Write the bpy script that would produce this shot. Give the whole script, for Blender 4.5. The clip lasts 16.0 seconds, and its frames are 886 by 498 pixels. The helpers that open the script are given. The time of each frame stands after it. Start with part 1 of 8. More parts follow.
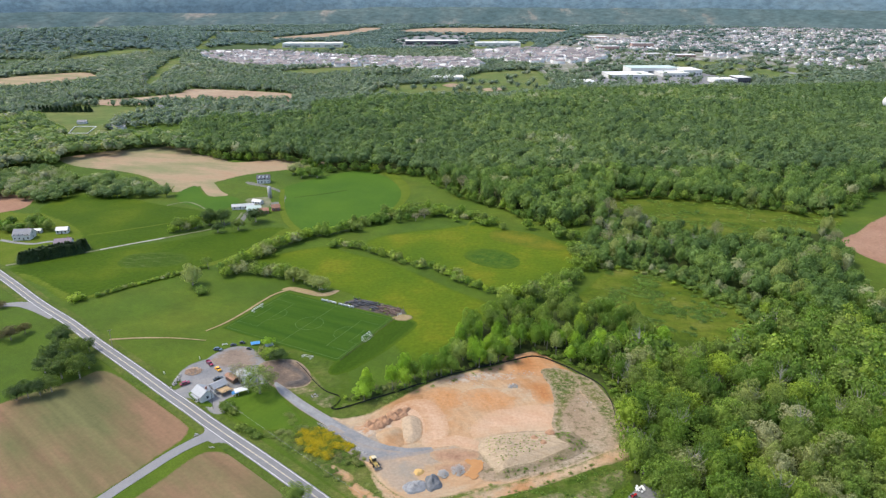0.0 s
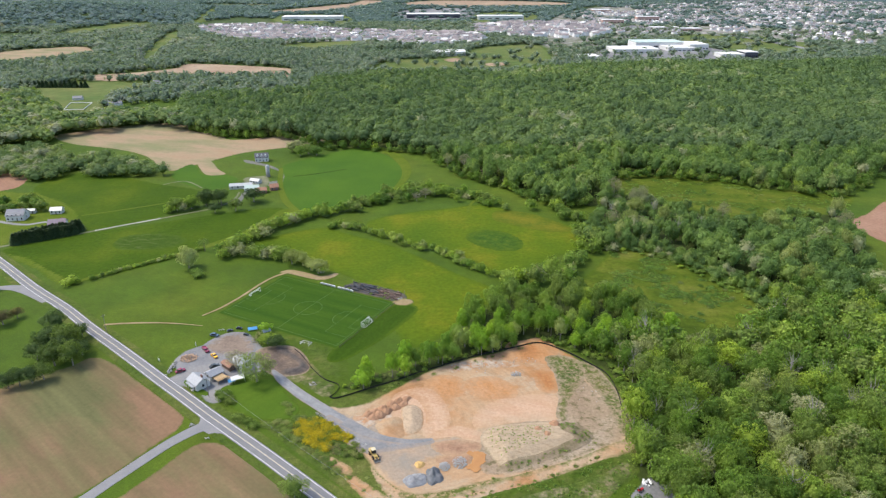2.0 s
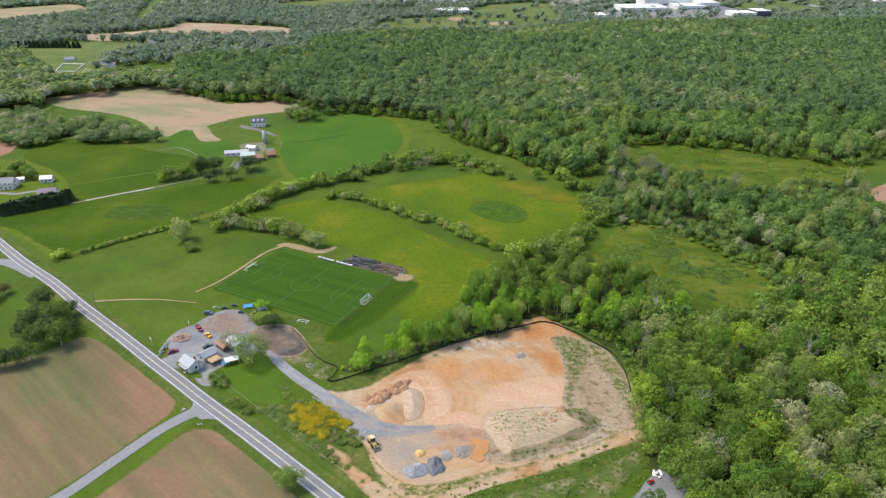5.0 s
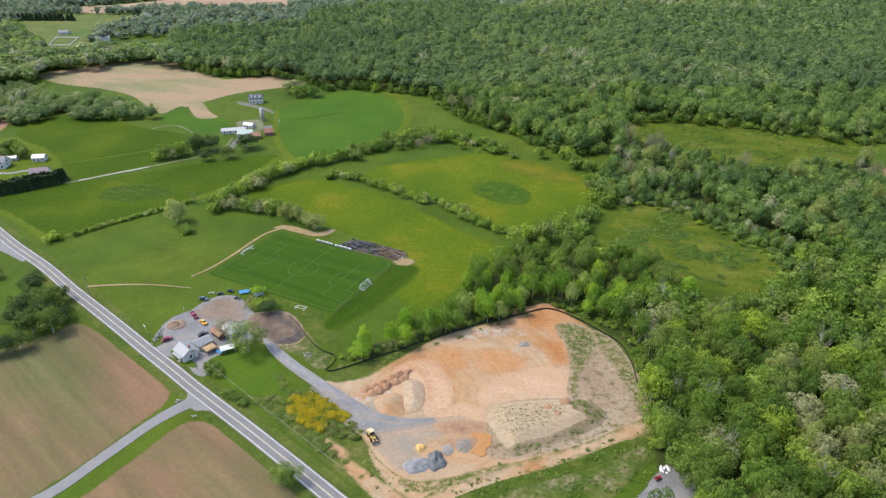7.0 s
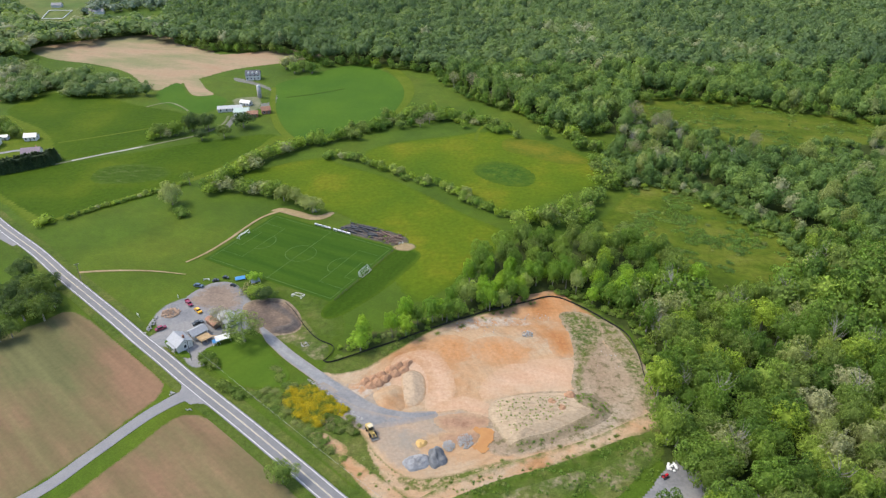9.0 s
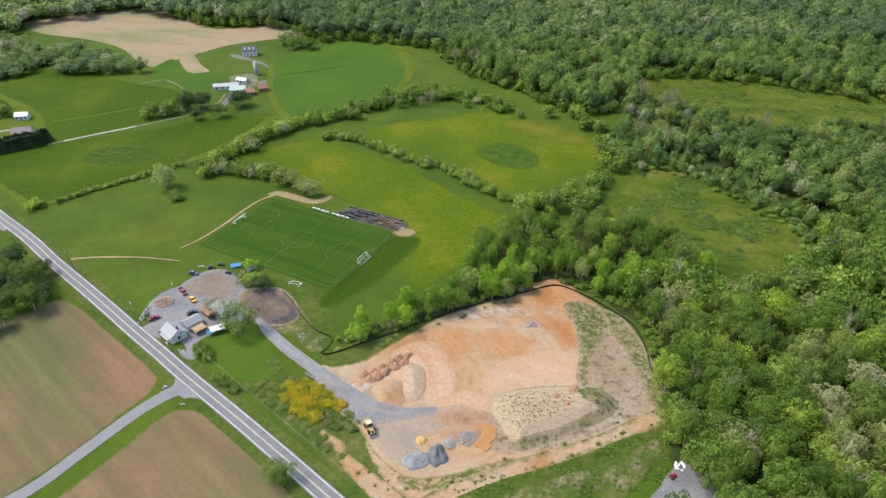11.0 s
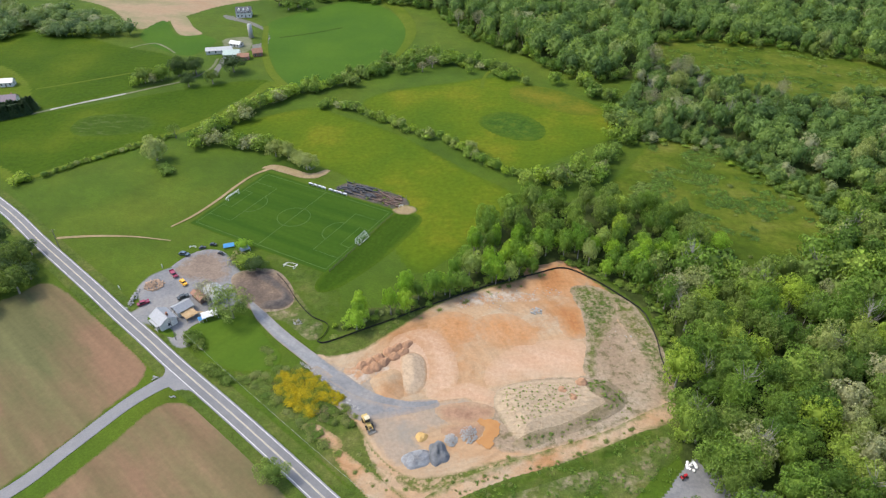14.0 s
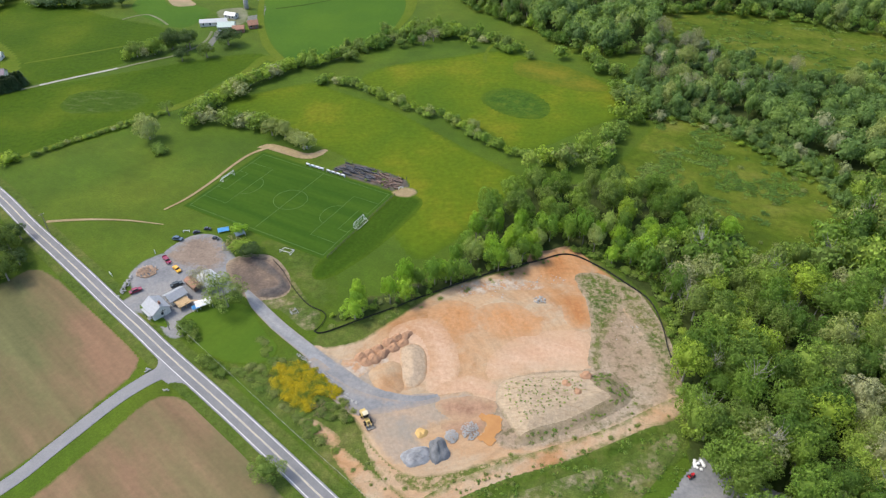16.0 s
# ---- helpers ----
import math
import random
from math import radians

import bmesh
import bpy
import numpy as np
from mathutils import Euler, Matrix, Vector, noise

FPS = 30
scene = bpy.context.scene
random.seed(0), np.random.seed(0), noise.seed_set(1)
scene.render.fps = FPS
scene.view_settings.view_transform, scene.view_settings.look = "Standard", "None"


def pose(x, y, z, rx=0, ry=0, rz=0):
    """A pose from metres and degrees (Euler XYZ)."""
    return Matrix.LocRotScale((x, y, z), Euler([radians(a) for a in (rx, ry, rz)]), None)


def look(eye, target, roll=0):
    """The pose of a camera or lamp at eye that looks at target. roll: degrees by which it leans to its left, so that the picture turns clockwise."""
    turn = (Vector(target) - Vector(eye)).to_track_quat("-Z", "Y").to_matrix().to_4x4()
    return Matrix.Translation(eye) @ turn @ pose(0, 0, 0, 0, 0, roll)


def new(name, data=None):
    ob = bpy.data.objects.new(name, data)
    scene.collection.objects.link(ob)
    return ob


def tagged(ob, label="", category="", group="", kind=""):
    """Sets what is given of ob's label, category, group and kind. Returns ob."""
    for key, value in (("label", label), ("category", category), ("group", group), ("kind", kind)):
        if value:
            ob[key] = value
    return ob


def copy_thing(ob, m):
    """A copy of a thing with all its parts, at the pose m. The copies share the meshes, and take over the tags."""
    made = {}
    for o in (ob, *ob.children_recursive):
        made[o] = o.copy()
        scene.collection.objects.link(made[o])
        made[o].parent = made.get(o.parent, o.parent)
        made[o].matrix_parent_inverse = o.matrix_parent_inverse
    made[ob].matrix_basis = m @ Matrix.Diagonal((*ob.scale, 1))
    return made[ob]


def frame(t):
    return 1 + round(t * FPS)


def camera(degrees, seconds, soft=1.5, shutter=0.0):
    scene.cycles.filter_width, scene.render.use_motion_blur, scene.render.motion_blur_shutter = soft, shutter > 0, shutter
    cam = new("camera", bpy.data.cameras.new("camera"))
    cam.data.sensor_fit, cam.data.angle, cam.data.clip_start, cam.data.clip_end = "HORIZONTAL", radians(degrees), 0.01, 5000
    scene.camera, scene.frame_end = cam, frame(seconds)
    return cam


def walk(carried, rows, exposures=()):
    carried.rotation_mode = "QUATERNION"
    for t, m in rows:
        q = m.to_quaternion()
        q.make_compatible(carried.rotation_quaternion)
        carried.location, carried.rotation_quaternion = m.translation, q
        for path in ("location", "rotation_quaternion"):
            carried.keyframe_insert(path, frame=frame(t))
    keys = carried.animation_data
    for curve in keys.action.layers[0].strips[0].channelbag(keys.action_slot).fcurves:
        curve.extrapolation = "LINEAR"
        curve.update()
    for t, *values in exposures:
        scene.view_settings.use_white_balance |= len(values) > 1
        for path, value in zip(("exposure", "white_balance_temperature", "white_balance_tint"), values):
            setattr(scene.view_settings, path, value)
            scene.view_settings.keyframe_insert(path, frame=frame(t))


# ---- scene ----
# ---- camera ----
cam = camera(67.18, 16.0, soft=1.28)
# seconds, x, y, z, yaw, pitch, roll
ROWS = [
    (0.0, 0.04, -1.76, 168.43, -0.021, -20.745, 0.026),
    (1.0, 0.04, 3.42, 168.60, 0.048, -21.771, 0.029),
    (2.0, 0.03, 8.61, 168.77, 0.118, -22.839, 0.031),
    (3.0, 0.03, 13.80, 168.93, 0.188, -23.933, 0.034),
    (4.0, 0.02, 19.00, 169.09, 0.259, -25.041, 0.036),
    (5.0, 0.02, 24.21, 169.25, 0.329, -26.156, 0.038),
    (6.0, 0.01, 29.42, 169.40, 0.400, -27.268, 0.041),
    (7.0, 0.01, 34.63, 169.55, 0.471, -28.376, 0.043),
    (8.0, 0.00, 39.85, 169.69, 0.543, -29.479, 0.045),
    (9.0, -0.00, 45.08, 169.83, 0.614, -30.577, 0.048),
    (10.0, -0.01, 50.31, 169.96, 0.686, -31.675, 0.050),
    (11.0, -0.01, 55.55, 170.09, 0.759, -32.782, 0.052),
    (12.0, -0.02, 60.79, 170.22, 0.831, -33.906, 0.055),
    (13.0, -0.02, 66.03, 170.35, 0.904, -35.060, 0.057),
    (14.0, -0.03, 71.29, 170.46, 0.977, -36.260, 0.059),
    (15.0, -0.03, 76.54, 170.58, 1.050, -37.524, 0.062),
    (16.0, -0.04, 81.81, 170.69, 1.124, -38.873, 0.064),
]
EXPOSURE = 1.16
walk(cam, [(t, pose(x, y, z, 90 + pitch, 0, yaw) @ pose(0, 0, 0, 0, 0, roll)) for t, x, y, z, yaw, pitch, roll in ROWS],
     [(0.0, EXPOSURE), (16.0, EXPOSURE)])

# ---- light: bright spring day, thin cloud, sun high on the left ----
SUN_ELEVATION, SUN_AZIMUTH = 56.0, -78.0      # degrees; azimuth clockwise from +y
sky_world = bpy.data.worlds.new("sky")
scene.world = sky_world
sky_world.use_nodes = True
wn = sky_world.node_tree
sky = wn.nodes.new("ShaderNodeTexSky")
sky.sky_type, sky.sun_disc = "NISHITA", False
sky.sun_elevation, sky.sun_rotation = radians(SUN_ELEVATION), radians(SUN_AZIMUTH)
sky.air_density, sky.dust_density = 1.0, 2.5
wn.links.new(sky.outputs[0], wn.nodes["Background"].inputs[0])
wn.nodes["Background"].inputs[1].default_value = 0.15
sun_data = bpy.data.lights.new("sun", "SUN")
sun_data.energy, sun_data.angle, sun_data.color = 1.45, radians(8.0), (1.0, 0.935, 0.79)
sun = new("sun", sun_data)
el, az = radians(SUN_ELEVATION), radians(SUN_AZIMUTH)
sun.matrix_world = look((math.sin(az) * math.cos(el) * 900, math.cos(az) * math.cos(el) * 900, math.sin(el) * 900), (0, 0, 0))


# ---- material helpers ----
def material(name, rough=0.8, spec=0.3):
    m = bpy.data.materials.new(name)
    m.use_nodes = True
    b = m.node_tree.nodes["Principled BSDF"]
    b.inputs["Roughness"].default_value = rough
    b.inputs["Specular IOR Level"].default_value = spec
    return m, m.node_tree, b


def node(nt, kind, **inputs):
    n = nt.nodes.new(kind)
    for k, v in inputs.items():
        k = k.replace("_", " ")
        if isinstance(v, bpy.types.NodeSocket):
            nt.links.new(v, n.inputs[k])
        else:
            n.inputs[k].default_value = v
    return n


def position(nt):
    return nt.nodes.new("ShaderNodeNewGeometry").outputs["Position"]


def noise_of(nt, scale, detail=4.0, rough=0.55, vec=None, stretch=None, turn=0.0):
    v = vec or position(nt)
    if stretch:
        mp = nt.nodes.new("ShaderNodeMapping")
        mp.vector_type = "TEXTURE"
        mp.inputs["Scale"].default_value = tuple(1 / v_ for v_ in stretch)
        mp.inputs["Rotation"].default_value = (0, 0, radians(-turn))
        nt.links.new(v, mp.inputs["Vector"])
        v = mp.outputs[0]
    return node(nt, "ShaderNodeTexNoise", Vector=v, Scale=scale, Detail=detail, Roughness=rough).outputs["Fac"]


def ramp(nt, fac, *stops):
    n = nt.nodes.new("ShaderNodeValToRGB")
    e = n.color_ramp.elements
    while len(e) < len(stops):
        e.new(0.5)
    for k, (p, c) in enumerate(stops):
        e[k].position = p
        e[k].color = (c, c, c, 1) if isinstance(c, (int, float)) else (*c, 1)
    nt.links.new(fac, n.inputs[0])
    return n.outputs[0]


def mix(nt, fac, a, b, how="MIX"):
    n = nt.nodes.new("ShaderNodeMix")
    n.data_type, n.blend_type = "RGBA", how
    for socket, v in ((n.inputs[0], fac), (n.inputs[6], a), (n.inputs[7], b)):
        if isinstance(v, bpy.types.NodeSocket):
            nt.links.new(v, socket)
        else:
            socket.default_value = v if isinstance(v, (int, float)) else (*v, 1)
    return n.outputs[2]


def math_of(nt, how, a, b=0.0):
    n = nt.nodes.new("ShaderNodeMath")
    n.operation = how
    for socket, v in zip(n.inputs, (a, b)):
        if isinstance(v, bpy.types.NodeSocket):
            nt.links.new(v, socket)
        else:
            socket.default_value = v
    return n.outputs[0]


def attribute(nt, name):
    n = nt.nodes.new("ShaderNodeAttribute")
    n.attribute_name = name
    return n.outputs["Fac"]


def bump(nt, bsdf, height, strength=0.5, distance=0.3):
    n = node(nt, "ShaderNodeBump", Strength=strength, Distance=distance, Height=height)
    nt.links.new(n.outputs[0], bsdf.inputs["Normal"])


def paint(nt, bsdf, colour):
    nt.links.new(colour, bsdf.inputs["Base Color"])


def grass_colour(nt):
    """Meadow grass: broad lush and dry patches, fine tufts."""
    broad = ramp(nt, noise_of(nt, 0.011, 5, 0.6), (0.3, (0.036, 0.071, 0.006)), (0.5, (0.049, 0.085, 0.006)), (0.70, (0.071, 0.098, 0.008)))
    mid = mix(nt, 1.0, ramp(nt, noise_of(nt, 0.05, 6, 0.7), (0.3, 0.80), (0.7, 1.16)), ramp(nt, noise_of(nt, 0.28, 5, 0.7, stretch=(0.8, 1.2, 1), turn=38), (0.3, 0.88), (0.7, 1.11)), "MULTIPLY")
    fine = ramp(nt, noise_of(nt, 1.3, 6, 0.8), (0.25, 0.6), (0.75, 1.4))
    return mix(nt, 1.0, mix(nt, 1.0, broad, mid, "MULTIPLY"), fine, "MULTIPLY")


def two_scale(nt, stops, broad=0.03, fine=0.8, fine_lo=0.75, fine_hi=1.25, stretch=None, turn=0.0):
    c = ramp(nt, noise_of(nt, broad, 6, 0.62, stretch=stretch, turn=turn), *stops)
    return mix(nt, 1.0, c, ramp(nt, noise_of(nt, fine, 4, 0.7), (0.25, fine_lo), (0.75, fine_hi)), "MULTIPLY")


def ground_material(name, colour_of, rough=0.95, relief=0.4, ragged=0.28, under=None, soft=0.14):
    """A soil or crop that frays into the meadow grass at its rim."""
    m, nt, b = material(name, rough, 0.06)
    c = colour_of(nt)
    rim = math_of(nt, "ADD", attribute(nt, "rim"), math_of(nt, "MULTIPLY", math_of(nt, "SUBTRACT", noise_of(nt, 0.35, 5, 0.7), 0.5), ragged * 2))
    paint(nt, b, mix(nt, ramp(nt, rim, (0.5 - soft, 0.0), (0.5 + soft, 1.0)), (under or grass_colour)(nt), c))
    bump(nt, b, noise_of(nt, 1.6, 5, 0.7), relief, 0.3)
    return m


def plain(name, colour, rough=0.6, metal=0.0, vary=0.12, scale=1.5, spec=0.4, relief=0.0):
    """A surface of one colour with slight wear at two scales."""
    m, nt, b = material(name, rough, spec)
    b.inputs["Metallic"].default_value = metal
    tex = nt.nodes.new("ShaderNodeTexCoord").outputs["Object"]
    lo, hi = tuple(v * (1 - vary) for v in colour), tuple(min(1, v * (1 + vary)) for v in colour)
    c = ramp(nt, noise_of(nt, scale, 5, 0.6, tex), (0.3, lo), (0.7, hi))
    paint(nt, b, mix(nt, 1.0, c, ramp(nt, noise_of(nt, scale * 9, 3, 0.6, tex), (0.3, 0.92), (0.7, 1.06)), "MULTIPLY"))
    if relief:
        bump(nt, b, noise_of(nt, 1.3, 6, 0.75), relief, 0.5)
    return m


# ---- mesh helpers ----
def mesh_of(name, verts, faces, mat=None, smooth=False):
    me = bpy.data.meshes.new(name)
    me.from_pydata([tuple(v) for v in verts], [], [tuple(f) for f in faces])
    if mat:
        me.materials.append(mat)
    if smooth:
        me.polygons.foreach_set("use_smooth", [True] * len(me.polygons))
    me.update()
    return me


def tri_mesh(name, verts, tris, mat, tint=None):
    me = bpy.data.meshes.new(name)
    n = len(tris)
    me.vertices.add(len(verts))
    me.vertices.foreach_set("co", np.asarray(verts, np.float32).ravel())
    me.loops.add(3 * n)
    me.loops.foreach_set("vertex_index", np.asarray(tris, np.int32).ravel())
    me.polygons.add(n)
    me.polygons.foreach_set("loop_start", np.arange(0, 3 * n, 3, dtype=np.int32))
    if tint is not None:
        me.attributes.new("tint", "FLOAT", "POINT").data.foreach_set("value", np.asarray(tint, np.float32))
    me.materials.append(mat)
    me.update(calc_edges=True)
    return me


def part(name, bm, mat, parent=None, label="", smooth=False):
    me = bpy.data.meshes.new(name)
    bm.to_mesh(me)
    bm.free()
    me.materials.append(mat)
    if smooth:
        me.polygons.foreach_set("use_smooth", [True] * len(me.polygons))
    ob = new(name, me)
    ob.parent = parent
    return tagged(ob, label)


def thing(name, m, label, category, group=""):
    ob = new(name)
    ob.empty_display_size = 0.5
    ob.matrix_world = m
    return tagged(ob, label, category, group)


def smooth_outline(points, steps=6, closed=True):
    """A rounded line through the plan's corners."""
    p = np.array(points, float)
    n = len(p)
    out = []
    for k in range(n if closed else n - 1):
        a, b, c, d = (p[(k + j) % n] if closed else p[min(max(k + j, 0), n - 1)] for j in (-1, 0, 1, 2))
        for s in np.linspace(0, 1, steps, endpoint=False):
            out.append(0.5 * (2 * b + (c - a) * s + (2 * a - 5 * b + 4 * c - d) * s * s + (3 * b - a - 3 * c + d) * s ** 3))
    if not closed:
        out.append(p[-1])
    return np.array(out)


def inside_depth(xy, outline):
    """Distance of each place to the outline, negative outside."""
    near = np.full(len(xy), 1e9)
    odd = np.zeros(len(xy), bool)
    for a, b in zip(outline, np.roll(outline, -1, 0)):
        ab = b - a
        s = np.clip(((xy - a) @ ab) / max(ab @ ab, 1e-9), 0, 1)
        near = np.minimum(near, np.hypot(*(xy - a - s[:, None] * ab).T))
        up = (a[1] > xy[:, 1]) != (b[1] > xy[:, 1])
        with np.errstate(divide="ignore", invalid="ignore"):
            odd ^= up & (xy[:, 0] < (b[0] - a[0]) * (xy[:, 1] - a[1]) / (b[1] - a[1]) + a[0])
    return np.where(odd, near, -near)


def rise(x, y):
    """The land: flat, but for a wooded hill far out on the north-west."""
    r, a = np.hypot(x, y), np.degrees(np.arctan2(x, y))
    return 52 * np.exp(-((a + 29) / 9) ** 2 - ((r - 2800) / np.where(r < 2800, 380, 600)) ** 2)


def grid_field(outline, step, z, feather, height=None):
    lo, hi = outline.min(0) - feather / 2 - step, outline.max(0) + feather / 2 + step
    xs, ys = np.arange(lo[0], hi[0] + step, step), np.arange(lo[1], hi[1] + step, step)
    gx, gy = np.meshgrid(xs, ys)
    xy = np.c_[gx.ravel(), gy.ravel()]
    d = inside_depth(xy, outline)
    idx = np.arange(len(xy)).reshape(gx.shape)
    quads = np.stack([idx[:-1, :-1], idx[:-1, 1:], idx[1:, 1:], idx[1:, :-1]], -1).reshape(-1, 4)
    quads = quads[(d[quads] > -0.3 * feather).all(1)]
    used, back = np.unique(quads, return_inverse=True)
    xy, d = xy[used], d[used]
    h = z + rise(xy[:, 0], xy[:, 1]) + (height(xy, d) if height else 0) - 0.45 * np.clip((-d / feather - 0.10) / 0.2, 0, 1)
    return np.c_[xy, h], back.reshape(-1, 4), np.clip(d / feather + 0.5, 0, 1)


def field(name, corners, mat, z, label, category="field", step=3.0, feather=None, steps=5, height=None):
    feather = feather or max(5.0, 2.6 * step)
    outline = smooth_outline(corners, steps)
    v, q, rim = grid_field(outline, step, z, feather, height)
    me = mesh_of(name, v, q.tolist(), mat, True)
    me.attributes.new("rim", "FLOAT", "POINT").data.foreach_set("value", rim.astype(np.float32))
    return tagged(new(name, me), label, category, kind="structure")


def ribbon(name, line, width, z, mat, label="", thick=0.25, parent=None, category="", offset=0.0, steps=6):
    """A strip of even width along a line of the plan, with real edges."""
    c = smooth_outline(line, steps, False)
    d = np.gradient(c, axis=0)
    nrm = np.c_[-d[:, 1], d[:, 0]] / np.maximum(np.hypot(*d.T), 1e-6)[:, None]
    w = np.asarray(width) / 2 if np.ndim(width) == 0 else np.interp(np.linspace(0, 1, len(c)), np.linspace(0, 1, len(width)), width) / 2
    w = np.broadcast_to(w, len(c))[:, None]
    zz = rise(c[:, 0], c[:, 1]) + z
    n = len(c)
    rows = [np.c_[c + nrm * (offset + w * s), zz - low] for s, low in ((1, thick), (1, 0), (0.6, 0), (-0.6, 0), (-1, 0), (-1, thick))]
    f = [(r * n + k + 1, r * n + k, (r + 1) * n + k, (r + 1) * n + k + 1) for r in range(5) for k in range(n - 1)]
    me = mesh_of(name, np.concatenate(rows), f, mat)
    me.attributes.new("rim", "FLOAT", "POINT").data.foreach_set("value", np.repeat([0.2, 0.45, 1.0, 1.0, 0.45, 0.2], n).astype(np.float32))
    ob = new(name, me)
    ob.parent = parent
    return tagged(ob, label, category, kind="" if parent else "structure")


def box(bm, sx, sy, sz, m=None):
    """A box of that size standing on the pose m, z up from its base."""
    g = bmesh.ops.create_cube(bm, size=1.0)
    bmesh.ops.transform(bm, matrix=(m or Matrix()) @ Matrix.Translation((0, 0, sz / 2)) @ Matrix.Diagonal((sx, sy, sz, 1)), verts=g["verts"])
    return g["verts"]


# ---- ground materials ----
def crop_stops(soil_a, soil_b, green, at=0.55):
    return (0.28, soil_a), (at - 0.07, soil_b), (at, tuple((a + b) / 2 for a, b in zip(soil_b, green))), (at + 0.1, green)


m_grass, nt, b = material("meadow grass", 0.95, 0.15)
far_wood = two_scale(nt, ((0.35, (0.032, 0.057, 0.013)), (0.5, (0.040, 0.067, 0.016)), (0.6, (0.071, 0.087, 0.032)), (0.7, (0.158, 0.122, 0.079))), 0.0032, 0.05, 0.6, 1.3)
far_fac = node(nt, "ShaderNodeMapRange", Value=node(nt, "ShaderNodeSeparateXYZ", Vector=position(nt)).outputs["Y"], From_Min=1050.0, From_Max=1500.0).outputs[0]
paint(nt, b, mix(nt, far_fac, grass_colour(nt), far_wood))
bump(nt, b, noise_of(nt, 1.4, 5, 0.7), 0.4, 0.3)

def clay_colour(nt):
    """Graded clay: pale dust, raw orange, grey wash and wheel tracks."""
    wide = ramp(nt, noise_of(nt, 0.020, 5, 0.6, stretch=(1, 1.5, 1), turn=15), (0.34, (0.293, 0.152, 0.069)), (0.43, (0.317, 0.188, 0.100)), (0.52, (0.338, 0.230, 0.139)), (0.6, (0.324, 0.234, 0.152)), (0.68, (0.305, 0.182, 0.094)))
    wash = ramp(nt, noise_of(nt, 0.040, 7, 0.68, stretch=(1, 1.6, 1), turn=-25), (0.5, 0.0), (0.64, 0.75))
    c = mix(nt, wash, wide, (0.327, 0.267, 0.188))
    raw = ramp(nt, noise_of(nt, 0.055, 7, 0.72), (0.57, 0.0), (0.72, 0.6))
    c = mix(nt, raw, c, (0.271, 0.117, 0.041))
    off = nt.nodes.new("ShaderNodeVectorMath")
    off.operation = "SUBTRACT"
    nt.links.new(position(nt), off.inputs[0])
    off.inputs[1].default_value = (-11.0, 232.0, 0.0)
    far = nt.nodes.new("ShaderNodeVectorMath")
    far.operation = "LENGTH"
    nt.links.new(off.outputs[0], far.inputs[0])
    axes = node(nt, "ShaderNodeSeparateXYZ", Vector=off.outputs[0])
    swept = node(nt, "ShaderNodeCombineXYZ", X=far.outputs["Value"], Y=math_of(nt, "MULTIPLY", math_of(nt, "ARCTAN2", axes.outputs["Y"], axes.outputs["X"]), 5.0))
    tracks = ramp(nt, noise_of(nt, 0.34, 5, 0.62, swept.outputs[0]), (0.34, 0.86), (0.5, 1.0), (0.66, 1.09))
    return mix(nt, 1.0, mix(nt, 1.0, c, tracks, "MULTIPLY"), ramp(nt, noise_of(nt, 0.8, 7, 0.78), (0.25, 0.82), (0.75, 1.15)), "MULTIPLY")


def olive_colour(nt):
    c = two_scale(nt, ((0.3, (0.036, 0.066, 0.011)), (0.48, (0.062, 0.090, 0.016)), (0.62, (0.092, 0.104, 0.026)), (0.78, (0.145, 0.125, 0.058))), 0.05, 0.45, 0.62, 1.35)
    return mix(nt, 1.0, c, ramp(nt, noise_of(nt, 2.2, 3, 0.7), (0.3, 0.75), (0.7, 1.25)), "MULTIPLY")


def gravel_colour(nt):
    return two_scale(nt, ((0.3, (0.132, 0.135, 0.143)), (0.5, (0.178, 0.179, 0.184)), (0.64, (0.212, 0.205, 0.198)), (0.78, (0.240, 0.205, 0.172))), 0.07, 0.9, 0.78, 1.18)


def apron_colour(nt):
    """Crushed stone driven over and dusted with clay."""
    c = two_scale(nt, ((0.3, (0.194, 0.171, 0.142)), (0.45, (0.244, 0.201, 0.155)), (0.58, (0.284, 0.218, 0.159)), (0.7, (0.303, 0.215, 0.140))), 0.045, 0.8, 0.82, 1.16, (1, 1.6, 1), 30)
    return mix(nt, ramp(nt, noise_of(nt, 0.09, 5, 0.7), (0.54, 0.0), (0.68, 0.55)), c, (0.194, 0.183, 0.166))


def weedy_colour(nt):
    """Young weeds with the dry earth showing between them."""
    return mix(nt, ramp(nt, noise_of(nt, 0.42, 6, 0.75), (0.44, 0.0), (0.58, 0.85)), olive_colour(nt), tan_colour(nt))


def tan_colour(nt):
    c = two_scale(nt, ((0.3, (0.222, 0.160, 0.108)), (0.5, (0.272, 0.210, 0.146)), (0.65, (0.292, 0.240, 0.176))), 0.06, 0.8, 0.7, 1.22)
    return mix(nt, ramp(nt, noise_of(nt, 0.30, 6, 0.78), (0.50, 0.0), (0.62, 0.8)), c, (0.094, 0.088, 0.037))


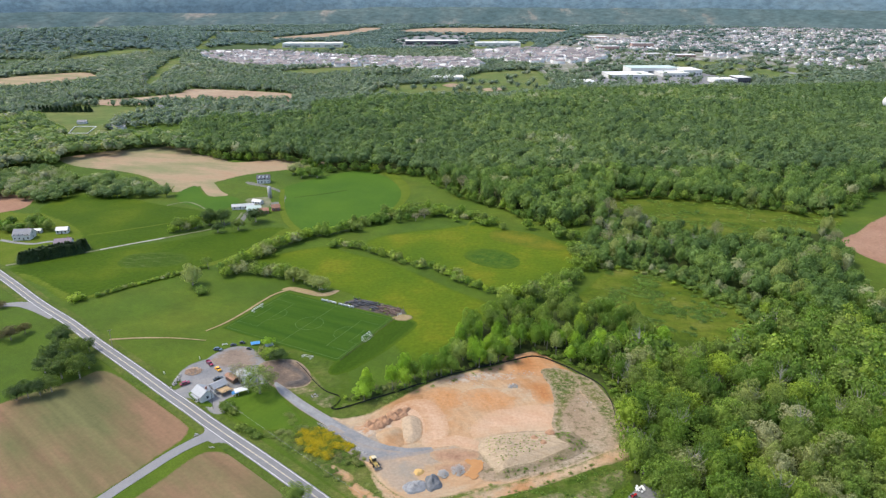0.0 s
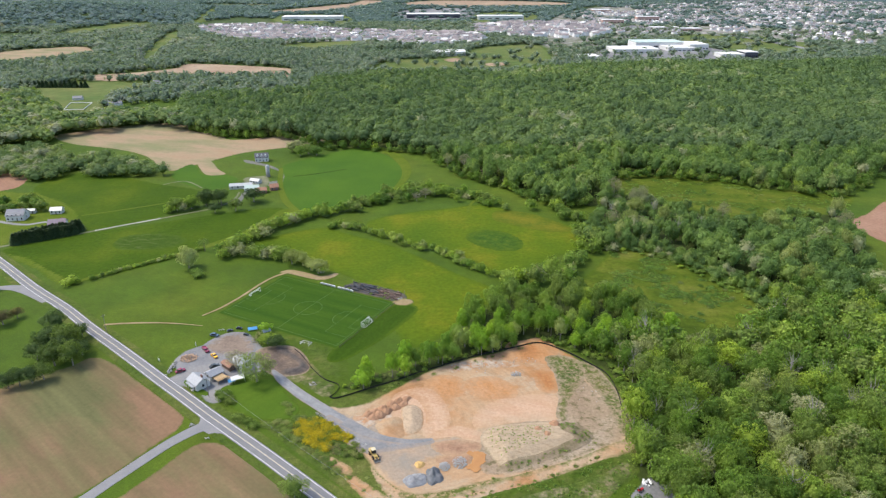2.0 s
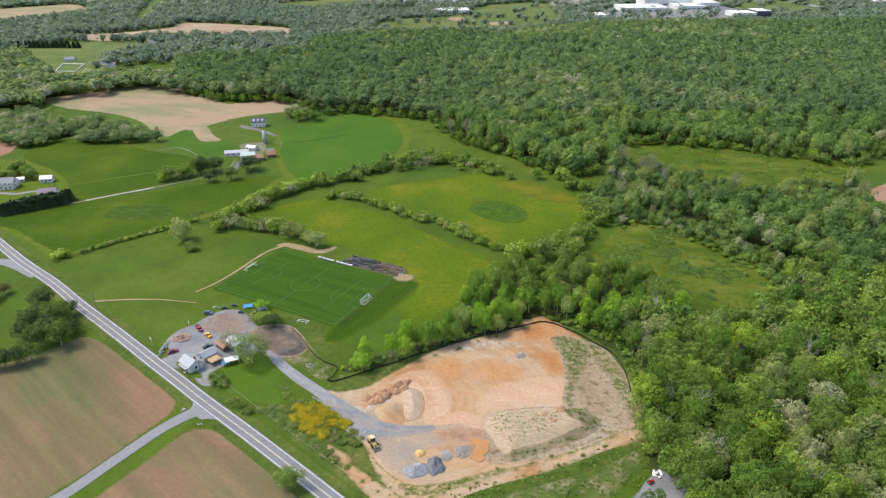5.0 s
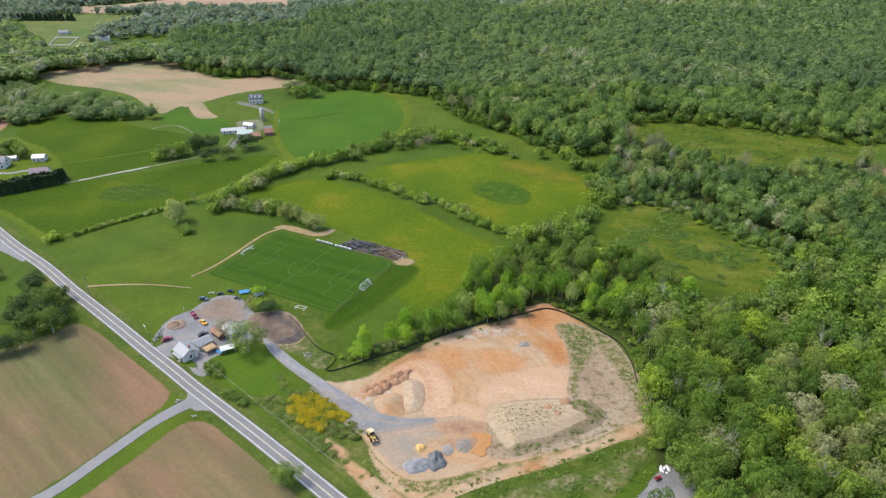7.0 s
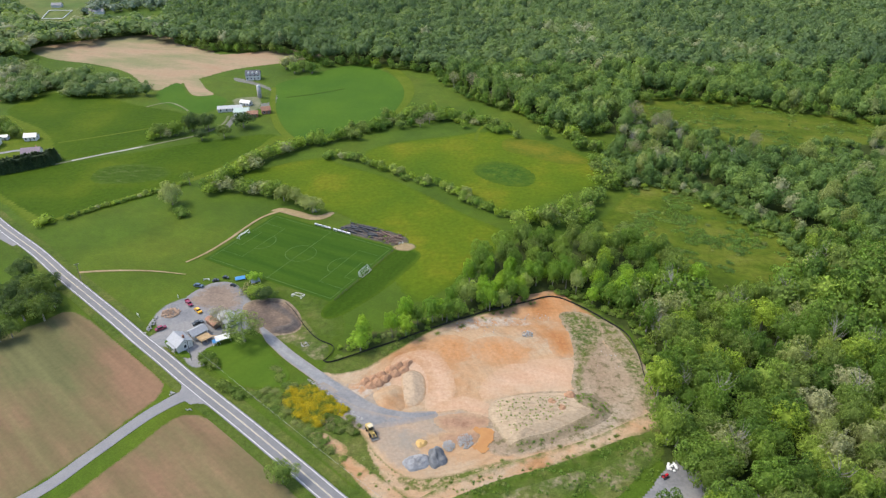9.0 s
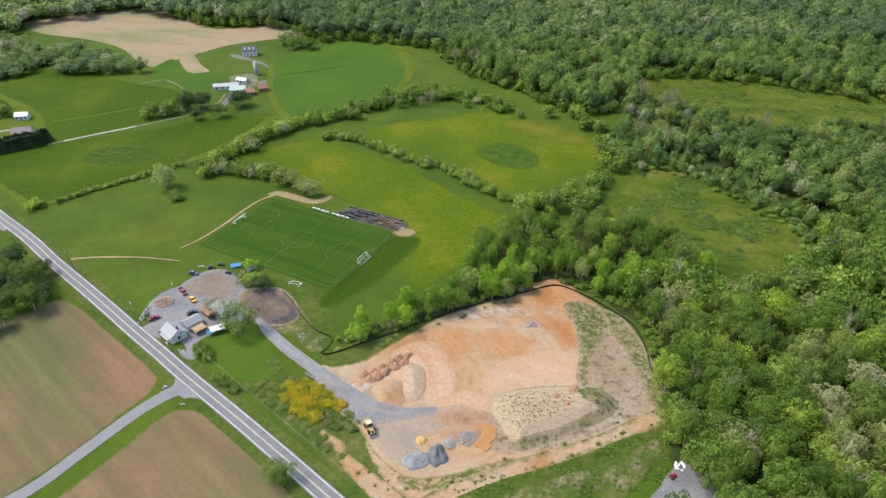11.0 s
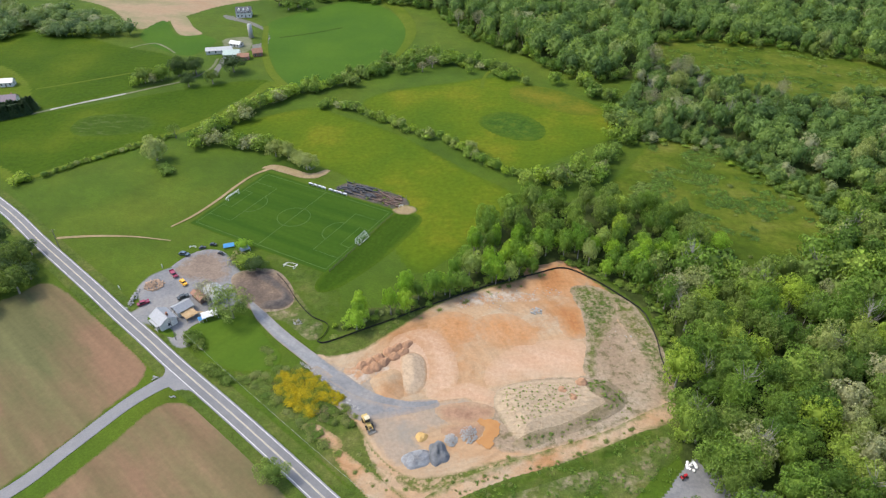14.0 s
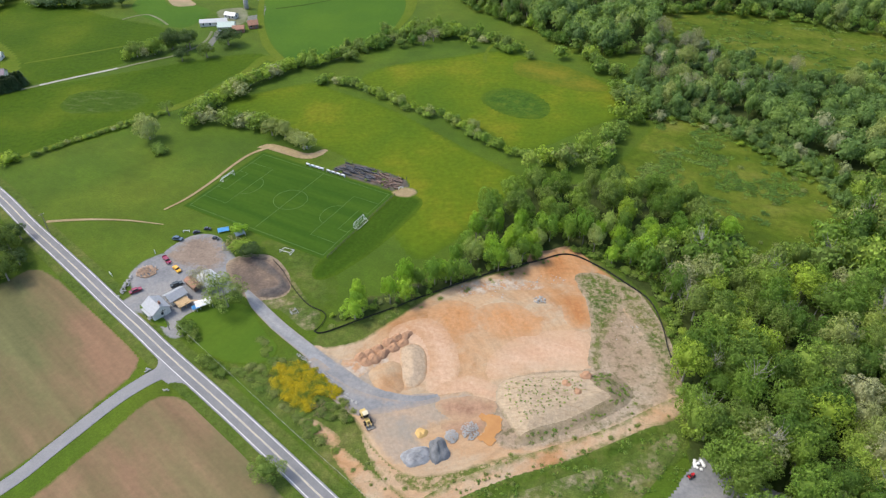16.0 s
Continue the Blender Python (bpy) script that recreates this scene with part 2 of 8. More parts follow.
m_young = ground_material("young crop on tilled soil", lambda nt: mix(nt, 1.0, two_scale(nt, crop_stops((0.214, 0.124, 0.078), (0.176, 0.112, 0.068), (0.104, 0.103, 0.046), 0.50), 0.015, 0.5, 0.88, 1.12, (0.5, 1.4, 1), 41), ramp(nt, noise_of(nt, 0.09, 4, 0.6, stretch=(0.1, 1.6, 1), turn=41), (0.3, 0.80), (0.7, 1.14)), "MULTIPLY"), relief=0.15)
m_tilled = ground_material("tilled brown soil", lambda nt: two_scale(nt, crop_stops((0.262, 0.172, 0.110), (0.262, 0.196, 0.126), (0.168, 0.165, 0.085), 0.53), 0.013, 0.25, 0.9, 1.1, (0.8, 1.9, 1), 22))
m_redsoil = ground_material("red brown ploughed soil", lambda nt: two_scale(nt, ((0.3, (0.213, 0.118, 0.079)), (0.7, (0.261, 0.162, 0.111))), 0.03, 0.5))
m_wheat = ground_material("dense green cereal crop", lambda nt: two_scale(nt, ((0.32, (0.031, 0.062, 0.004)), (0.5, (0.040, 0.073, 0.004)), (0.68, (0.064, 0.093, 0.006))), 0.02, 0.4, 0.74, 1.24))
m_wet = ground_material("thin wet crop", lambda nt: two_scale(nt, ((0.36, (0.030, 0.059, 0.006)), (0.54, (0.038, 0.068, 0.007)), (0.64, (0.062, 0.086, 0.024)), (0.72, (0.12, 0.135, 0.06))), 0.22, 0.9, 0.7, 1.3, (0.5, 1.3, 1), 10), ragged=0.6, soft=0.42)
m_bluecrop = ground_material("blue green cereal crop", lambda nt: two_scale(nt, ((0.35, (0.036, 0.084, 0.010)), (0.65, (0.054, 0.106, 0.011))), 0.015, 0.4, 0.9, 1.1))
m_meadow = ground_material("yellow green meadow", lambda nt: two_scale(nt, ((0.33, (0.051, 0.090, 0.006)), (0.52, (0.070, 0.104, 0.006)), (0.68, (0.112, 0.122, 0.009))), 0.02, 0.4, 0.74, 1.24))
m_lush = ground_material("lush dark grass", lambda nt: two_scale(nt, ((0.36, (0.029, 0.064, 0.008)), (0.5, (0.038, 0.078, 0.009)), (0.64, (0.066, 0.100, 0.010))), 0.16, 0.6, 0.62, 1.3), ragged=0.6, soft=0.45)
m_bank = ground_material("lush grass on rough ground", lambda nt: two_scale(nt, ((0.33, (0.032, 0.062, 0.007)), (0.52, (0.050, 0.080, 0.010)), (0.62, (0.085, 0.095, 0.025)), (0.74, (0.17, 0.14, 0.07))), 0.07, 0.5, 0.55, 1.35), relief=0.7, ragged=0.5, under=olive_colour)
m_lane = ground_material("pale crushed lane", lambda nt: two_scale(nt, ((0.3, (0.205, 0.198, 0.158)), (0.7, (0.332, 0.324, 0.284))), 0.05, 0.9), ragged=0.4)
# Flat bank: the darkness of its slope turned from the sun is painted in.
m_bankshade = ground_material("bank grass with slope shade in its colour", lambda nt: two_scale(nt, ((0.36, (0.025, 0.054, 0.004)), (0.64, (0.035, 0.068, 0.005))), 0.12, 0.7, 0.75, 1.2, (0.15, 1.2, 1), -62), ragged=0.2)
m_tanpatch = ground_material("bare patches in rough grass", lambda nt: mix(nt, ramp(nt, noise_of(nt, 0.16, 6, 0.72), (0.34, 0.0), (0.52, 0.95)), tan_colour(nt), olive_colour(nt)), relief=0.7, under=olive_colour, ragged=0.9, soft=0.4)
m_yellowed = ground_material("yellowed grass", lambda nt: two_scale(nt, ((0.36, (0.066, 0.095, 0.010)), (0.5, (0.105, 0.108, 0.011)), (0.66, (0.138, 0.118, 0.013))), 0.05, 0.5, 0.8, 1.2), ragged=0.6, soft=0.5)
m_olive = ground_material("rough scrub grass", olive_colour, relief=0.9)
m_margin = ground_material("pale mown field margin", lambda nt: two_scale(nt, ((0.33, (0.062, 0.096, 0.007)), (0.66, (0.088, 0.114, 0.014))), 0.06, 0.6, 0.8, 1.2), ragged=0.5)
m_furrow = ground_material("dark wheel line in the crop", lambda nt: two_scale(nt, ((0.33, (0.024, 0.048, 0.006)), (0.66, (0.034, 0.060, 0.008))), 0.06, 0.6, 0.8, 1.2), ragged=0.5)
m_scrub = ground_material("overgrown yellow green meadow", lambda nt: two_scale(nt, ((0.3, (0.036, 0.062, 0.007)), (0.45, (0.058, 0.088, 0.008)), (0.6, (0.090, 0.110, 0.014)), (0.74, (0.125, 0.128, 0.030))), 0.035, 0.35, 0.62, 1.3, (1, 1.7, 1), 25), relief=0.9)
m_dulllane = ground_material("grassed over gravel lane", lambda nt: two_scale(nt, ((0.3, (0.092, 0.108, 0.050)), (0.7, (0.165, 0.165, 0.110))), 0.08, 0.9), ragged=0.4)
m_verge = ground_material("rough verge grass", olive_colour, relief=0.9, ragged=0.9, soft=0.35)
m_pitch = ground_material("mown pitch turf", lambda nt: two_scale(nt, ((0.38, (0.025, 0.061, 0.006)), (0.62, (0.036, 0.074, 0.007))), 0.10, 0.6, 0.9, 1.1, (0.12, 1.6, 1), 27.6), relief=0.15, ragged=0.08)
m_lawn = ground_material("mown lawn", lambda nt: two_scale(nt, ((0.35, (0.048, 0.091, 0.009)), (0.65, (0.065, 0.109, 0.011))), 0.05, 0.6, 0.9, 1.1, (0.12, 1.8, 1), -50))
m_dirt = ground_material("bare orange clay", clay_colour, relief=0.3, under=olive_colour)
m_haul = ground_material("rutted clay track", lambda nt: mix(nt, ramp(nt, noise_of(nt, 0.5, 6, 0.75), (0.56, 0.0), (0.68, 0.7)), clay_colour(nt), olive_colour(nt)), relief=0.6, under=olive_colour, ragged=0.75, soft=0.3)
m_tan = ground_material("dry tan earth", tan_colour, relief=0.8, under=clay_colour)
m_weeds = ground_material("weeds on dry earth", weedy_colour, relief=0.9, under=tan_colour, ragged=0.5)
m_gravel = ground_material("grey crushed stone", gravel_colour, relief=0.3)
m_drive = ground_material("blue grey drive stone", lambda nt: two_scale(nt, ((0.32, (0.140, 0.145, 0.155)), (0.5, (0.200, 0.204, 0.210)), (0.66, (0.262, 0.254, 0.246))), 0.12, 0.9, 0.8, 1.18, (0.35, 1.6, 1), 41), relief=0.25, under=apron_colour, ragged=0.35, soft=0.3)
m_apron = ground_material("crushed stone over clay", apron_colour, relief=0.4, under=clay_colour, ragged=0.4)
m_rawclay = ground_material("raw deep orange clay", lambda nt: two_scale(nt, ((0.32, (0.275, 0.122, 0.046)), (0.5, (0.340, 0.178, 0.082)), (0.68, (0.375, 0.225, 0.125))), 0.07, 0.7, 0.78, 1.2, (0.5, 1.6, 1), 75), relief=0.6, under=clay_colour, ragged=0.5, soft=0.45)
m_paleclay = ground_material("pale dusty clay", lambda nt: two_scale(nt, ((0.35, (0.375, 0.240, 0.155)), (0.65, (0.410, 0.285, 0.195))), 0.12, 0.7, 0.82, 1.16, (0.5, 1.6, 1), 20), relief=0.5, under=clay_colour, ragged=0.5, soft=0.45)
m_wash = ground_material("grey white washed stone dust", lambda nt: two_scale(nt, ((0.42, (0.330, 0.190, 0.105)), (0.52, (0.320, 0.262, 0.205)), (0.65, (0.400, 0.355, 0.300))), 0.2, 0.9, 0.75, 1.2), relief=0.5, under=clay_colour, ragged=0.6, soft=0.4)
m_mud = ground_material("dark brown earth", lambda nt: two_scale(nt, ((0.32, (0.050, 0.066, 0.030)), (0.46, (0.070, 0.062, 0.054)), (0.7, (0.125, 0.104, 0.086))), 0.22, 0.9), relief=0.5)
m_mulch = ground_material("dark mulch and earth", lambda nt: two_scale(nt, ((0.3, (0.072, 0.058, 0.052)), (0.5, (0.115, 0.088, 0.070)), (0.7, (0.190, 0.140, 0.100))), 0.13, 0.9, 0.7, 1.25), relief=0.7, under=tan_colour, ragged=0.6, soft=0.25)
m_darkmulch = ground_material("dark tipped mulch", lambda nt: two_scale(nt, ((0.3, (0.060, 0.054, 0.052)), (0.5, (0.085, 0.074, 0.068)), (0.7, (0.125, 0.102, 0.085))), 0.2, 0.9, 0.7, 1.25), relief=0.8, under=lambda nt: two_scale(nt, ((0.3, (0.072, 0.058, 0.052)), (0.5, (0.115, 0.088, 0.070)), (0.7, (0.190, 0.140, 0.100))), 0.13, 0.9, 0.7, 1.25), ragged=0.5, soft=0.3)
m_clayweeds = ground_material("weeds breaking through clay", lambda nt: mix(nt, ramp(nt, noise_of(nt, 0.3, 6, 0.75), (0.46, 0.0), (0.58, 0.9)), olive_colour(nt), clay_colour(nt)), relief=0.7, under=clay_colour, ragged=0.7, soft=0.3)
m_fan = ground_material("grey stone over driven clay", gravel_colour, relief=0.4, under=apron_colour, ragged=0.5, soft=0.35)
m_worn = ground_material("brown earth over gravel", lambda nt: two_scale(nt, ((0.3, (0.150, 0.115, 0.091)), (0.7, (0.213, 0.166, 0.130))), 0.12, 0.9), relief=0.4, under=gravel_colour, ragged=0.5)
m_path = ground_material("trodden sandy soil", lambda nt: two_scale(nt, ((0.3, (0.198, 0.150, 0.079)), (0.7, (0.284, 0.221, 0.134))), 0.1, 0.9), ragged=0.3)

# Floor colour kept dark so the gaps between crowns read as shade.
m_litter = ground_material("leaf litter darkened for shaded gaps", lambda nt: two_scale(nt, ((0.3, (0.026, 0.038, 0.010)), (0.5, (0.036, 0.052, 0.013)), (0.7, (0.052, 0.062, 0.022))), 0.05, 0.5, 0.7, 1.3), relief=0.9, under=olive_colour)
m_asphalt, nt, b = material("worn asphalt", 0.85, 0.3)
paint(nt, b, two_scale(nt, ((0.3, (0.157, 0.157, 0.164)), (0.7, (0.198, 0.196, 0.198))), 0.12, 1.8, 0.85, 1.12))
m_patch, nt, b = material("dark wheel track asphalt", 0.85, 0.3)
paint(nt, b, two_scale(nt, ((0.3, (0.128, 0.128, 0.135)), (0.7, (0.164, 0.162, 0.165))), 0.2, 1.8, 0.85, 1.12))
m_white_line = plain("white road paint", (0.569, 0.569, 0.553), 0.7)
m_yellow_line = plain("pale yellow road paint", (0.458, 0.411, 0.284), 0.7)

# ---- ground sheet to the horizon ----
radii = np.r_[0.0, 60, 150, 300, 600, 1000, 1500, np.arange(1700, 4300, 130), 4500, 5000, 5600]
turns = np.radians(np.r_[np.arange(-60, 60, 1.0), np.arange(60, 300, 6.0)])
gv = [(0.0, 0.0, 0.0)] + [(r * math.sin(a), r * math.cos(a), float(rise(r * math.sin(a), r * math.cos(a)))) for r in radii[1:] for a in turns]
nt_ = len(turns)
gf = [(0, 1 + (k + 1) % nt_, 1 + k) for k in range(nt_)]
for i in range(len(radii) - 2):
    gf += [(1 + i * nt_ + k, 1 + i * nt_ + (k + 1) % nt_, 1 + (i + 1) * nt_ + (k + 1) % nt_, 1 + (i + 1) * nt_ + k) for k in range(nt_)]
tagged(new("ground", mesh_of("ground", gv, gf, m_grass, True)), "wide farmland and wooded hills to the horizon", "ground", kind="structure")

# ---- fields near the road ----
field("crop_field_west", [(-220.4, 214.2), (-194.4, 250.6), (-173.1, 268.5), (-165.4, 277.0), (-154.7, 273.2), (-135.7, 257.8), (-109.2, 235.5), (-105.5, 229.7), (-106.4, 223.1), (-110.2, 216.5), (-118.9, 200.3), (-128.5, 186.2), (-145.7, 163.5), (-161.9, 143.5)], m_young, 0.06, "young green crop on brown tilled soil", step=1.3, feather=5)
field("crop_field_south", [(-139.6, 150.3), (-118.0, 178.6), (-104.8, 199.6), (-97.1, 213.2), (-90.1, 216.5), (-79.7, 212.3), (-63.6, 198.5), (-44.8, 180.7), (-22.0, 159.6), (-11.8, 138.3)], m_young, 0.06, "brown tilled field with thin green growth", step=1.3, feather=5)
field("wheat_field", [(-286.3, 406.8), (-250.5, 433.8), (-200.9, 459.2), (-157.3, 480.6), (-127.0, 490.0), (-119.8, 479.4), (-137.0, 453.2), (-148.7, 424.2), (-171.8, 392.6), (-200.4, 368.1), (-213.5, 360.0), (-232.2, 369.7), (-262.4, 392.5)], m_wheat, 0.05, "dense dark green cereal crop", step=2.5, feather=10)
field("wet_patch", [(-218.0, 414.0), (-218.0, 429.3), (-201.1, 435.6), (-183.4, 432.3), (-172.9, 423.2), (-177.6, 412.8), (-192.7, 407.9), (-208.1, 407.5)], m_wet, 0.09, "thin wet patch in the cereal crop", step=1.5, feather=9)
field("hay_field", [(-339.5, 535.3), (-333.0, 577.8), (-298.2, 579.7), (-246.2, 551.7), (-206.4, 535.5), (-193.5, 514.0), (-203.8, 478.0), (-251.0, 442.7), (-272.9, 474.0), (-297.7, 500.9)], m_wheat, 0.05, "green cereal field behind the lane", step=3, feather=12)
field("cereal_field", [(-149.8, 601.6), (-134.8, 628.0), (-103.8, 660.8), (-83.6, 671.1), (-54.1, 641.9), (-37.7, 594.5), (-37.3, 555.8), (-48.9, 521.4), (-70.8, 490.5), (-92.9, 476.7), (-110.4, 484.3), (-124.0, 505.5), (-137.9, 547.6)], m_bluecrop, 0.05, "blue green cereal crop beside the farm", step=2.5, feather=7)
field("stubble_field", [(-425, 723), (-410, 745), (-370, 776), (-307, 791), (-283, 751), (-244, 732), (-225, 708), (-161, 728), (-124, 701), (-150.8, 680.8), (-198.4, 653.8), (-225.7, 616.3), (-248.6, 590.5), (-291.7, 641.2), (-333.0, 668.4), (-387.3, 688.9)], m_tilled, 0.05, "brown ploughed field with faint green streaks", step=3.0, feather=7)
field("ploughed_field", [(-518.0, 635.1), (-444.5, 650.7), (-415.5, 635.3), (-380.6, 600.4), (-360.5, 563.6), (-361.4, 532.1), (-429.4, 515.2)], m_redsoil, 0.05, "red brown ploughed field", step=3, feather=7)
field("garden_plot", [(-232.5, 619.7), (-222.6, 625.2), (-205.7, 595.9), (-194.4, 579.9), (-209.1, 576.6), (-222.3, 595.8)], m_tilled, 0.08, "bare tilled garden plot", step=1.2, feather=3)
field("clover_patch", [(-242.5, 581.0), (-234.6, 612.6), (-212.4, 576.6), (-192.5, 578.3), (-178.2, 561.7), (-190.2, 533.1), (-225.9, 555.3)], m_bluecrop, 0.06, "small green crop patch", step=1.8, feather=5)
field("pasture", [(-54.6, 454.8), (-36.9, 473.9), (2.7, 487.8), (31.5, 495.1), (74.4, 464.4), (97.9, 439.7), (94.9, 417.0), (70.2, 398.4), (34.4, 373.1), (19.0, 390.1), (-11.6, 414.2), (-37.7, 433.6)], m_meadow, 0.05, "yellow green pasture bounded by hedges", step=2.5, feather=16)
field("lush_patch", [(16.4, 432.3), (28.6, 441.8), (43.0, 436.3), (50.9, 420.9), (45.7, 408.0), (32.0, 409.5), (19.6, 420.6)], m_lush, 0.1, "dark lush patch of grass in the pasture", step=2, feather=16)
field("dry_patch", [(42.9, 482.5), (65.8, 472.8), (86.8, 446.3), (73.2, 442.3), (52.1, 453.9), (37.7, 466.1)], m_yellowed, 0.1, "yellowed dry grass in the pasture", step=2, feather=22)
field("centre_meadow", [(-128.3, 416.0), (-88.2, 445.6), (-66.8, 434.9), (-32.5, 411.4), (7.2, 370.3), (30.7, 345.2), (16.8, 326.5), (-2.9, 297.6), (-15.2, 288.2), (-24.7, 308.8), (-18.2, 321.4), (-26.9, 336.8), (-60.6, 371.6), (-99.1, 391.0)], m_meadow, 0.05, "bright yellow green meadow", step=2.5, feather=16)
field("scrub_clearing", [(136.9, 543.5), (157.9, 574.3), (213.3, 571.9), (256.4, 542.0), (307.9, 530.4), (322.5, 510.1), (276.7, 470.7), (207.6, 463.7), (168.7, 501.2), (138.5, 513.2)], m_scrub, 0.06, "rough olive clearing inside the woods", step=3, feather=12)
field("scrub_meadow", [(75.1, 351.0), (88.6, 372.1), (111.8, 404.9), (135.0, 407.3), (150.5, 381.8), (165.7, 355.5), (170.7, 324.6), (143.4, 293.4), (127.1, 286.0), (112.5, 296.4), (97.1, 337.2)], m_scrub, 0.06, "rough overgrown meadow among trees", step=2.5, feather=12)
field("red_field", [(290.6, 453.7), (319.0, 481.1), (357.9, 516.1), (491.6, 611.5), (403.8, 412.3), (310.2, 402.4)], m_redsoil, 0.06, "red brown ploughed field at the wood", step=3, feather=8)

# ---- road, side lane, tracks ----
ROAD = [(-593.6, 652.7), (-398.3, 491.1), (-319.3, 424.0), (-270.9, 382.6), (-236.0, 352.1)] + [(-205.1, 327.5), (-181.6, 306.6), (-161.3, 289.4), (-142.6, 273.5), (-125.5, 258.6), (-110.1, 245.6), (-95.8, 233.2), (-70.8, 212.5), (-49.1, 194.0), (-35.6, 182.2), (-13.7, 163.3), (7.5, 143.4)]
ribbon("road", ROAD, 6.4, 0.16, m_asphalt, "worn grey two lane country road", category="road", steps=4)
for k, (side, w, m) in enumerate(((2.6, 0.17, m_white_line), (-2.6, 0.17, m_white_line), (0.14, 0.13, m_yellow_line), (-0.14, 0.13, m_yellow_line))):
    ribbon("road_line", ROAD, w, 0.175, m, "painted line on the road", 0.01, category="road marking", offset=side, steps=4)
for side in (1.35, -1.35):
    ribbon("wheel_track", ROAD, 1.9, 0.168, m_patch, "darker wheel track in the lane", 0.005, category="road", offset=side, steps=4)
for side in (-5.0, 5.2):
    ribbon("road_verge", ROAD, 3.6, 0.09, m_verge, "rough olive grass along the road", 0.1, category="verge", offset=side, steps=4)
ribbon("north_lane", [(-289.2, 338.7), (-268.4, 346.0), (-254.9, 350.6), (-241.3, 349.8), (-218.1, 334.5)], (5, 5, 5, 7, 5), 0.14, m_asphalt, "grey lane joining the road", category="road", steps=5)
SIDE = [(-165.0, 147.2), (-146.7, 165.0), (-126.8, 183.1), (-117.5, 197.4), (-107.3, 213.9), (-101.1, 221.6), (-96.2, 226.2), (-92.6, 228.2)]
ribbon("side_lane", SIDE, (4.6, 4.6, 4.6, 4.6, 4.8, 5.2, 6, 7), 0.13, m_asphalt, "narrow grey side lane joining the road", category="road", steps=5)
field("lane_mouth", [(-99.5, 224.2), (-98.7, 227.1), (-98.7, 229.8), (-99.8, 233.1), (-94.5, 229.2), (-86.9, 223.5), (-78.8, 216.3), (-81.6, 218.5), (-85.1, 220.7), (-88.2, 221.8), (-90.9, 222.0), (-92.6, 221.5), (-95.4, 223.3)], m_asphalt, 0.145, "grey mouth of the side lane at the road", "road", step=0.4, feather=0.4)
ribbon("farm_lane", [(-292.2, 411.4), (-281.8, 417.5), (-262.3, 427.6), (-243.3, 441.0), (-226.3, 453.1), (-207.2, 465.7), (-198.3, 472.3), (-188.8, 479.0), (-179.0, 485.9), (-169.6, 498.9), (-166.1, 512.5), (-167.1, 528.0)], (3, 3, 2.6, 2.4, 2.4, 2.4, 2.2, 2.2, 2, 2, 2, 2), 0.12, m_dulllane, "grey farm lane with grass growing over it", category="lane", steps=4)
ribbon("lane_slab", [(-243.3, 441.0), (-234.9, 447.0), (-226.3, 453.1), (-216.6, 459.3), (-207.2, 465.7)], 2.3, 0.17, m_lane, "bright pale concrete stretch of the farm lane", 0.1, category="lane", steps=5)
# mown margins and lines between the crops
ribbon("field_margin", [(-213.7, 360.2), (-200.3, 373.0), (-182.2, 389.6), (-155.3, 414.5), (-138.5, 437.3), (-126.1, 465.5), (-120.3, 483.1), (-109.3, 478.7)], (3, 5, 6, 6, 6, 6, 8, 10), 0.11, m_margin, "pale mown margin beside the crop", 0.1, category="field margin", steps=4)
ribbon("field_margin", [(-268.2, 471.6), (-242.6, 485.2), (-216.2, 500.8)], 1.6, 0.11, m_margin, "pale line across the green crop", 0.1, category="field margin", steps=4)
ribbon("field_margin", [(-86.0, 673.1), (-68.3, 671.3), (-53.0, 655.4), (-37.9, 614.8), (-33.8, 575.4), (-41.2, 534.7)], (6, 9, 11, 10, 8, 4), 0.12, m_margin, "pale mown margin round the cereal crop", 0.1, category="field margin", steps=4)
ribbon("field_margin", [(-149.4, 599.9), (-137.7, 544.7), (-124.4, 505.5), (-110.8, 482.1)], (4, 5, 6, 6), 0.12, m_margin, "pale mown margin round the cereal crop", 0.1, category="field margin", steps=4)
ribbon("crop_line", [(-132.8, 572.8), (-111.5, 582.4), (-88.7, 597.2)], 1.5, 0.12, m_furrow, "dark line across the cereal crop", 0.1, category="field margin", steps=4)
ribbon("mown_path", [(17.9, 478.9), (20.1, 497.3), (26.5, 510.7), (36.9, 514.6), (44.2, 504.8), (45.6, 491.7)], (2.4, 2.4, 3, 3, 4, 4), 0.13, m_margin, "pale mown path round a small hollow", 0.1, category="path", steps=5)
field("hollow", [(26.9, 502.2), (33.1, 508.3), (40.4, 504.7), (41.9, 496.3), (34.7, 493.9), (28.3, 496.2)], m_lush, 0.12, "small hollow of dark lush grass", step=1.2, feather=5)
ribbon("farm_path", [(-237.2, 547.9), (-230.4, 555.2), (-222.3, 558.2), (-211.0, 549.6), (-201.3, 538.5)], 1.8, 0.14, m_dulllane, "pale path from the copse to the farm", 0.1, category="path", steps=5)
field("house_meadow", [(-370.9, 523.2), (-346.5, 526.1), (-320.3, 526.4), (-305.7, 518.7), (-272.2, 477.0), (-247.2, 448.8), (-257.2, 438.9), (-285.5, 423.7), (-302.5, 416.5)], m_margin, 0.03, "yellow green meadow round the houses", step=3, feather=16)
field("verge_meadow", [(-285.2, 411.4), (-263.8, 404.9), (-240.4, 381.4), (-218.5, 361.5), (-223.8, 356.8), (-248.2, 377.6), (-275.1, 395.0)], m_margin, 0.03, "yellow green grass between crop and road", step=2.5, feather=14)

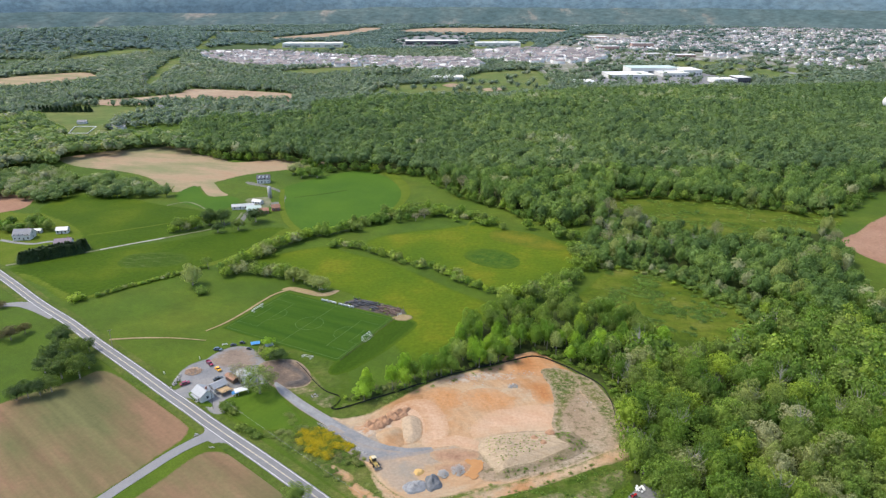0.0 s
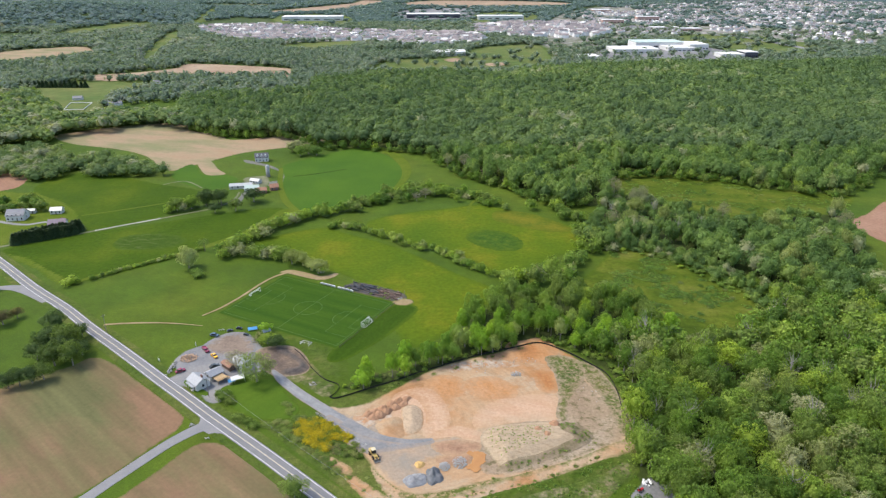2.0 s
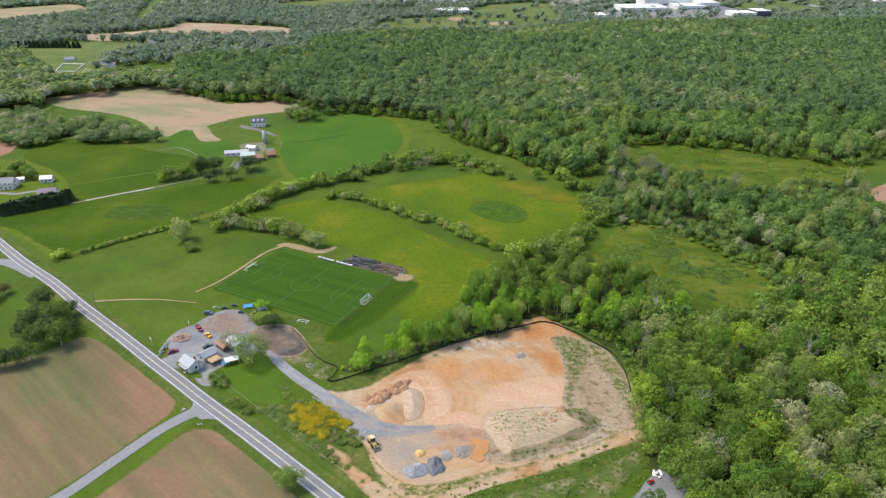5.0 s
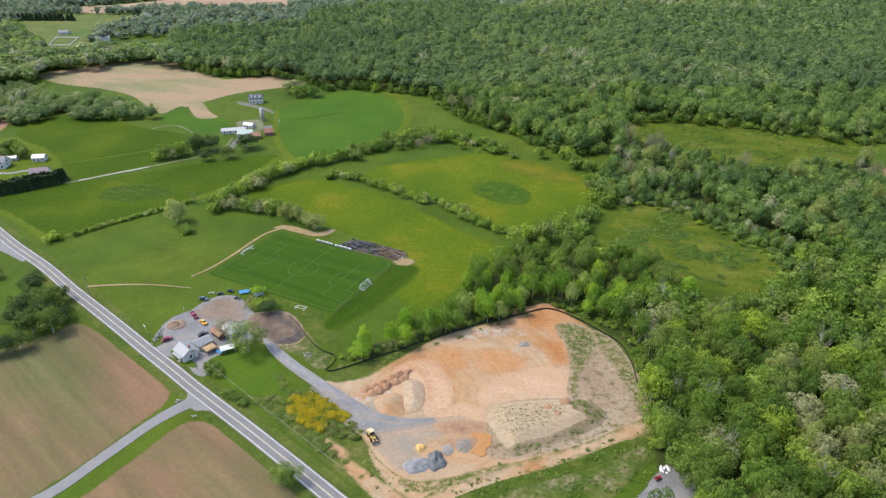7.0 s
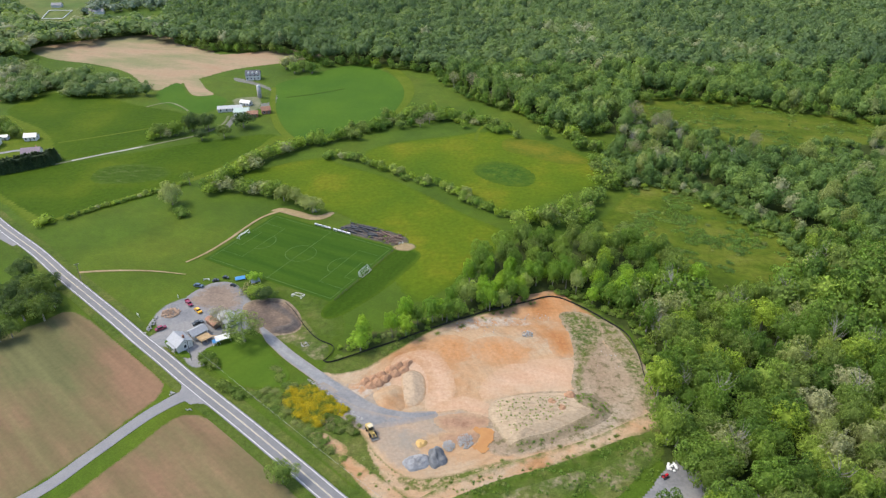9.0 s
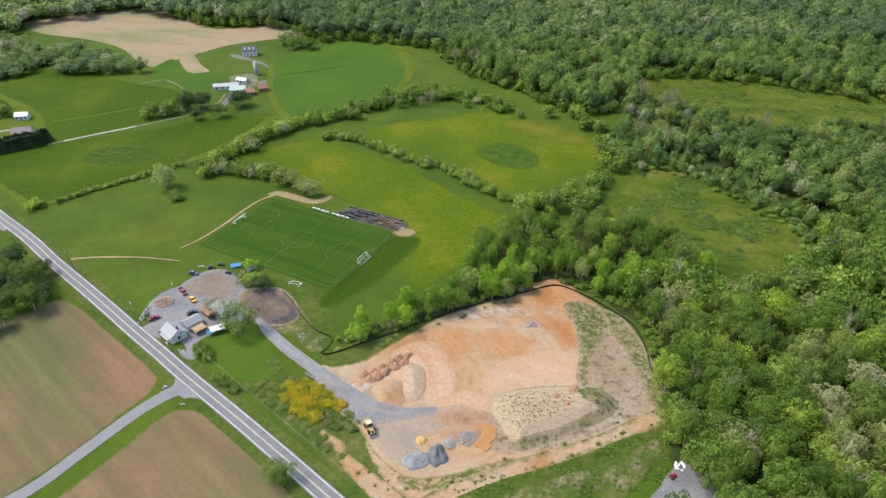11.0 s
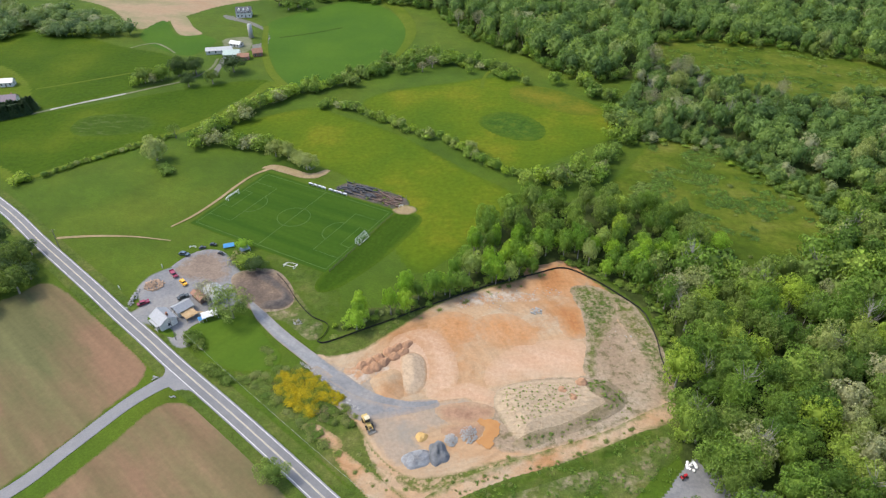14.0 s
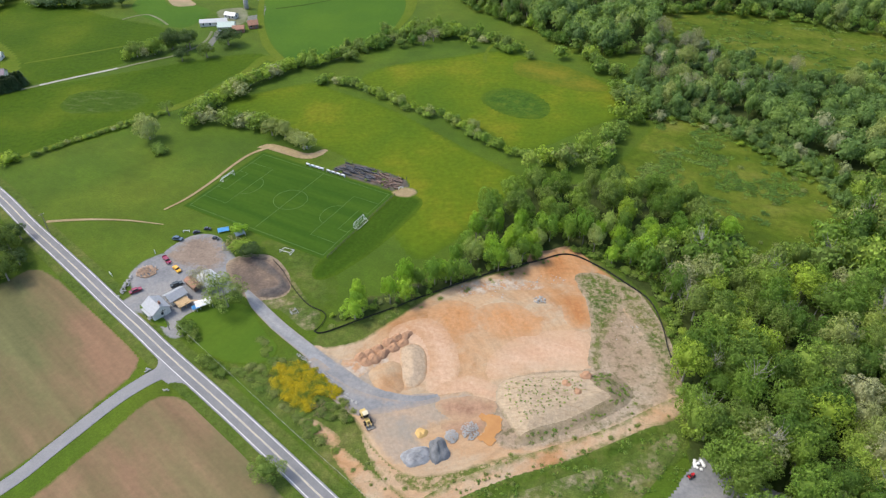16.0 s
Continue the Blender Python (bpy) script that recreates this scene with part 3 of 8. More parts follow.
# ---- trees ----
def leaf_material(name, tint_of, stops, spread=1.0):
    m, nt, b = material(name, 0.7, 0.2)
    t = tint_of(nt)
    c = ramp(nt, t, *stops)
    isl = nt.nodes.new("ShaderNodeNewGeometry").outputs["Random Per Island"]
    c = mix(nt, 1.0, c, ramp(nt, isl, (0.0, 1 - 0.34 * spread), (0.6, 1.0), (1.0, 1 + 0.45 * spread)), "MULTIPLY")
    paint(nt, b, c)
    tr = node(nt, "ShaderNodeBsdfTranslucent", Color=mix(nt, 1.0, c, (1.35, 1.42, 0.55), "MULTIPLY"))
    ms = node(nt, "ShaderNodeMixShader", Fac=0.36)
    nt.links.new(b.outputs[0], ms.inputs[1])
    nt.links.new(tr.outputs[0], ms.inputs[2])
    nt.links.new(ms.outputs[0], nt.nodes["Material Output"].inputs[0])
    return m


GREENS = ((0.0, (0.074, 0.136, 0.022)), (0.18, (0.104, 0.182, 0.025)), (0.36, (0.159, 0.213, 0.050)), (0.5, (0.119, 0.203, 0.028)), (0.66, (0.187, 0.265, 0.043)), (0.80, (0.246, 0.337, 0.035)), (0.9, (0.218, 0.246, 0.094)), (1.0, (0.308, 0.318, 0.170)))
FRESH = ((0.0, (0.123, 0.236, 0.026)), (0.35, (0.142, 0.224, 0.040)), (0.6, (0.199, 0.338, 0.031)), (0.85, (0.277, 0.407, 0.040)), (1.0, (0.254, 0.289, 0.118)))
# Muted and deep greens: some distance haze is mixed into the leaf colour.
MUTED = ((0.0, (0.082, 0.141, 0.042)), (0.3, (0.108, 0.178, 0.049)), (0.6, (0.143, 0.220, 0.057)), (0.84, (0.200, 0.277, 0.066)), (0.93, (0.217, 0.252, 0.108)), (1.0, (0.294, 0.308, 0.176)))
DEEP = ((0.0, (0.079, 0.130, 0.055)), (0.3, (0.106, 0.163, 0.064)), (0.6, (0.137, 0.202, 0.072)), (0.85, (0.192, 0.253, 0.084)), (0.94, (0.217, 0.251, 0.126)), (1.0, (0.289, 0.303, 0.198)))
# Far leaf colours with distance haze painted in, bluest on the hills.
HAZY_BLUE = ((0.0, (0.090, 0.140, 0.142)), (0.4, (0.114, 0.169, 0.167)), (0.8, (0.149, 0.204, 0.195)), (1.0, (0.223, 0.239, 0.250)))
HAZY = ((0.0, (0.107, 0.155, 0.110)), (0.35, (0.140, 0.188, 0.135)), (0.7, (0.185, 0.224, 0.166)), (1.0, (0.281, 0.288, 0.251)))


def object_random(nt):
    return nt.nodes.new("ShaderNodeObjectInfo").outputs["Random"]


m_leaf = leaf_material("broad leaves", object_random, GREENS)
m_leaf_wood = leaf_material("leaves of the wood", lambda nt: attribute(nt, "tint"), GREENS)
m_leaf_fresh = leaf_material("fresh spring leaves", object_random, FRESH)
m_leaf_hazy = leaf_material("far leaves greyed by painted haze", lambda nt: attribute(nt, "tint"), HAZY, 0.4)
m_leaf_muted = leaf_material("leaves muted with a little painted haze", lambda nt: attribute(nt, "tint"), MUTED, 0.5)
m_leaf_deep = leaf_material("wood leaves greyed further by painted haze", lambda nt: attribute(nt, "tint"), DEEP, 0.28)
m_leaf_hazy_blue = leaf_material("farthest leaves blued by painted haze", lambda nt: attribute(nt, "tint"), HAZY_BLUE, 0.4)
m_leaf_pale = leaf_material("pale young leaves", object_random, ((0.0, (0.115, 0.165, 0.045)), (1.0, (0.15, 0.20, 0.06))))
m_conifer = leaf_material("dark conifer needles", object_random, ((0.0, (0.036, 0.068, 0.027)), (1.0, (0.054, 0.090, 0.033))))
m_blossom = leaf_material("yellow flowering broom", lambda nt: ramp(nt, noise_of(nt, 0.30, 6, 0.75), (0.36, 0.0), (0.64, 1.0)), ((0.0, (0.12, 0.17, 0.02)), (0.28, (0.20, 0.21, 0.015)), (0.5, (0.35, 0.29, 0.010)), (1.0, (0.46, 0.35, 0.008))))
m_bark = plain("grey brown bark", (0.24, 0.215, 0.185), 0.9, vary=0.3, scale=2.0)
m_deadwood = plain("bleached grey dead wood", (0.27, 0.25, 0.215), 0.9, vary=0.2)

ICO = bmesh.new()
bmesh.ops.create_icosphere(ICO, subdivisions=2, radius=1.0)
ICO_V = np.array([v.co[:] for v in ICO.verts])
ICO_T = np.array([[v.index for v in f.verts] for f in ICO.faces])
ICO.free()
ICO1 = bmesh.new()
bmesh.ops.create_icosphere(ICO1, subdivisions=1, radius=1.0)
ICO1_V = np.array([v.co[:] for v in ICO1.verts])
ICO1_T = np.array([[v.index for v in f.verts] for f in ICO1.faces])
ICO1.free()

OCT_V = np.array([(1, 0, 0), (0, 1, 0), (-1, 0, 0), (0, -1, 0), (0, 0, 1), (0, 0, -1)], float)
OCT_T = np.array([(k, (k + 1) % 4, 4) for k in range(4)] + [((k + 1) % 4, k, 5) for k in range(4)])


def crown(seed, leaves, leaf, lobes=40, low=0.2, wide=0.44, heart=2, ragged=0.42, open_=0.0, full=0.63):
    """A crown one unit high and wide: a domed head of many overlapping boughs set with leaf sprays, over a closed heart."""
    rng = np.random.default_rng(seed)
    k = np.arange(lobes) + 0.5
    up = 1 - 1.55 * k / lobes
    a = 2.39996 * k + rng.normal(0, 0.25, lobes) + seed
    ph = rng.uniform(0, 6.28, 3)
    lean = 1 + 0.13 * np.sin(2 * a + ph[0]) + 0.10 * np.sin(3 * a + ph[1])
    flat = np.sqrt(np.clip(1 - up ** 2, 0, 1))
    mid, tall = low + 0.46 * (1 - low), 0.46 * (1 - low)
    reach = rng.uniform(0.52, 0.98, lobes)
    sizes = rng.uniform(0.7, 1.35, lobes) * (0.57 / math.sqrt(lobes))
    centres = np.c_[wide * lean * reach * flat * np.cos(a), wide * lean * reach * flat * np.sin(a), mid + tall * reach * up]
    n = int(leaves * 2.6)
    which = rng.choice(lobes, n, p=sizes ** 2 / (sizes ** 2).sum())
    d = rng.normal(size=(n, 3))
    d[:, 2] += 0.35
    d /= np.linalg.norm(d, axis=1)[:, None]
    at = centres[which] + d * (sizes[which] * rng.uniform(0.85, 1.12, n))[:, None] * (1, 1, 0.9)
    gap = np.linalg.norm(at[:, None] - centres[None], axis=2) / sizes[None]
    gap[np.arange(n), which] = 9
    ok = np.flatnonzero((gap.min(1) > 0.86 - open_) & (at[:, 2] < 1.04))[:leaves]
    at, d, n = at[ok], d[ok], len(ok)
    out = (at - (0, 0, mid)) / (wide, wide, tall)
    nrm = 0.75 * d + 0.5 * out + (0, 0, 0.25) + rng.normal(0, ragged, (n, 3))
    nrm /= np.linalg.norm(nrm, axis=1)[:, None]
    u = np.cross(nrm, rng.normal(size=(n, 3)))
    u /= np.linalg.norm(u, axis=1)[:, None]
    w = np.cross(nrm, u)
    s = leaf * rng.uniform(0.6, 1.35, n)[:, None]
    V = np.stack([at + u * s, at - 0.55 * u * s + 0.85 * w * s, at - 0.55 * u * s - 0.85 * w * s], 1).reshape(-1, 3)
    T = np.arange(3 * n).reshape(-1, 3)
    if heart:
        cv, ct = ((OCT_V, OCT_T), (ICO1_V, ICO1_T), (ICO_V, ICO_T))[heart]
        ha = np.arctan2(cv[:, 1], cv[:, 0])
        swell = (full + rng.normal(0, 0.06, len(cv))) * (1 + 0.13 * np.sin(2 * ha + ph[0]) + 0.10 * np.sin(3 * ha + ph[1]))
        T = np.concatenate([T, ct + len(V)])
        V = np.concatenate([V, cv * swell[:, None] * (wide, wide, tall) + (0, 0, mid)])
    return V, T


def joined(a, b):
    return np.concatenate([a[0], b[0]]), np.concatenate([a[1], b[1] + len(a[0])])


def limb(points, radii_, sides=5):
    """A tapered round limb along points."""
    V, T = [], []
    p = np.array(points, float)
    for k, (c, r) in enumerate(zip(p, radii_)):
        for j in range(sides):
            a = 2 * math.pi * j / sides
            V.append((c[0] + r * math.cos(a), c[1] + r * math.sin(a), c[2]))
    for k in range(len(p) - 1):
        for j in range(sides):
            a, b_ = k * sides + j, k * sides + (j + 1) % sides
            T += [(a, b_, b_ + sides), (a, b_ + sides, a + sides)]
    return np.array(V), np.array(T)


def trunk(seed, sides=6, branches=4):
    rng = np.random.default_rng(seed)
    V, T = limb([(0, 0, -0.02), (0.005, 0, 0.15), (0.012, 0.01, 0.4), (0.0, 0.01, 0.72)], (0.034, 0.024, 0.018, 0.006), sides)
    for k in range(branches):
        a, h = 2.4 * k + rng.uniform(0, 1), rng.uniform(0.22, 0.45)
        e = rng.uniform(0.2, 0.32)
        v, t = limb([(0, 0, h), (e * 0.5 * math.cos(a), e * 0.5 * math.sin(a), h + 0.1), (e * math.cos(a), e * math.sin(a), h + 0.26)], (0.013, 0.009, 0.003), 4)
        T = np.concatenate([T, t + len(V)])
        V = np.concatenate([V, v])
    return V, T


def scattered(outline, spacing, seed, keep=1.0, jitter=0.33):
    """Tree places inside an outline of the plan."""
    rng = np.random.default_rng(seed)
    o = smooth_outline(outline, 5)
    lo, hi = o.min(0), o.max(0)
    xs, ys = np.arange(lo[0], hi[0], spacing), np.arange(lo[1], hi[1], spacing * 0.87)
    gx, gy = np.meshgrid(xs, ys)
    gx = gx + (np.arange(len(ys)) % 2)[:, None] * spacing / 2
    xy = np.c_[gx.ravel(), gy.ravel()] + rng.normal(0, jitter * spacing, (gx.size, 2))
    ok = (inside_depth(xy, o) > 0) & (rng.random(len(xy)) < keep)
    return xy[ok]


def wood(name, xy, protos, tall, wide, label, seed, tint=(0.5, 0.22), category="woodland", mat=None, lift=None):
    """Many trees as one mesh: (height range, crown width range)."""
    rng = np.random.default_rng(seed)
    V, T, C, n = [], [], [], 0
    for k, (x, y) in enumerate(xy):
        pv, pt = protos[rng.integers(len(protos))]
        h, w, a = rng.uniform(*tall) * (1 + 0.16 * noise.noise((x * 0.014, y * 0.014, 5.0))), rng.uniform(*wide), rng.uniform(0, 6.28)
        ca, sa = math.cos(a), math.sin(a)
        q = pv * (w, w, h)
        V.append(np.c_[q[:, 0] * ca - q[:, 1] * sa + x, q[:, 0] * sa + q[:, 1] * ca + y, q[:, 2] + (0 if lift is None else lift[k])])
        T.append(pt + n)
        stand = noise.noise((x * 0.012, y * 0.012, 3.0)) + 0.8 * noise.noise((x * 0.004, y * 0.004, 9.0))
        C.append(np.full(len(pv), min(0.99, max(0.02, rng.normal(*tint) + 0.3 * stand))))
        n += len(pv)
    if not V:
        return None
    V = np.concatenate(V)
    V[:, 2] += rise(V[:, 0], V[:, 1])
    me = tri_mesh(name, V, np.concatenate(T), mat or m_leaf_wood, np.concatenate(C))
    return tagged(new(name, me), label, category, kind="stuff")


NEAR_CROWNS = [crown(k, 2900, 0.0205, (26, 44, 20, 34)[k % 4], 0.10 + 0.03 * (k % 4), 0.43 + 0.02 * (k % 3), 2, 0.62, 0.06, 0.52) for k in range(8)]
SPARSE_CROWNS = [crown(30 + k, 1700, 0.017, 26, 0.25, 0.44, 0, 0.8, 0.5) for k in range(3)]
MID_CROWNS = [crown(40 + k, 460, 0.047, 15 + 4 * (k % 3), 0.06, 0.44, 1, 0.5, 0.0, 0.70) for k in range(6)]
BACK_CROWNS = [crown(60 + k, 150, 0.076, 9 + 3 * (k % 3), 0.34, 0.45, 1, 0.28, 0.0, 0.80) for k in range(6)]
FAR_CROWNS = [crown(80 + k, 60, 0.115, 8, 0.36, 0.45, 1, 0.25, 0.0, 0.84) for k in range(6)]
CLUMPS = [crown(90 + k, 30, 0.16, 6, 0.0, 0.45, 0, 0.3) for k in range(5)]
CLUMPS = [joined(c, (OCT_V * (0.36, 0.36, 0.38) + (0, 0, 0.44), OCT_T)) for c in CLUMPS]
TRUNKS = [trunk(k) for k in range(4)]
MID_TREES = [joined(c, trunk(9, 4, 0)) for c in MID_CROWNS]
FAR_TREES = FAR_CROWNS
YARD_MESH = tri_mesh("crown", *crown(35, 3400, 0.017, 34, 0.12, 0.46, 0, 0.7, 0.45), leaf_material("soft young leaves", object_random, ((0.0, (0.17, 0.225, 0.065)), (1.0, (0.19, 0.245, 0.07)))))
SPARSE_MESHES = [tri_mesh("crown", v, t, m_leaf_pale) for v, t in SPARSE_CROWNS]
NEAR_MESHES = [tri_mesh("crown", v, t, m_leaf) for v, t in NEAR_CROWNS]
TRUNK_MESHES = [tri_mesh("trunk", v, t, m_bark) for v, t in TRUNKS]
SMALL_MESHES = [tri_mesh("crown", v, t, m_leaf) for v, t in MID_CROWNS]

tree_rng = random.Random(5)


def tree(x, y, height, width, label="green broadleaf tree", group="", mesh=None, name="tree"):
    """One broadleaf tree, its crown and trunk parts of it."""
    ob = thing(name, pose(x, y, float(rise(x, y)), 0, 0, tree_rng.uniform(0, 360)) , label, "tree", group)
    c = new("crown", mesh or tree_rng.choice(NEAR_MESHES))
    t = new("trunk", tree_rng.choice(TRUNK_MESHES))
    for p in (c, t):
        p.parent = ob
        p.scale = (width, width, height)
    return ob


def stand(places, tall, wide, label, group, meshes=None):
    for x, y in places:
        tree(x, y, tree_rng.uniform(*tall), tree_rng.uniform(*wide), label, group, tree_rng.choice(meshes or NEAR_MESHES))


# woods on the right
field("wood_floor", [(63.9, 165.6), (69.0, 188.2), (70.9, 201.3), (74.7, 222.7), (79.2, 240.0), (76.0, 262.3), (66.0, 281.3), (90.4, 299.6), (109.2, 285.6), (133.1, 284.4), (164.4, 305.0), (211.6, 306.0), (229.0, 238.0), (169.5, 160.8), (109.8, 152.9)], m_litter, 0.04, "leaf litter on the wood's floor, darkened for the shaded gaps", "ground", step=3)
near_wood = scattered([(63.2, 165.6), (68.5, 188.2), (70.4, 201.3), (74.2, 222.7), (78.6, 239.9), (76.0, 262.3), (69.8, 278.0), (89.5, 295.9), (109.2, 285.6), (133.1, 284.4), (164.4, 305.0), (211.6, 306.0), (229.0, 238.0), (169.5, 160.8), (109.8, 152.9)], 9.2, 11)
close = np.argsort(np.hypot(near_wood[:, 0] - 110, near_wood[:, 1] - 210))
stand(near_wood[close[:150]], (13, 20), (9.5, 17), "tall green broadleaf tree at the wood's edge", "wood trees")
NEAR_TREES = [joined(c, trunk(9, 5, 3)) for c in NEAR_CROWNS]
wood("woodland_edge", near_wood[close[150:240]], MID_TREES, (14, 20), (10, 16.5), "dense green broadleaf wood behind its edge", 6)
LITTER = "leaf litter on the wood's floor, darkened for the shaded gaps"
wood("woodland_near", near_wood[close[240:]], MID_TREES, (14, 20), (13, 18), "dense green broadleaf wood", 1)
BELT = [(-42.7, 251.0), (-36.9, 261.4), (-21.6, 267.9), (-0.4, 283.3), (11.4, 309.6), (19.1, 322.2), (38.2, 340.6), (72.1, 341.3), (96.0, 332.6), (113.7, 300.1), (88.1, 290.4), (69.8, 278.0), (58.6, 289.8), (45.3, 292.0), (21.8, 281.0), (-8.8, 266.6), (-24.8, 255.7)]
belt = scattered(BELT, 6.6, 12)
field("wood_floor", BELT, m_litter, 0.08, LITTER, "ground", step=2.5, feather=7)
FRESH_MESHES = [tri_mesh("crown", v, t, m_leaf_fresh) for v, t in NEAR_CROWNS[:5]]
front = belt[:, 1] < 305
stand(belt[front], (9, 16), (6, 9.5), "fresh green tree behind the clay site", "belt trees", FRESH_MESHES)
wood("tree_belt", belt[~front][::2], NEAR_TREES, (11, 18), (8.5, 13), "belt of tall green trees behind the clay site", 2)
MID_WOOD = [(91.5, 421.3), (109.4, 464.7), (124.7, 508.1), (141.0, 523.4), (168.7, 501.2), (207.6, 463.7), (279.0, 475.0), (293.9, 466.6), (257.7, 378.9), (241.6, 327.5), (204.7, 332.9), (196.1, 351.1), (173.6, 378.1), (156.9, 405.0), (136.5, 417.4), (108.8, 404.5)]
mid_wood = scattered(MID_WOOD, 7.8, 13, 0.9)
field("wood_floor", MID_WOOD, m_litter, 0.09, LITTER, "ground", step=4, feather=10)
low_mid = mid_wood[:, 1] > 425 + 0.12 * np.abs(mid_wood[:, 0] - 230)
wood("woodland_middle", mid_wood[~low_mid], MID_TREES, (9, 18), (7.5, 13.5), "mixed green scrub and trees", 3, (0.5, 0.32), mat=m_leaf_muted)
wood("woodland_scrub", mid_wood[low_mid], MID_TREES, (4, 11), (5, 10), "low mixed scrub beside the clearing", 33, (0.5, 0.3), mat=m_leaf_muted)
BIG_WOOD = [(18.3, 569.3), (55.5, 535.8), (79.3, 501.3), (123.3, 497.2), (147.4, 573.0), (209.5, 569.5), (272.9, 542.5), (320.4, 523.6), (383.2, 582.4), (598.9, 678.0), (1105, 1306), (743, 1281), (535, 1242), (439, 1264), (273, 1226), (165, 1190), (82, 1130), (-79, 1130), (-199, 1059), (-194, 962), (-336, 913), (-303, 782), (-281, 751), (-240, 723), (-162, 710), (-118.9, 672.1), (-78.0, 672.2), (-24.7, 649.1), (8.7, 600.9)]
gap_wood = scattered([(166, 300), (212, 296), (256, 296), (268, 345), (205, 352), (186, 346), (172, 325)], 6.5, 17)
wood("woodland_gap", gap_wood, MID_TREES, (6, 14), (6, 11), "mixed scrub and young trees beside the meadow", 23, (0.5, 0.3))
big_wood = scattered(BIG_WOOD, 10.8, 14)
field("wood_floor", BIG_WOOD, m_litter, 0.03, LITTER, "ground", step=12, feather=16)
near_big, far_big = big_wood[:, 1] < 640, big_wood[:, 1] > 880
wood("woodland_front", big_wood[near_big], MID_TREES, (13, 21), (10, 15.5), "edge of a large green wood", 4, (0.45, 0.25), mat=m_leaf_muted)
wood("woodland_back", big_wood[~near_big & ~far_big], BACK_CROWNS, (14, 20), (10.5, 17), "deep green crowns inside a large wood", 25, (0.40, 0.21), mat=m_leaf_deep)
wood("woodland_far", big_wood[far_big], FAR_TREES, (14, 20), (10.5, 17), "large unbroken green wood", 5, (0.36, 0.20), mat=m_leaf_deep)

# ---- clay building site ----
field("rough_bank", [(-49.9, 239.9), (-59.8, 227.0), (-67.6, 228.0), (-76.1, 231.6), (-65.5, 219.8), (-47.5, 202.8), (-28.1, 184.8), (-14.3, 171.5), (5.1, 167.4), (31.7, 180.6), (53.7, 189.7), (69.9, 199.4), (76.0, 222.7), (78.0, 245.2), (72.1, 268.4), (58.2, 287.3), (45.4, 293.1), (17.5, 283.6), (-8.8, 269.2), (-25.1, 258.6), (-40.6, 250.5), (-46.1, 246.7)], m_olive, 0.05, "rough grassy bank round the clay site", "ground", step=1.5)
field("clay_site", [(-50.5, 237.7), (-40.9, 238.7), (-31.5, 242.1), (-22.4, 250.8), (-2.4, 269.0), (21.8, 280.3), (44.9, 289.1), (60.2, 279.4), (65.0, 262.7), (70.2, 248.3), (73.6, 232.2), (73.1, 219.3), (55.9, 208.7), (34.0, 199.8), (17.9, 196.7), (0.5, 190.8), (-12.5, 189.8), (-23.1, 198.4), (-29.4, 208.4), (-38.0, 219.2), (-45.9, 228.5)], m_dirt, 0.12, "bare orange clay graded flat and wet in places", "ground", step=1.0, feather=5)
field("tan_slope", [(51.1, 267.3), (57.4, 271.8), (62.1, 260.5), (67.0, 246.4), (70.4, 232.2), (70.0, 220.3), (54.6, 210.8), (34.3, 202.1), (16.4, 199.2), (12.1, 207.2), (14.7, 219.2), (30.2, 230.1), (45.6, 232.9)], m_tan, 0.15, "dry tan earth slope with weeds", "ground", step=1.0, feather=6)
field("haul_track", [(-10.3, 179.7), (5.4, 189.6), (25.5, 198.0), (48.7, 206.9), (72.0, 219.2), (70.7, 212.6), (51.4, 203.3), (33.5, 195.2), (10.1, 184.4), (-5.4, 174.9)], m_haul, 0.18, "graded clay haul track", "ground", step=0.7, feather=5)
for k, pts in enumerate(([(-35.5, 197.1), (-33.3, 199.1), (-24.0, 191.7), (-15.3, 184.7), (-11.8, 179.7), (-19.6, 179.5), (-28.5, 188.0)], [(-27.0, 203.3), (-21.5, 199.4), (-12.5, 191.0), (-2.6, 183.2), (-10.4, 181.4), (-20.6, 189.9)], [(-46.8, 208.0), (-41.6, 208.1), (-33.7, 202.1), (-35.0, 199.1), (-40.5, 202.0)], [(-15.7, 190.1), (0.5, 191.9), (22.2, 199.3), (27.2, 198.5), (7.0, 188.7), (-9.0, 184.8)])):
    field("clay_tongue", pts, m_haul if k < 3 else m_clayweeds, 0.07 + 0.012 * k, "bare clay washed into the grass", "ground", step=0.8, feather=4)
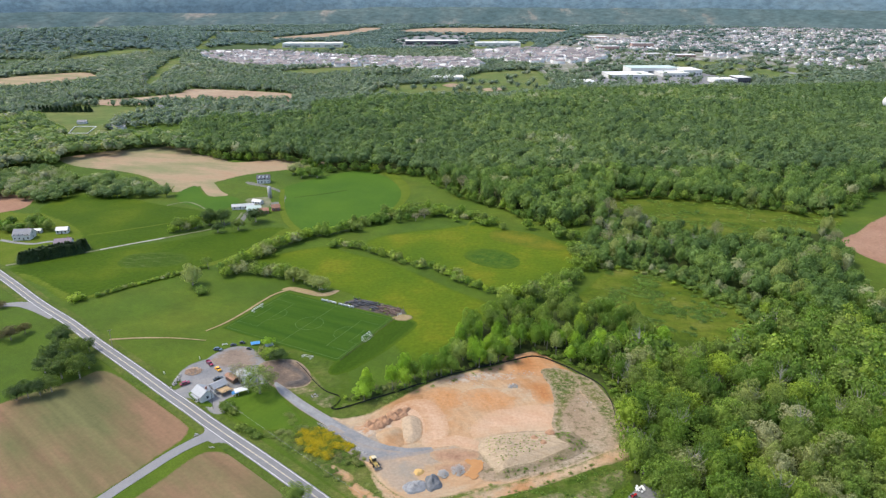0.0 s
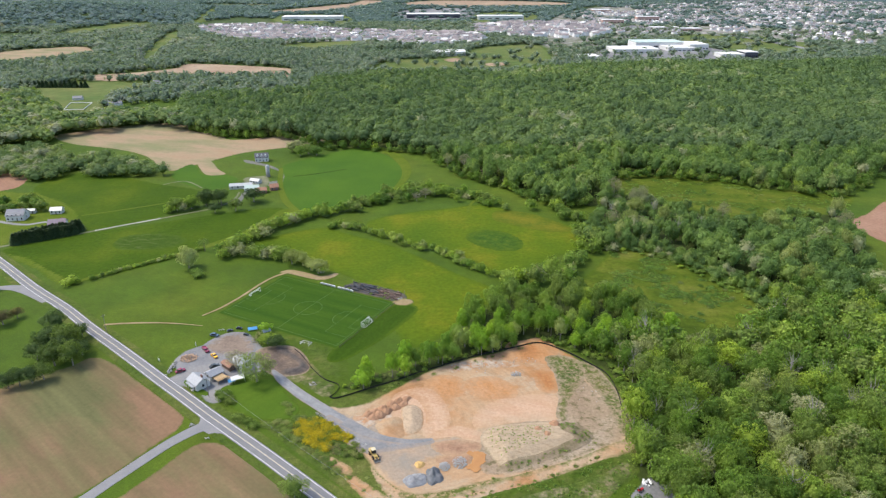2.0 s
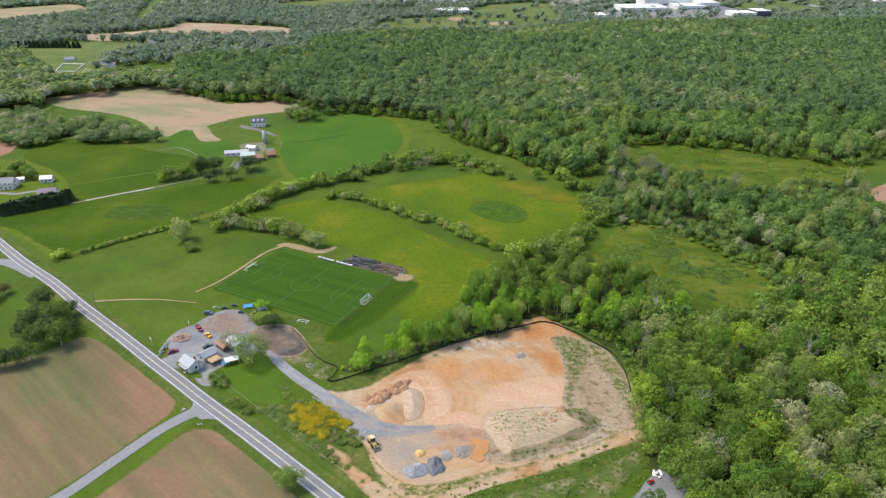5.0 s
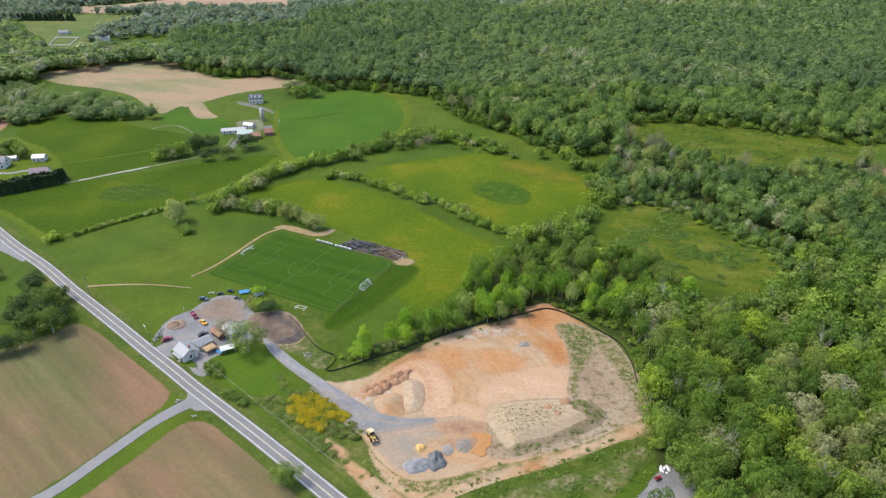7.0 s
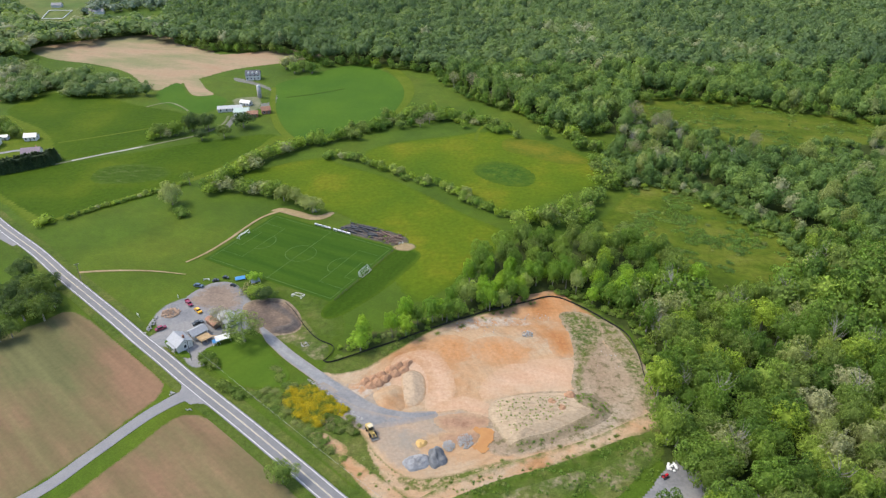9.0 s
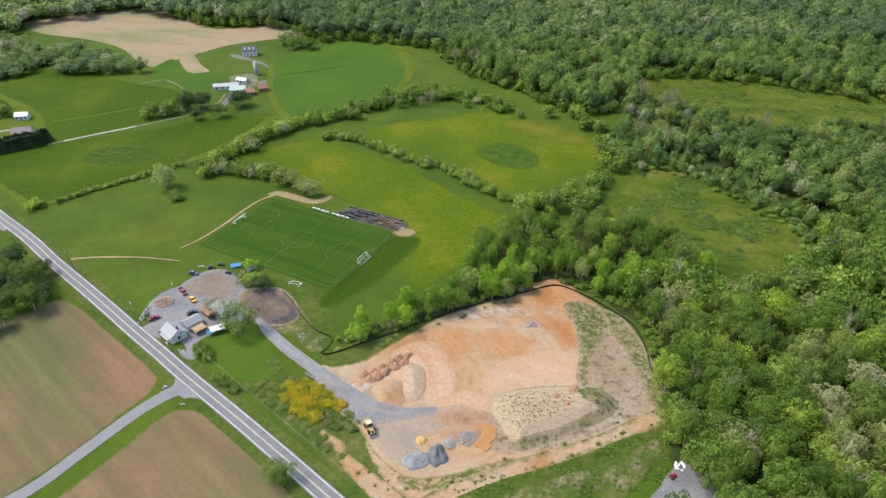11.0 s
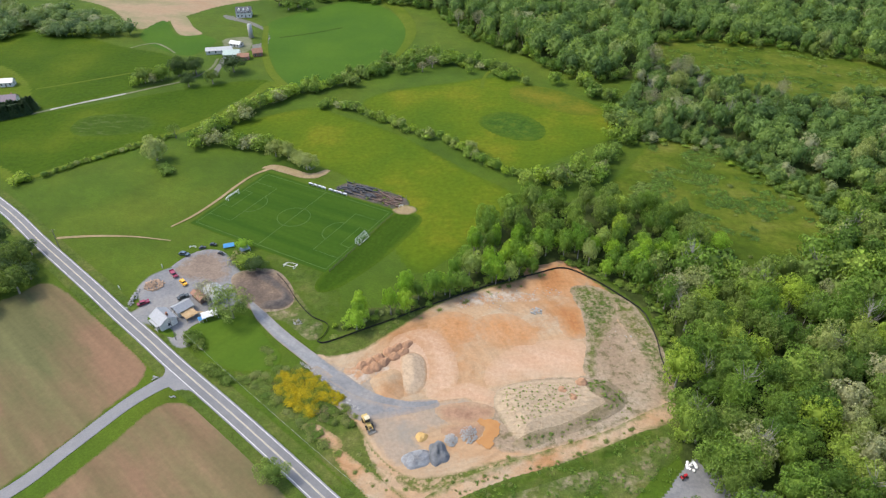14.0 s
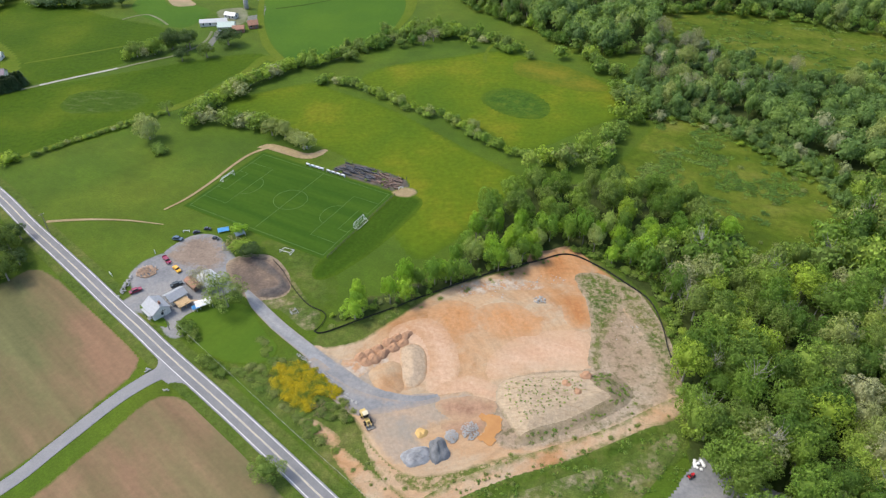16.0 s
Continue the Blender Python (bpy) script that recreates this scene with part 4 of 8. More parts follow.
for pts, mt, feather, label in (
        ([(-8.5, 256.9), (-1.1, 262.4), (8.1, 259.7), (7.9, 249.3), (-0.9, 246.5), (-6.4, 250.2)], m_rawclay, 7, "raw deep orange cut in the clay"),
        ([(30.5, 289.6), (47.2, 293.0), (54.2, 284.9), (49.7, 277.6), (36.3, 278.7)], m_rawclay, 8, "raw orange edge of the clay"),
        ([(-29.9, 223.3), (-25.7, 227.5), (-20.4, 223.5), (-21.2, 219.6), (-26.6, 219.0)], m_rawclay, 5, "raw orange stain on the clay"),
        ([(-20.3, 247.9), (-11.2, 251.0), (-5.7, 242.4), (-4.5, 231.5), (-10.9, 223.7), (-18.7, 226.1), (-21.5, 236.5)], m_paleclay, 8, "pale dusty sheet of clay"),
        ([(2.8, 269.1), (18.0, 274.5), (32.5, 273.8), (33.0, 270.0), (17.8, 270.4), (4.5, 265.2)], m_wash, 4, "grey white washed stone dust"),
        ([(-31.4, 236.3), (-26.0, 238.6), (-21.3, 234.4), (-23.7, 230.1), (-28.8, 231.0)], m_wash, 5, "grey stone dust on the clay")):
    field("clay_patch", pts, mt, 0.135 + 0.004 * len(label) % 0.02, label, "ground", step=0.9, feather=feather)
m_redmud = ground_material("churned reddish mud", lambda nt: two_scale(nt, ((0.32, (0.200, 0.115, 0.075)), (0.5, (0.270, 0.165, 0.108)), (0.68, (0.300, 0.185, 0.120))), 0.25, 0.9, 0.75, 1.2), relief=0.7, under=clay_colour, ragged=0.7, soft=0.45)
for k, (mt, feather, label, pts) in enumerate((
        (m_paleclay, 14, "pale pink dusty sheet of clay", [(25.6, 244.1), (39.8, 247.1), (48.3, 244.6), (46.6, 232.9), (35.9, 230.9), (22.7, 229.9), (13.2, 227.3), (15.4, 236.0)]),
        (m_rawclay, 9, "raw orange hollow in the clay", [(-7.4, 256.9), (-0.2, 262.2), (7.7, 258.4), (7.6, 249.8), (2.9, 246.4), (-4.1, 249.0)]),
        (m_rawclay, 12, "raw orange cut in the clay", [(10.2, 257.9), (20.7, 261.1), (28.5, 255.4), (29.8, 246.9), (19.9, 246.7), (12.0, 249.3)]),
        (m_rawclay, 8, "raw reddish cut in the clay", [(41.9, 264.6), (50.4, 264.8), (48.8, 251.5), (44.2, 250.0), (41.3, 254.2)]),
        (m_rawclay, 9, "raw orange edge of the clay", [(35.9, 289.3), (47.9, 295.0), (52.1, 284.4), (51.8, 274.3), (39.8, 274.0), (28.1, 277.1)]),
        (m_paleclay, 9, "pale cream bowl worn in the clay", [(-16.2, 250.1), (-6.2, 251.8), (0.0, 240.9), (1.6, 230.7), (-0.7, 221.1), (-7.1, 221.0), (-6.6, 233.0), (-9.9, 243.4)]),
        (m_wash, 5, "grey white washed stone dust", [(6.2, 271.7), (17.1, 274.9), (27.9, 274.4), (28.7, 270.0), (16.9, 269.7), (9.3, 267.0)]),
        (m_redmud, 6, "churned reddish mud", [(-4.2, 215.4), (5.6, 217.8), (13.1, 215.8), (11.7, 211.4), (6.4, 209.8), (-1.5, 211.1)]),
        (m_redmud, 4, "churned orange mud", [(-2.3, 207.5), (9.0, 209.2), (8.6, 205.0), (0.4, 204.9)]),
        (m_paleclay, 9, "pale driven clay", [(-5.3, 221.0), (5.7, 225.9), (14.8, 221.4), (12.8, 217.3), (0.2, 217.7)]),
        (m_wash, 4, "grey stone dust beside the drive", [(-36.5, 232.4), (-30.5, 233.8), (-28.1, 228.9), (-31.1, 225.6), (-35.1, 227.5)]))):
    field("clay_patch", pts, mt, (0.30 if mt in (m_wash, m_redmud) else 0.155) + 0.004 * k, label, "ground", step=0.9, feather=feather)
field("weedy_strip", [(48.2, 276.9), (54.6, 278.7), (61.5, 274.5), (62.7, 263.5), (55.2, 250.2), (50.8, 239.4), (48.8, 231.7), (47.0, 234.2), (50.2, 247.4), (50.4, 264.8)], m_weeds, 0.21, "weeds along the edge of the clay", "ground", step=1.0, feather=10)
field("weedy_strip", [(63.4, 272.9), (68.9, 268.3), (73.0, 253.4), (74.7, 239.9), (73.3, 222.7), (70.5, 222.6), (69.6, 234.6), (67.7, 247.7), (63.5, 262.0)], m_weeds, 0.20, "weeds along the black fence", "ground", step=1.0, feather=9)
field("bare_verge", [(44.8, 189.1), (57.0, 197.5), (66.2, 204.8), (67.2, 201.2), (58.9, 191.6), (49.2, 183.0)], m_tanpatch, 0.1, "bare tan patches in the rough grass", "ground", step=1.0, feather=9)
field("bare_verge", [(21.3, 186.9), (34.6, 191.5), (42.9, 192.2), (38.8, 186.7), (25.5, 180.4), (16.1, 179.4)], m_tanpatch, 0.1, "bare tan patches in the rough grass", "ground", step=1.0, feather=9)
field("grass_bank", [(-0.9, 179.9), (16.6, 188.6), (36.8, 195.6), (61.6, 207.2), (64.2, 205.6), (46.9, 196.6), (33.0, 191.4), (16.4, 185.0), (6.8, 179.2)], m_bank, 0.24, "green grass bank below the haul track", "ground", step=1.0, feather=7)

m_terrace = ground_material("furrowed grey tan fill", lambda nt: two_scale(nt, ((0.3, (0.265, 0.200, 0.128)), (0.45, (0.315, 0.245, 0.165)), (0.58, (0.345, 0.272, 0.186)), (0.72, (0.285, 0.222, 0.145))), 0.2, 0.9, 0.82, 1.15, (1, 5, 1), 8), relief=0.9, under=tan_colour)
m_slope = ground_material("weedy grey brown fill", lambda nt: two_scale(nt, ((0.32, (0.100, 0.100, 0.040)), (0.45, (0.150, 0.125, 0.070)), (0.58, (0.190, 0.150, 0.098)), (0.7, (0.085, 0.095, 0.032))), 0.14, 0.9, 0.7, 1.25), relief=0.8, under=tan_colour, ragged=0.5, soft=0.4)
m_tanfill = ground_material("dry tan fill", lambda nt: two_scale(nt, ((0.3, (0.27, 0.205, 0.14)), (0.5, (0.345, 0.265, 0.185)), (0.7, (0.38, 0.29, 0.20))), 0.15, 0.9, 0.75, 1.2, (1, 3, 1), 70), relief=0.8, under=clay_colour)
m_clay_top = ground_material("reddish clay fill", clay_colour, relief=0.8, under=clay_colour)


def mound(name, corners, top, mat, label, category="mound", step=0.8, slope=6.0, furrow=0.0, z=0.3, rough=0.25):
    """Loose fill: rises from its outline to a rounded top."""
    def height(xy, d):
        h = top * np.clip((d + 0.8) / (slope + 0.8), 0, 1) ** 1.2
        n = np.array([noise.fractal((x * 0.3, y * 0.3, 1.0), 0.9, 2.0, 3) for x, y in xy])
        return h + rough * n * np.clip(d / 2, 0, 1) + furrow * np.sin((xy[:, 0] * 0.25 + xy[:, 1]) * 2.3) * np.clip(d / 3, 0, 1)
    outline = smooth_outline(corners, 6)
    v, q, rim = grid_field(outline, step, z, 4.0, height)
    me = mesh_of(name, v, q.tolist(), mat, True)
    me.attributes.new("rim", "FLOAT", "POINT").data.foreach_set("value", rim.astype(np.float32))
    return tagged(new(name, me), label, category, kind="structure")


TERRACE = smooth_outline([(14.6, 218.3), (17.3, 224.4), (25.2, 227.4), (37.5, 228.9), (44.9, 229.0), (53.0, 227.5), (56.8, 221.5), (54.5, 215.8), (45.8, 211.3), (34.8, 206.9), (25.9, 203.3), (21.6, 202.6), (17.7, 209.3)], 6)


def terrace_height(xy, d):
    depth = inside_depth(xy, TERRACE)
    n = np.array([noise.fractal((x * 0.3, y * 0.3, 1.0), 0.9, 2.0, 3) for x, y in xy])
    return 2.4 * np.clip((depth + 0.8) / 6.8, 0, 1) ** 1.1 + 0.2 * n * np.clip(depth / 2, 0, 1) + 0.05 * np.sin((xy[:, 0] * 0.25 + xy[:, 1]) * 2.3) * np.clip(depth / 3, 0, 1)


field("fill_terrace", TERRACE[::3], m_terrace, 0.2, "raised terrace of furrowed tan fill on the site", "mound", step=0.8, feather=4, height=terrace_height)
field("terrace_slope", [(19.8, 201.9), (26.0, 205.3), (35.0, 208.4), (44.3, 213.2), (51.3, 218.0), (47.4, 221.3), (45.5, 226.4), (51.3, 228.5), (56.9, 223.8), (56.2, 218.1), (45.7, 210.7), (34.7, 205.9), (24.9, 201.6)], m_slope, 0.32, "weedy grey brown slope of the terrace", "ground", step=0.8, feather=5, height=terrace_height)
m_heap = plain("dumped brown clay", (0.300, 0.172, 0.100), 0.95, vary=0.22, scale=0.8, relief=0.35)
m_palestone = plain("pale grey crushed stone", (0.230, 0.236, 0.246), 0.95, vary=0.3, scale=1.5, relief=0.9)
m_sandheap = plain("yellow sand", (0.458, 0.300, 0.111), 0.95, vary=0.1)
m_stone = plain("blue grey crushed stone", (0.135, 0.142, 0.152), 0.95, vary=0.35, scale=1.5, relief=0.9)
m_boulder = plain("pale grey rock", (0.275, 0.270, 0.258), 0.9, vary=0.25)
mound("tan_mound", [(-16.9, 232.8), (-17.0, 238.6), (-12.9, 240.4), (-9.4, 236.4), (-8.9, 227.0), (-11.7, 222.4), (-15.5, 223.5)], 2.0, m_tanfill, "long mound of tan fill", slope=5, z=0.2)
mound("clay_mound", [(-27.0, 227.7), (-21.0, 232.0), (-16.8, 230.1), (-16.2, 220.8), (-19.8, 219.6), (-24.6, 221.8)], 1.3, m_clay_top, "low mound of reddish clay", slope=4, z=0.22)


def heap_mesh(name, mat, seed, lump=0.16):
    rng = np.random.default_rng(seed)
    rings, segs = 9, 26
    v = [(0, 0, 0.95)]
    for i in range(1, rings + 1):
        r = i / rings
        for j in range(segs):
            a = 2 * math.pi * j / segs
            n = 1 + 0.34 * noise.noise((math.cos(a) * 1.3, math.sin(a) * 1.3, seed * 3.1))
            x, y = r * n * math.cos(a), r * n * math.sin(a)
            z = (1 - r ** 2.1) * (1 + 0.45 * noise.noise((x * 2.2, y * 2.2, seed * 1.7))) + lump * 0.8 * noise.noise((x * 6, y * 6, seed * 2.3)) + rng.normal(0, lump * 0.10)
            v.append((x, y, max(z, 0.0) if i < rings else -0.1))
    f = [(0, 1 + j, 1 + (j + 1) % segs) for j in range(segs)]
    for i in range(rings - 1):
        f += [(1 + i * segs + j, 1 + (i + 1) * segs + j, 1 + (i + 1) * segs + (j + 1) % segs, 1 + i * segs + (j + 1) % segs) for j in range(segs)]
    return mesh_of(name, v, f, mat, True)


HEAPS = [heap_mesh("heap", m_heap, k) for k in range(4)]
PALE_HEAP = heap_mesh("heap", m_palestone, 14, 0.3)
STONE_HEAPS = [heap_mesh("heap", m_stone, 10 + k, 0.2) for k in range(3)]


def heap(x, y, rx, ry, h, turn, mesh, name, label, group="", z=0.2):
    ob = new(name, mesh)
    ob.matrix_world = pose(x, y, z, 0, 0, turn) @ Matrix.Diagonal((rx, ry, h, 1))
    return tagged(ob, label, "heap", group)


prng = random.Random(21)
for x, y in ((-28.2, 235.6), (-25.4, 238.4), (-22.2, 240.9), (-18.9, 243.4), (-16.4, 244.9), (-29.0, 232.2), (-26.2, 233.4), (-23.1, 235.8), (-19.9, 238.4), (-17.0, 240.8), (-31.0, 234.3)):
    heap(x + prng.uniform(-0.4, 0.4), y + prng.uniform(-0.4, 0.4), prng.uniform(2.2, 2.9), prng.uniform(1.8, 2.4), prng.uniform(1.0, 1.6), 38 + prng.uniform(-25, 25), prng.choice(HEAPS), "clay_load", "tipped load of reddish brown clay", "tipped loads", 0.2)
for px, r in (((37.0, 222.1), 2.4), ((40.0, 219.2), 2.6), ((43.8, 226.4), 2.2)):
    heap(*px, r, r * 0.8, 0.8, prng.uniform(0, 360), prng.choice(HEAPS), "clay_load", "tipped load of reddish brown clay", "tipped loads", 2.1)
x, y = (-10.0, 196.0)
heap(x, y, 4.6, 3.4, 1.7, 20, PALE_HEAP, "stone_mound", "heap of pale grey crushed stone", "stone heaps")
x, y = (-7.6, 198.0)
heap(x, y, 1.3, 1.5, 1.0, 70, STONE_HEAPS[1], "stone_mound", "heap of dark grey crushed stone", "stone heaps")
x, y = (-3.6, 198.3)
heap(x, y, 3.1, 4.6, 2.4, 5, STONE_HEAPS[2], "stone_mound", "tall heap of blue grey crushed stone", "stone heaps")
x, y = (-8.9, 204.3)
heap(x, y, 2.0, 1.9, 1.0, 0, heap_mesh("heap", m_sandheap, 31), "sand_mound", "small heap of yellow sand on the clay")


def rock_mesh(seed, mat=None):
    rng = np.random.default_rng(seed)
    v = ICO1_V * (1 + rng.normal(0, 0.16, (len(ICO1_V), 1))) * (1, 0.8, 0.6)
    return mesh_of("boulder", v, ICO1_T.tolist(), mat or m_boulder)


ROCKS = [rock_mesh(k) for k in range(5)]


def rock_pile(name, centre, rx, ry, n, label, size=(0.3, 0.7), layers=0.5, group=""):
    ob = thing(name, pose(*centre, 0.2), label, "rocks", group)
    for k in range(n):
        a, r = prng.uniform(0, 6.28), math.sqrt(prng.random())
        s = prng.uniform(*size)
        c = new("boulder", prng.choice(ROCKS))
        c.parent = ob
        c.matrix_basis = pose(rx * r * math.cos(a), ry * r * math.sin(a), s * 0.3 + layers * (1 - r), prng.uniform(-20, 20), prng.uniform(-20, 20), prng.uniform(0, 360)) @ Matrix.Diagonal((s, s, s, 1))
    return ob


rock_pile("rock_pile", (0.2, 203.1), 2.0, 2.4, 190, "pile of broken pale grey rock", (0.15, 0.36), 0.8)
rock_pile("rock_pile", (5.9, 205.3), 2.8, 3.4, 230, "pile of small blue grey rock", (0.14, 0.32), 0.7)
rock_pile("rock_pile", ((32.4, 263.5)), 2.4, 2.0, 26, "small pile of rubble on the clay", (0.3, 0.6))
rock_pile("rock_row", ((16.9, 271.0)), 14, 1.6, 40, "scattered stones along the cut", (0.15, 0.4), 0.0)

for a, b_ in (((-53.2, 235.6), (-45.1, 229.2)), ((-45.0, 228.7), (-36.7, 220.8)), ((-36.7, 220.4), (-29.3, 214.2))):
    ob = rock_pile("stone_edge", ((a[0] + b_[0]) / 2, (a[1] + b_[1]) / 2), math.hypot(b_[0] - a[0], b_[1] - a[1]) / 2, 0.8, 34, "row of pale stones edging the gravel drive", (0.2, 0.45), 0.1)
    ob.rotation_euler = (0, 0, math.atan2(b_[1] - a[1], b_[0] - a[0]))
for px, rx, ry, n in (((24.6, 273.7), 9, 3, 22), ((40.0, 275.7), 8, 3, 24), ((12.5, 267.1), 10, 4, 18), ((61.7, 247.6), 6, 6, 10)):
    rock_pile("loose_stones", px, rx, ry, n, "loose pale stones lying on the clay", (0.15, 0.32), 0.0)

m_puddle, nt, b = material("muddy orange water", 0.12, 0.5)
paint(nt, b, two_scale(nt, ((0.3, (0.300, 0.140, 0.040)), (0.7, (0.370, 0.185, 0.058))), 0.2, 1.0, 0.95, 1.05))
o = smooth_outline([(8.7, 210.9), (12.3, 211.8), (15.1, 210.8), (15.6, 207.9), (14.1, 204.1), (12.5, 200.1), (10.2, 201.0), (8.5, 202.4), (10.3, 205.1), (10.7, 207.8)], 6)
o = np.array([(x + 1.1 * noise.noise((x * 0.9, y * 0.9, 2.0)), y + 1.1 * noise.noise((x * 0.9, y * 0.9, 8.0))) for x, y in o])
tagged(new("puddle", mesh_of("puddle", np.c_[o, np.full(len(o), 0.34)], [list(range(len(o)))], m_puddle)), "shallow pool of orange muddy water", "water", kind="structure")

# gravel drive and working area
field("stone_apron", [(-46.6, 237.8), (-38.0, 232.4), (-28.5, 232.6), (-26.8, 225.7), (-19.7, 218.4), (-7.0, 217.3), (6.0, 219.0), (0.3, 211.1), (-10.8, 204.6), (-8.8, 197.7), (-15.2, 193.8), (-21.9, 200.4), (-26.3, 209.5), (-34.3, 219.3), (-40.9, 226.2), (-45.6, 232.2)], m_apron, 0.27, "grey crushed stone working area on the clay", "ground", step=1.0, feather=9)
ribbon("gravel_drive", [(-78.0, 266.7), (-72.1, 259.1), (-62.7, 249.1), (-52.9, 240.3), (-43.7, 232.2), (-36.1, 225.5)], (1.5, 4.6, 5, 5, 5.5, 6), 0.3, m_drive, "grey gravel drive from the yard to the site", 0.3, category="drive")
ribbon("stone_curve", [(-39.9, 229.3), (-32.1, 223.3), (-25.3, 219.7), (-17.8, 217.6), (-10.6, 217.0), (-4.3, 218.5)], (6, 5, 3.6, 3, 2.6, 1.2), 0.37, m_fan, "dark grey stone left along the curve of the drive", 0.05, category="drive")
field("stone_fan", [(-46.6, 233.2), (-37.0, 225.5), (-28.9, 219.6), (-19.5, 216.6), (-9.7, 218.2), (-4.8, 218.1), (-5.5, 216.3), (-17.4, 212.7), (-24.4, 211.3), (-30.7, 212.0), (-37.8, 218.1), (-45.4, 226.3)], m_fan, 0.33, "grey stone spread where the drive meets the site", "ground", step=0.8, feather=6)

# ---- black silt fence round the site ----
m_fabric = plain("black filter fabric", (0.009, 0.011, 0.010), 0.9)
m_stake = plain("weathered stake", (0.126, 0.095, 0.063), 0.9)


def fabric_fence(name, line, high, label, step=3.0, mat=None, z=0.2):
    c = smooth_outline(line, 8, False)
    ob = thing(name, Matrix(), label, "fence")
    v = np.concatenate([np.c_[c, np.full(len(c), z)], np.c_[c, np.full(len(c), z + high)], np.c_[c + 0.08, np.full(len(c), z + high)], np.c_[c + 0.08, np.full(len(c), z)]])
    n = len(c)
    f = [(r * n + k, r * n + k + 1, ((r + 1) % 4) * n + k + 1, ((r + 1) % 4) * n + k) for r in range(4) for k in range(n - 1)]
    o_ = new("fabric", mesh_of("fabric", v, f, mat or m_fabric))
    o_.parent = ob
    bm = bmesh.new()
    box(bm, 0.07, 0.07, high + 0.35)
    me = bpy.data.meshes.new("stake")
    bm.to_mesh(me)
    bm.free()
    me.materials.append(m_stake)
    d = np.r_[0, np.cumsum(np.hypot(*np.diff(c, axis=0).T))]
    for s in np.arange(0, d[-1], step):
        p = new("stake", me)
        p.parent = ob
        p.location = (np.interp(s, d, c[:, 0]), np.interp(s, d, c[:, 1]), z - 0.2)
    return ob


fabric_fence("silt_fence", [(-48.7, 245.8), (-44.8, 245.3), (-30.7, 253.2), (-20.9, 258.7), (-8.7, 266.0), (15.1, 278.8), (33.3, 286.1), (46.2, 290.6), (57.5, 283.1), (66.6, 273.0), (73.2, 263.7), (74.7, 250.7), (74.1, 239.8), (74.8, 228.6)], 0.72, "sagging black silt fence round the clay site")
fabric_fence("yard_fence", [(-71.6, 284.5), (-66.7, 278.4), (-60.3, 268.1), (-53.4, 259.5), (-46.4, 254.9), (-46.5, 249.5), (-48.7, 245.8)], 0.5, "low black fence beside the yard")

# ---- loader ----
m_machine = plain("dusty yellow machine paint", (0.435, 0.316, 0.103), 0.5)
m_steel = plain("bare worn steel", (0.253, 0.245, 0.229), 0.5, 0.6)
m_tyre = plain("black rubber", (0.016, 0.016, 0.017), 0.85)
m_glass, nt, b = material("dark window glass", 0.05, 0.5)
b.inputs["Base Color"].default_value = (0.02, 0.025, 0.03, 1)


def wheel(parent, x, y, r, w, rim_mat):
    bm = bmesh.new()
    g = bmesh.ops.create_cone(bm, cap_ends=True, segments=20, radius1=r, radius2=r, depth=w)
    bmesh.ops.bevel(bm, geom=[e for e in bm.edges if e.is_manifold and abs(e.calc_face_angle(0)) > 1.0], offset=w * 0.18, segments=2, affect="EDGES")
    bmesh.ops.rotate(bm, verts=bm.verts, matrix=Matrix.Rotation(radians(90), 3, "X"))
    t = part("wheel", bm, m_tyre, parent)
    t.location = (x, y, r)
    bm = bmesh.new()
    bmesh.ops.create_cone(bm, cap_ends=True, segments=14, radius1=r * 0.55, radius2=r * 0.5, depth=w * 1.06)
    bmesh.ops.rotate(bm, verts=bm.verts, matrix=Matrix.Rotation(radians(90), 3, "X"))
    part("rim", bm, rim_mat, t)


def bevelled(bm, verts, offset):
    es = {e for v in verts for e in v.link_edges}
    bmesh.ops.bevel(bm, geom=list(es), offset=offset, segments=2, affect="EDGES")


def loader(x, y, turn):
    ob = thing("wheel_loader", pose(x, y, 0.3, 0, 0, turn), "dusty yellow wheel loader parked on the gravel", "loader")
    bm = bmesh.new()
    bevelled(bm, box(bm, 2.6, 1.9, 1.1, Matrix.Translation((-1.7, 0, 1.0))), 0.15)
    part("engine_hood", bm, m_machine, ob)
    bm = bmesh.new()
    bevelled(bm, box(bm, 2.0, 1.3, 0.7, Matrix.Translation((1.0, 0, 0.9))), 0.1)
    part("front_frame", bm, m_machine, ob)
    bm = bmesh.new()
    bevelled(bm, box(bm, 1.5, 1.5, 1.5, Matrix.Translation((-0.2, 0, 1.75))), 0.12)
    cab = part("cab", bm, m_glass, ob)
    bm = bmesh.new()
    bevelled(bm, box(bm, 1.7, 1.7, 0.16, Matrix.Translation((-0.2, 0, 3.25))), 0.06)
    part("cab_roof", bm, plain("pale cab roof", (0.490, 0.435, 0.300), 0.5), cab)
    for s in (-0.55, 0.55):
        bm = bmesh.new()
        box(bm, 2.6, 0.2, 0.3, pose(2.1, s, 1.25, 0, 14, 0))
        part("lift_arm", bm, m_machine, ob)
    bm = bmesh.new()
    for m_, sz in ((pose(3.5, 0, 0.25), (1.1, 2.5, 0.08)), (pose(3.0, 0, 0.25), (0.08, 2.5, 0.95))):
        box(bm, *sz, m_)
    for s in (-1.22, 1.22):
        box(bm, 1.0, 0.06, 0.8, pose(3.45, s, 0.25))
    part("bucket", bm, m_steel, ob)
    for wx in (-1.7, 1.5):
        for wy in (-1.0, 1.0):
            wheel(ob, wx, wy, 0.75, 0.55, m_machine)
    return ob


x, y = (-26.2, 208.5)
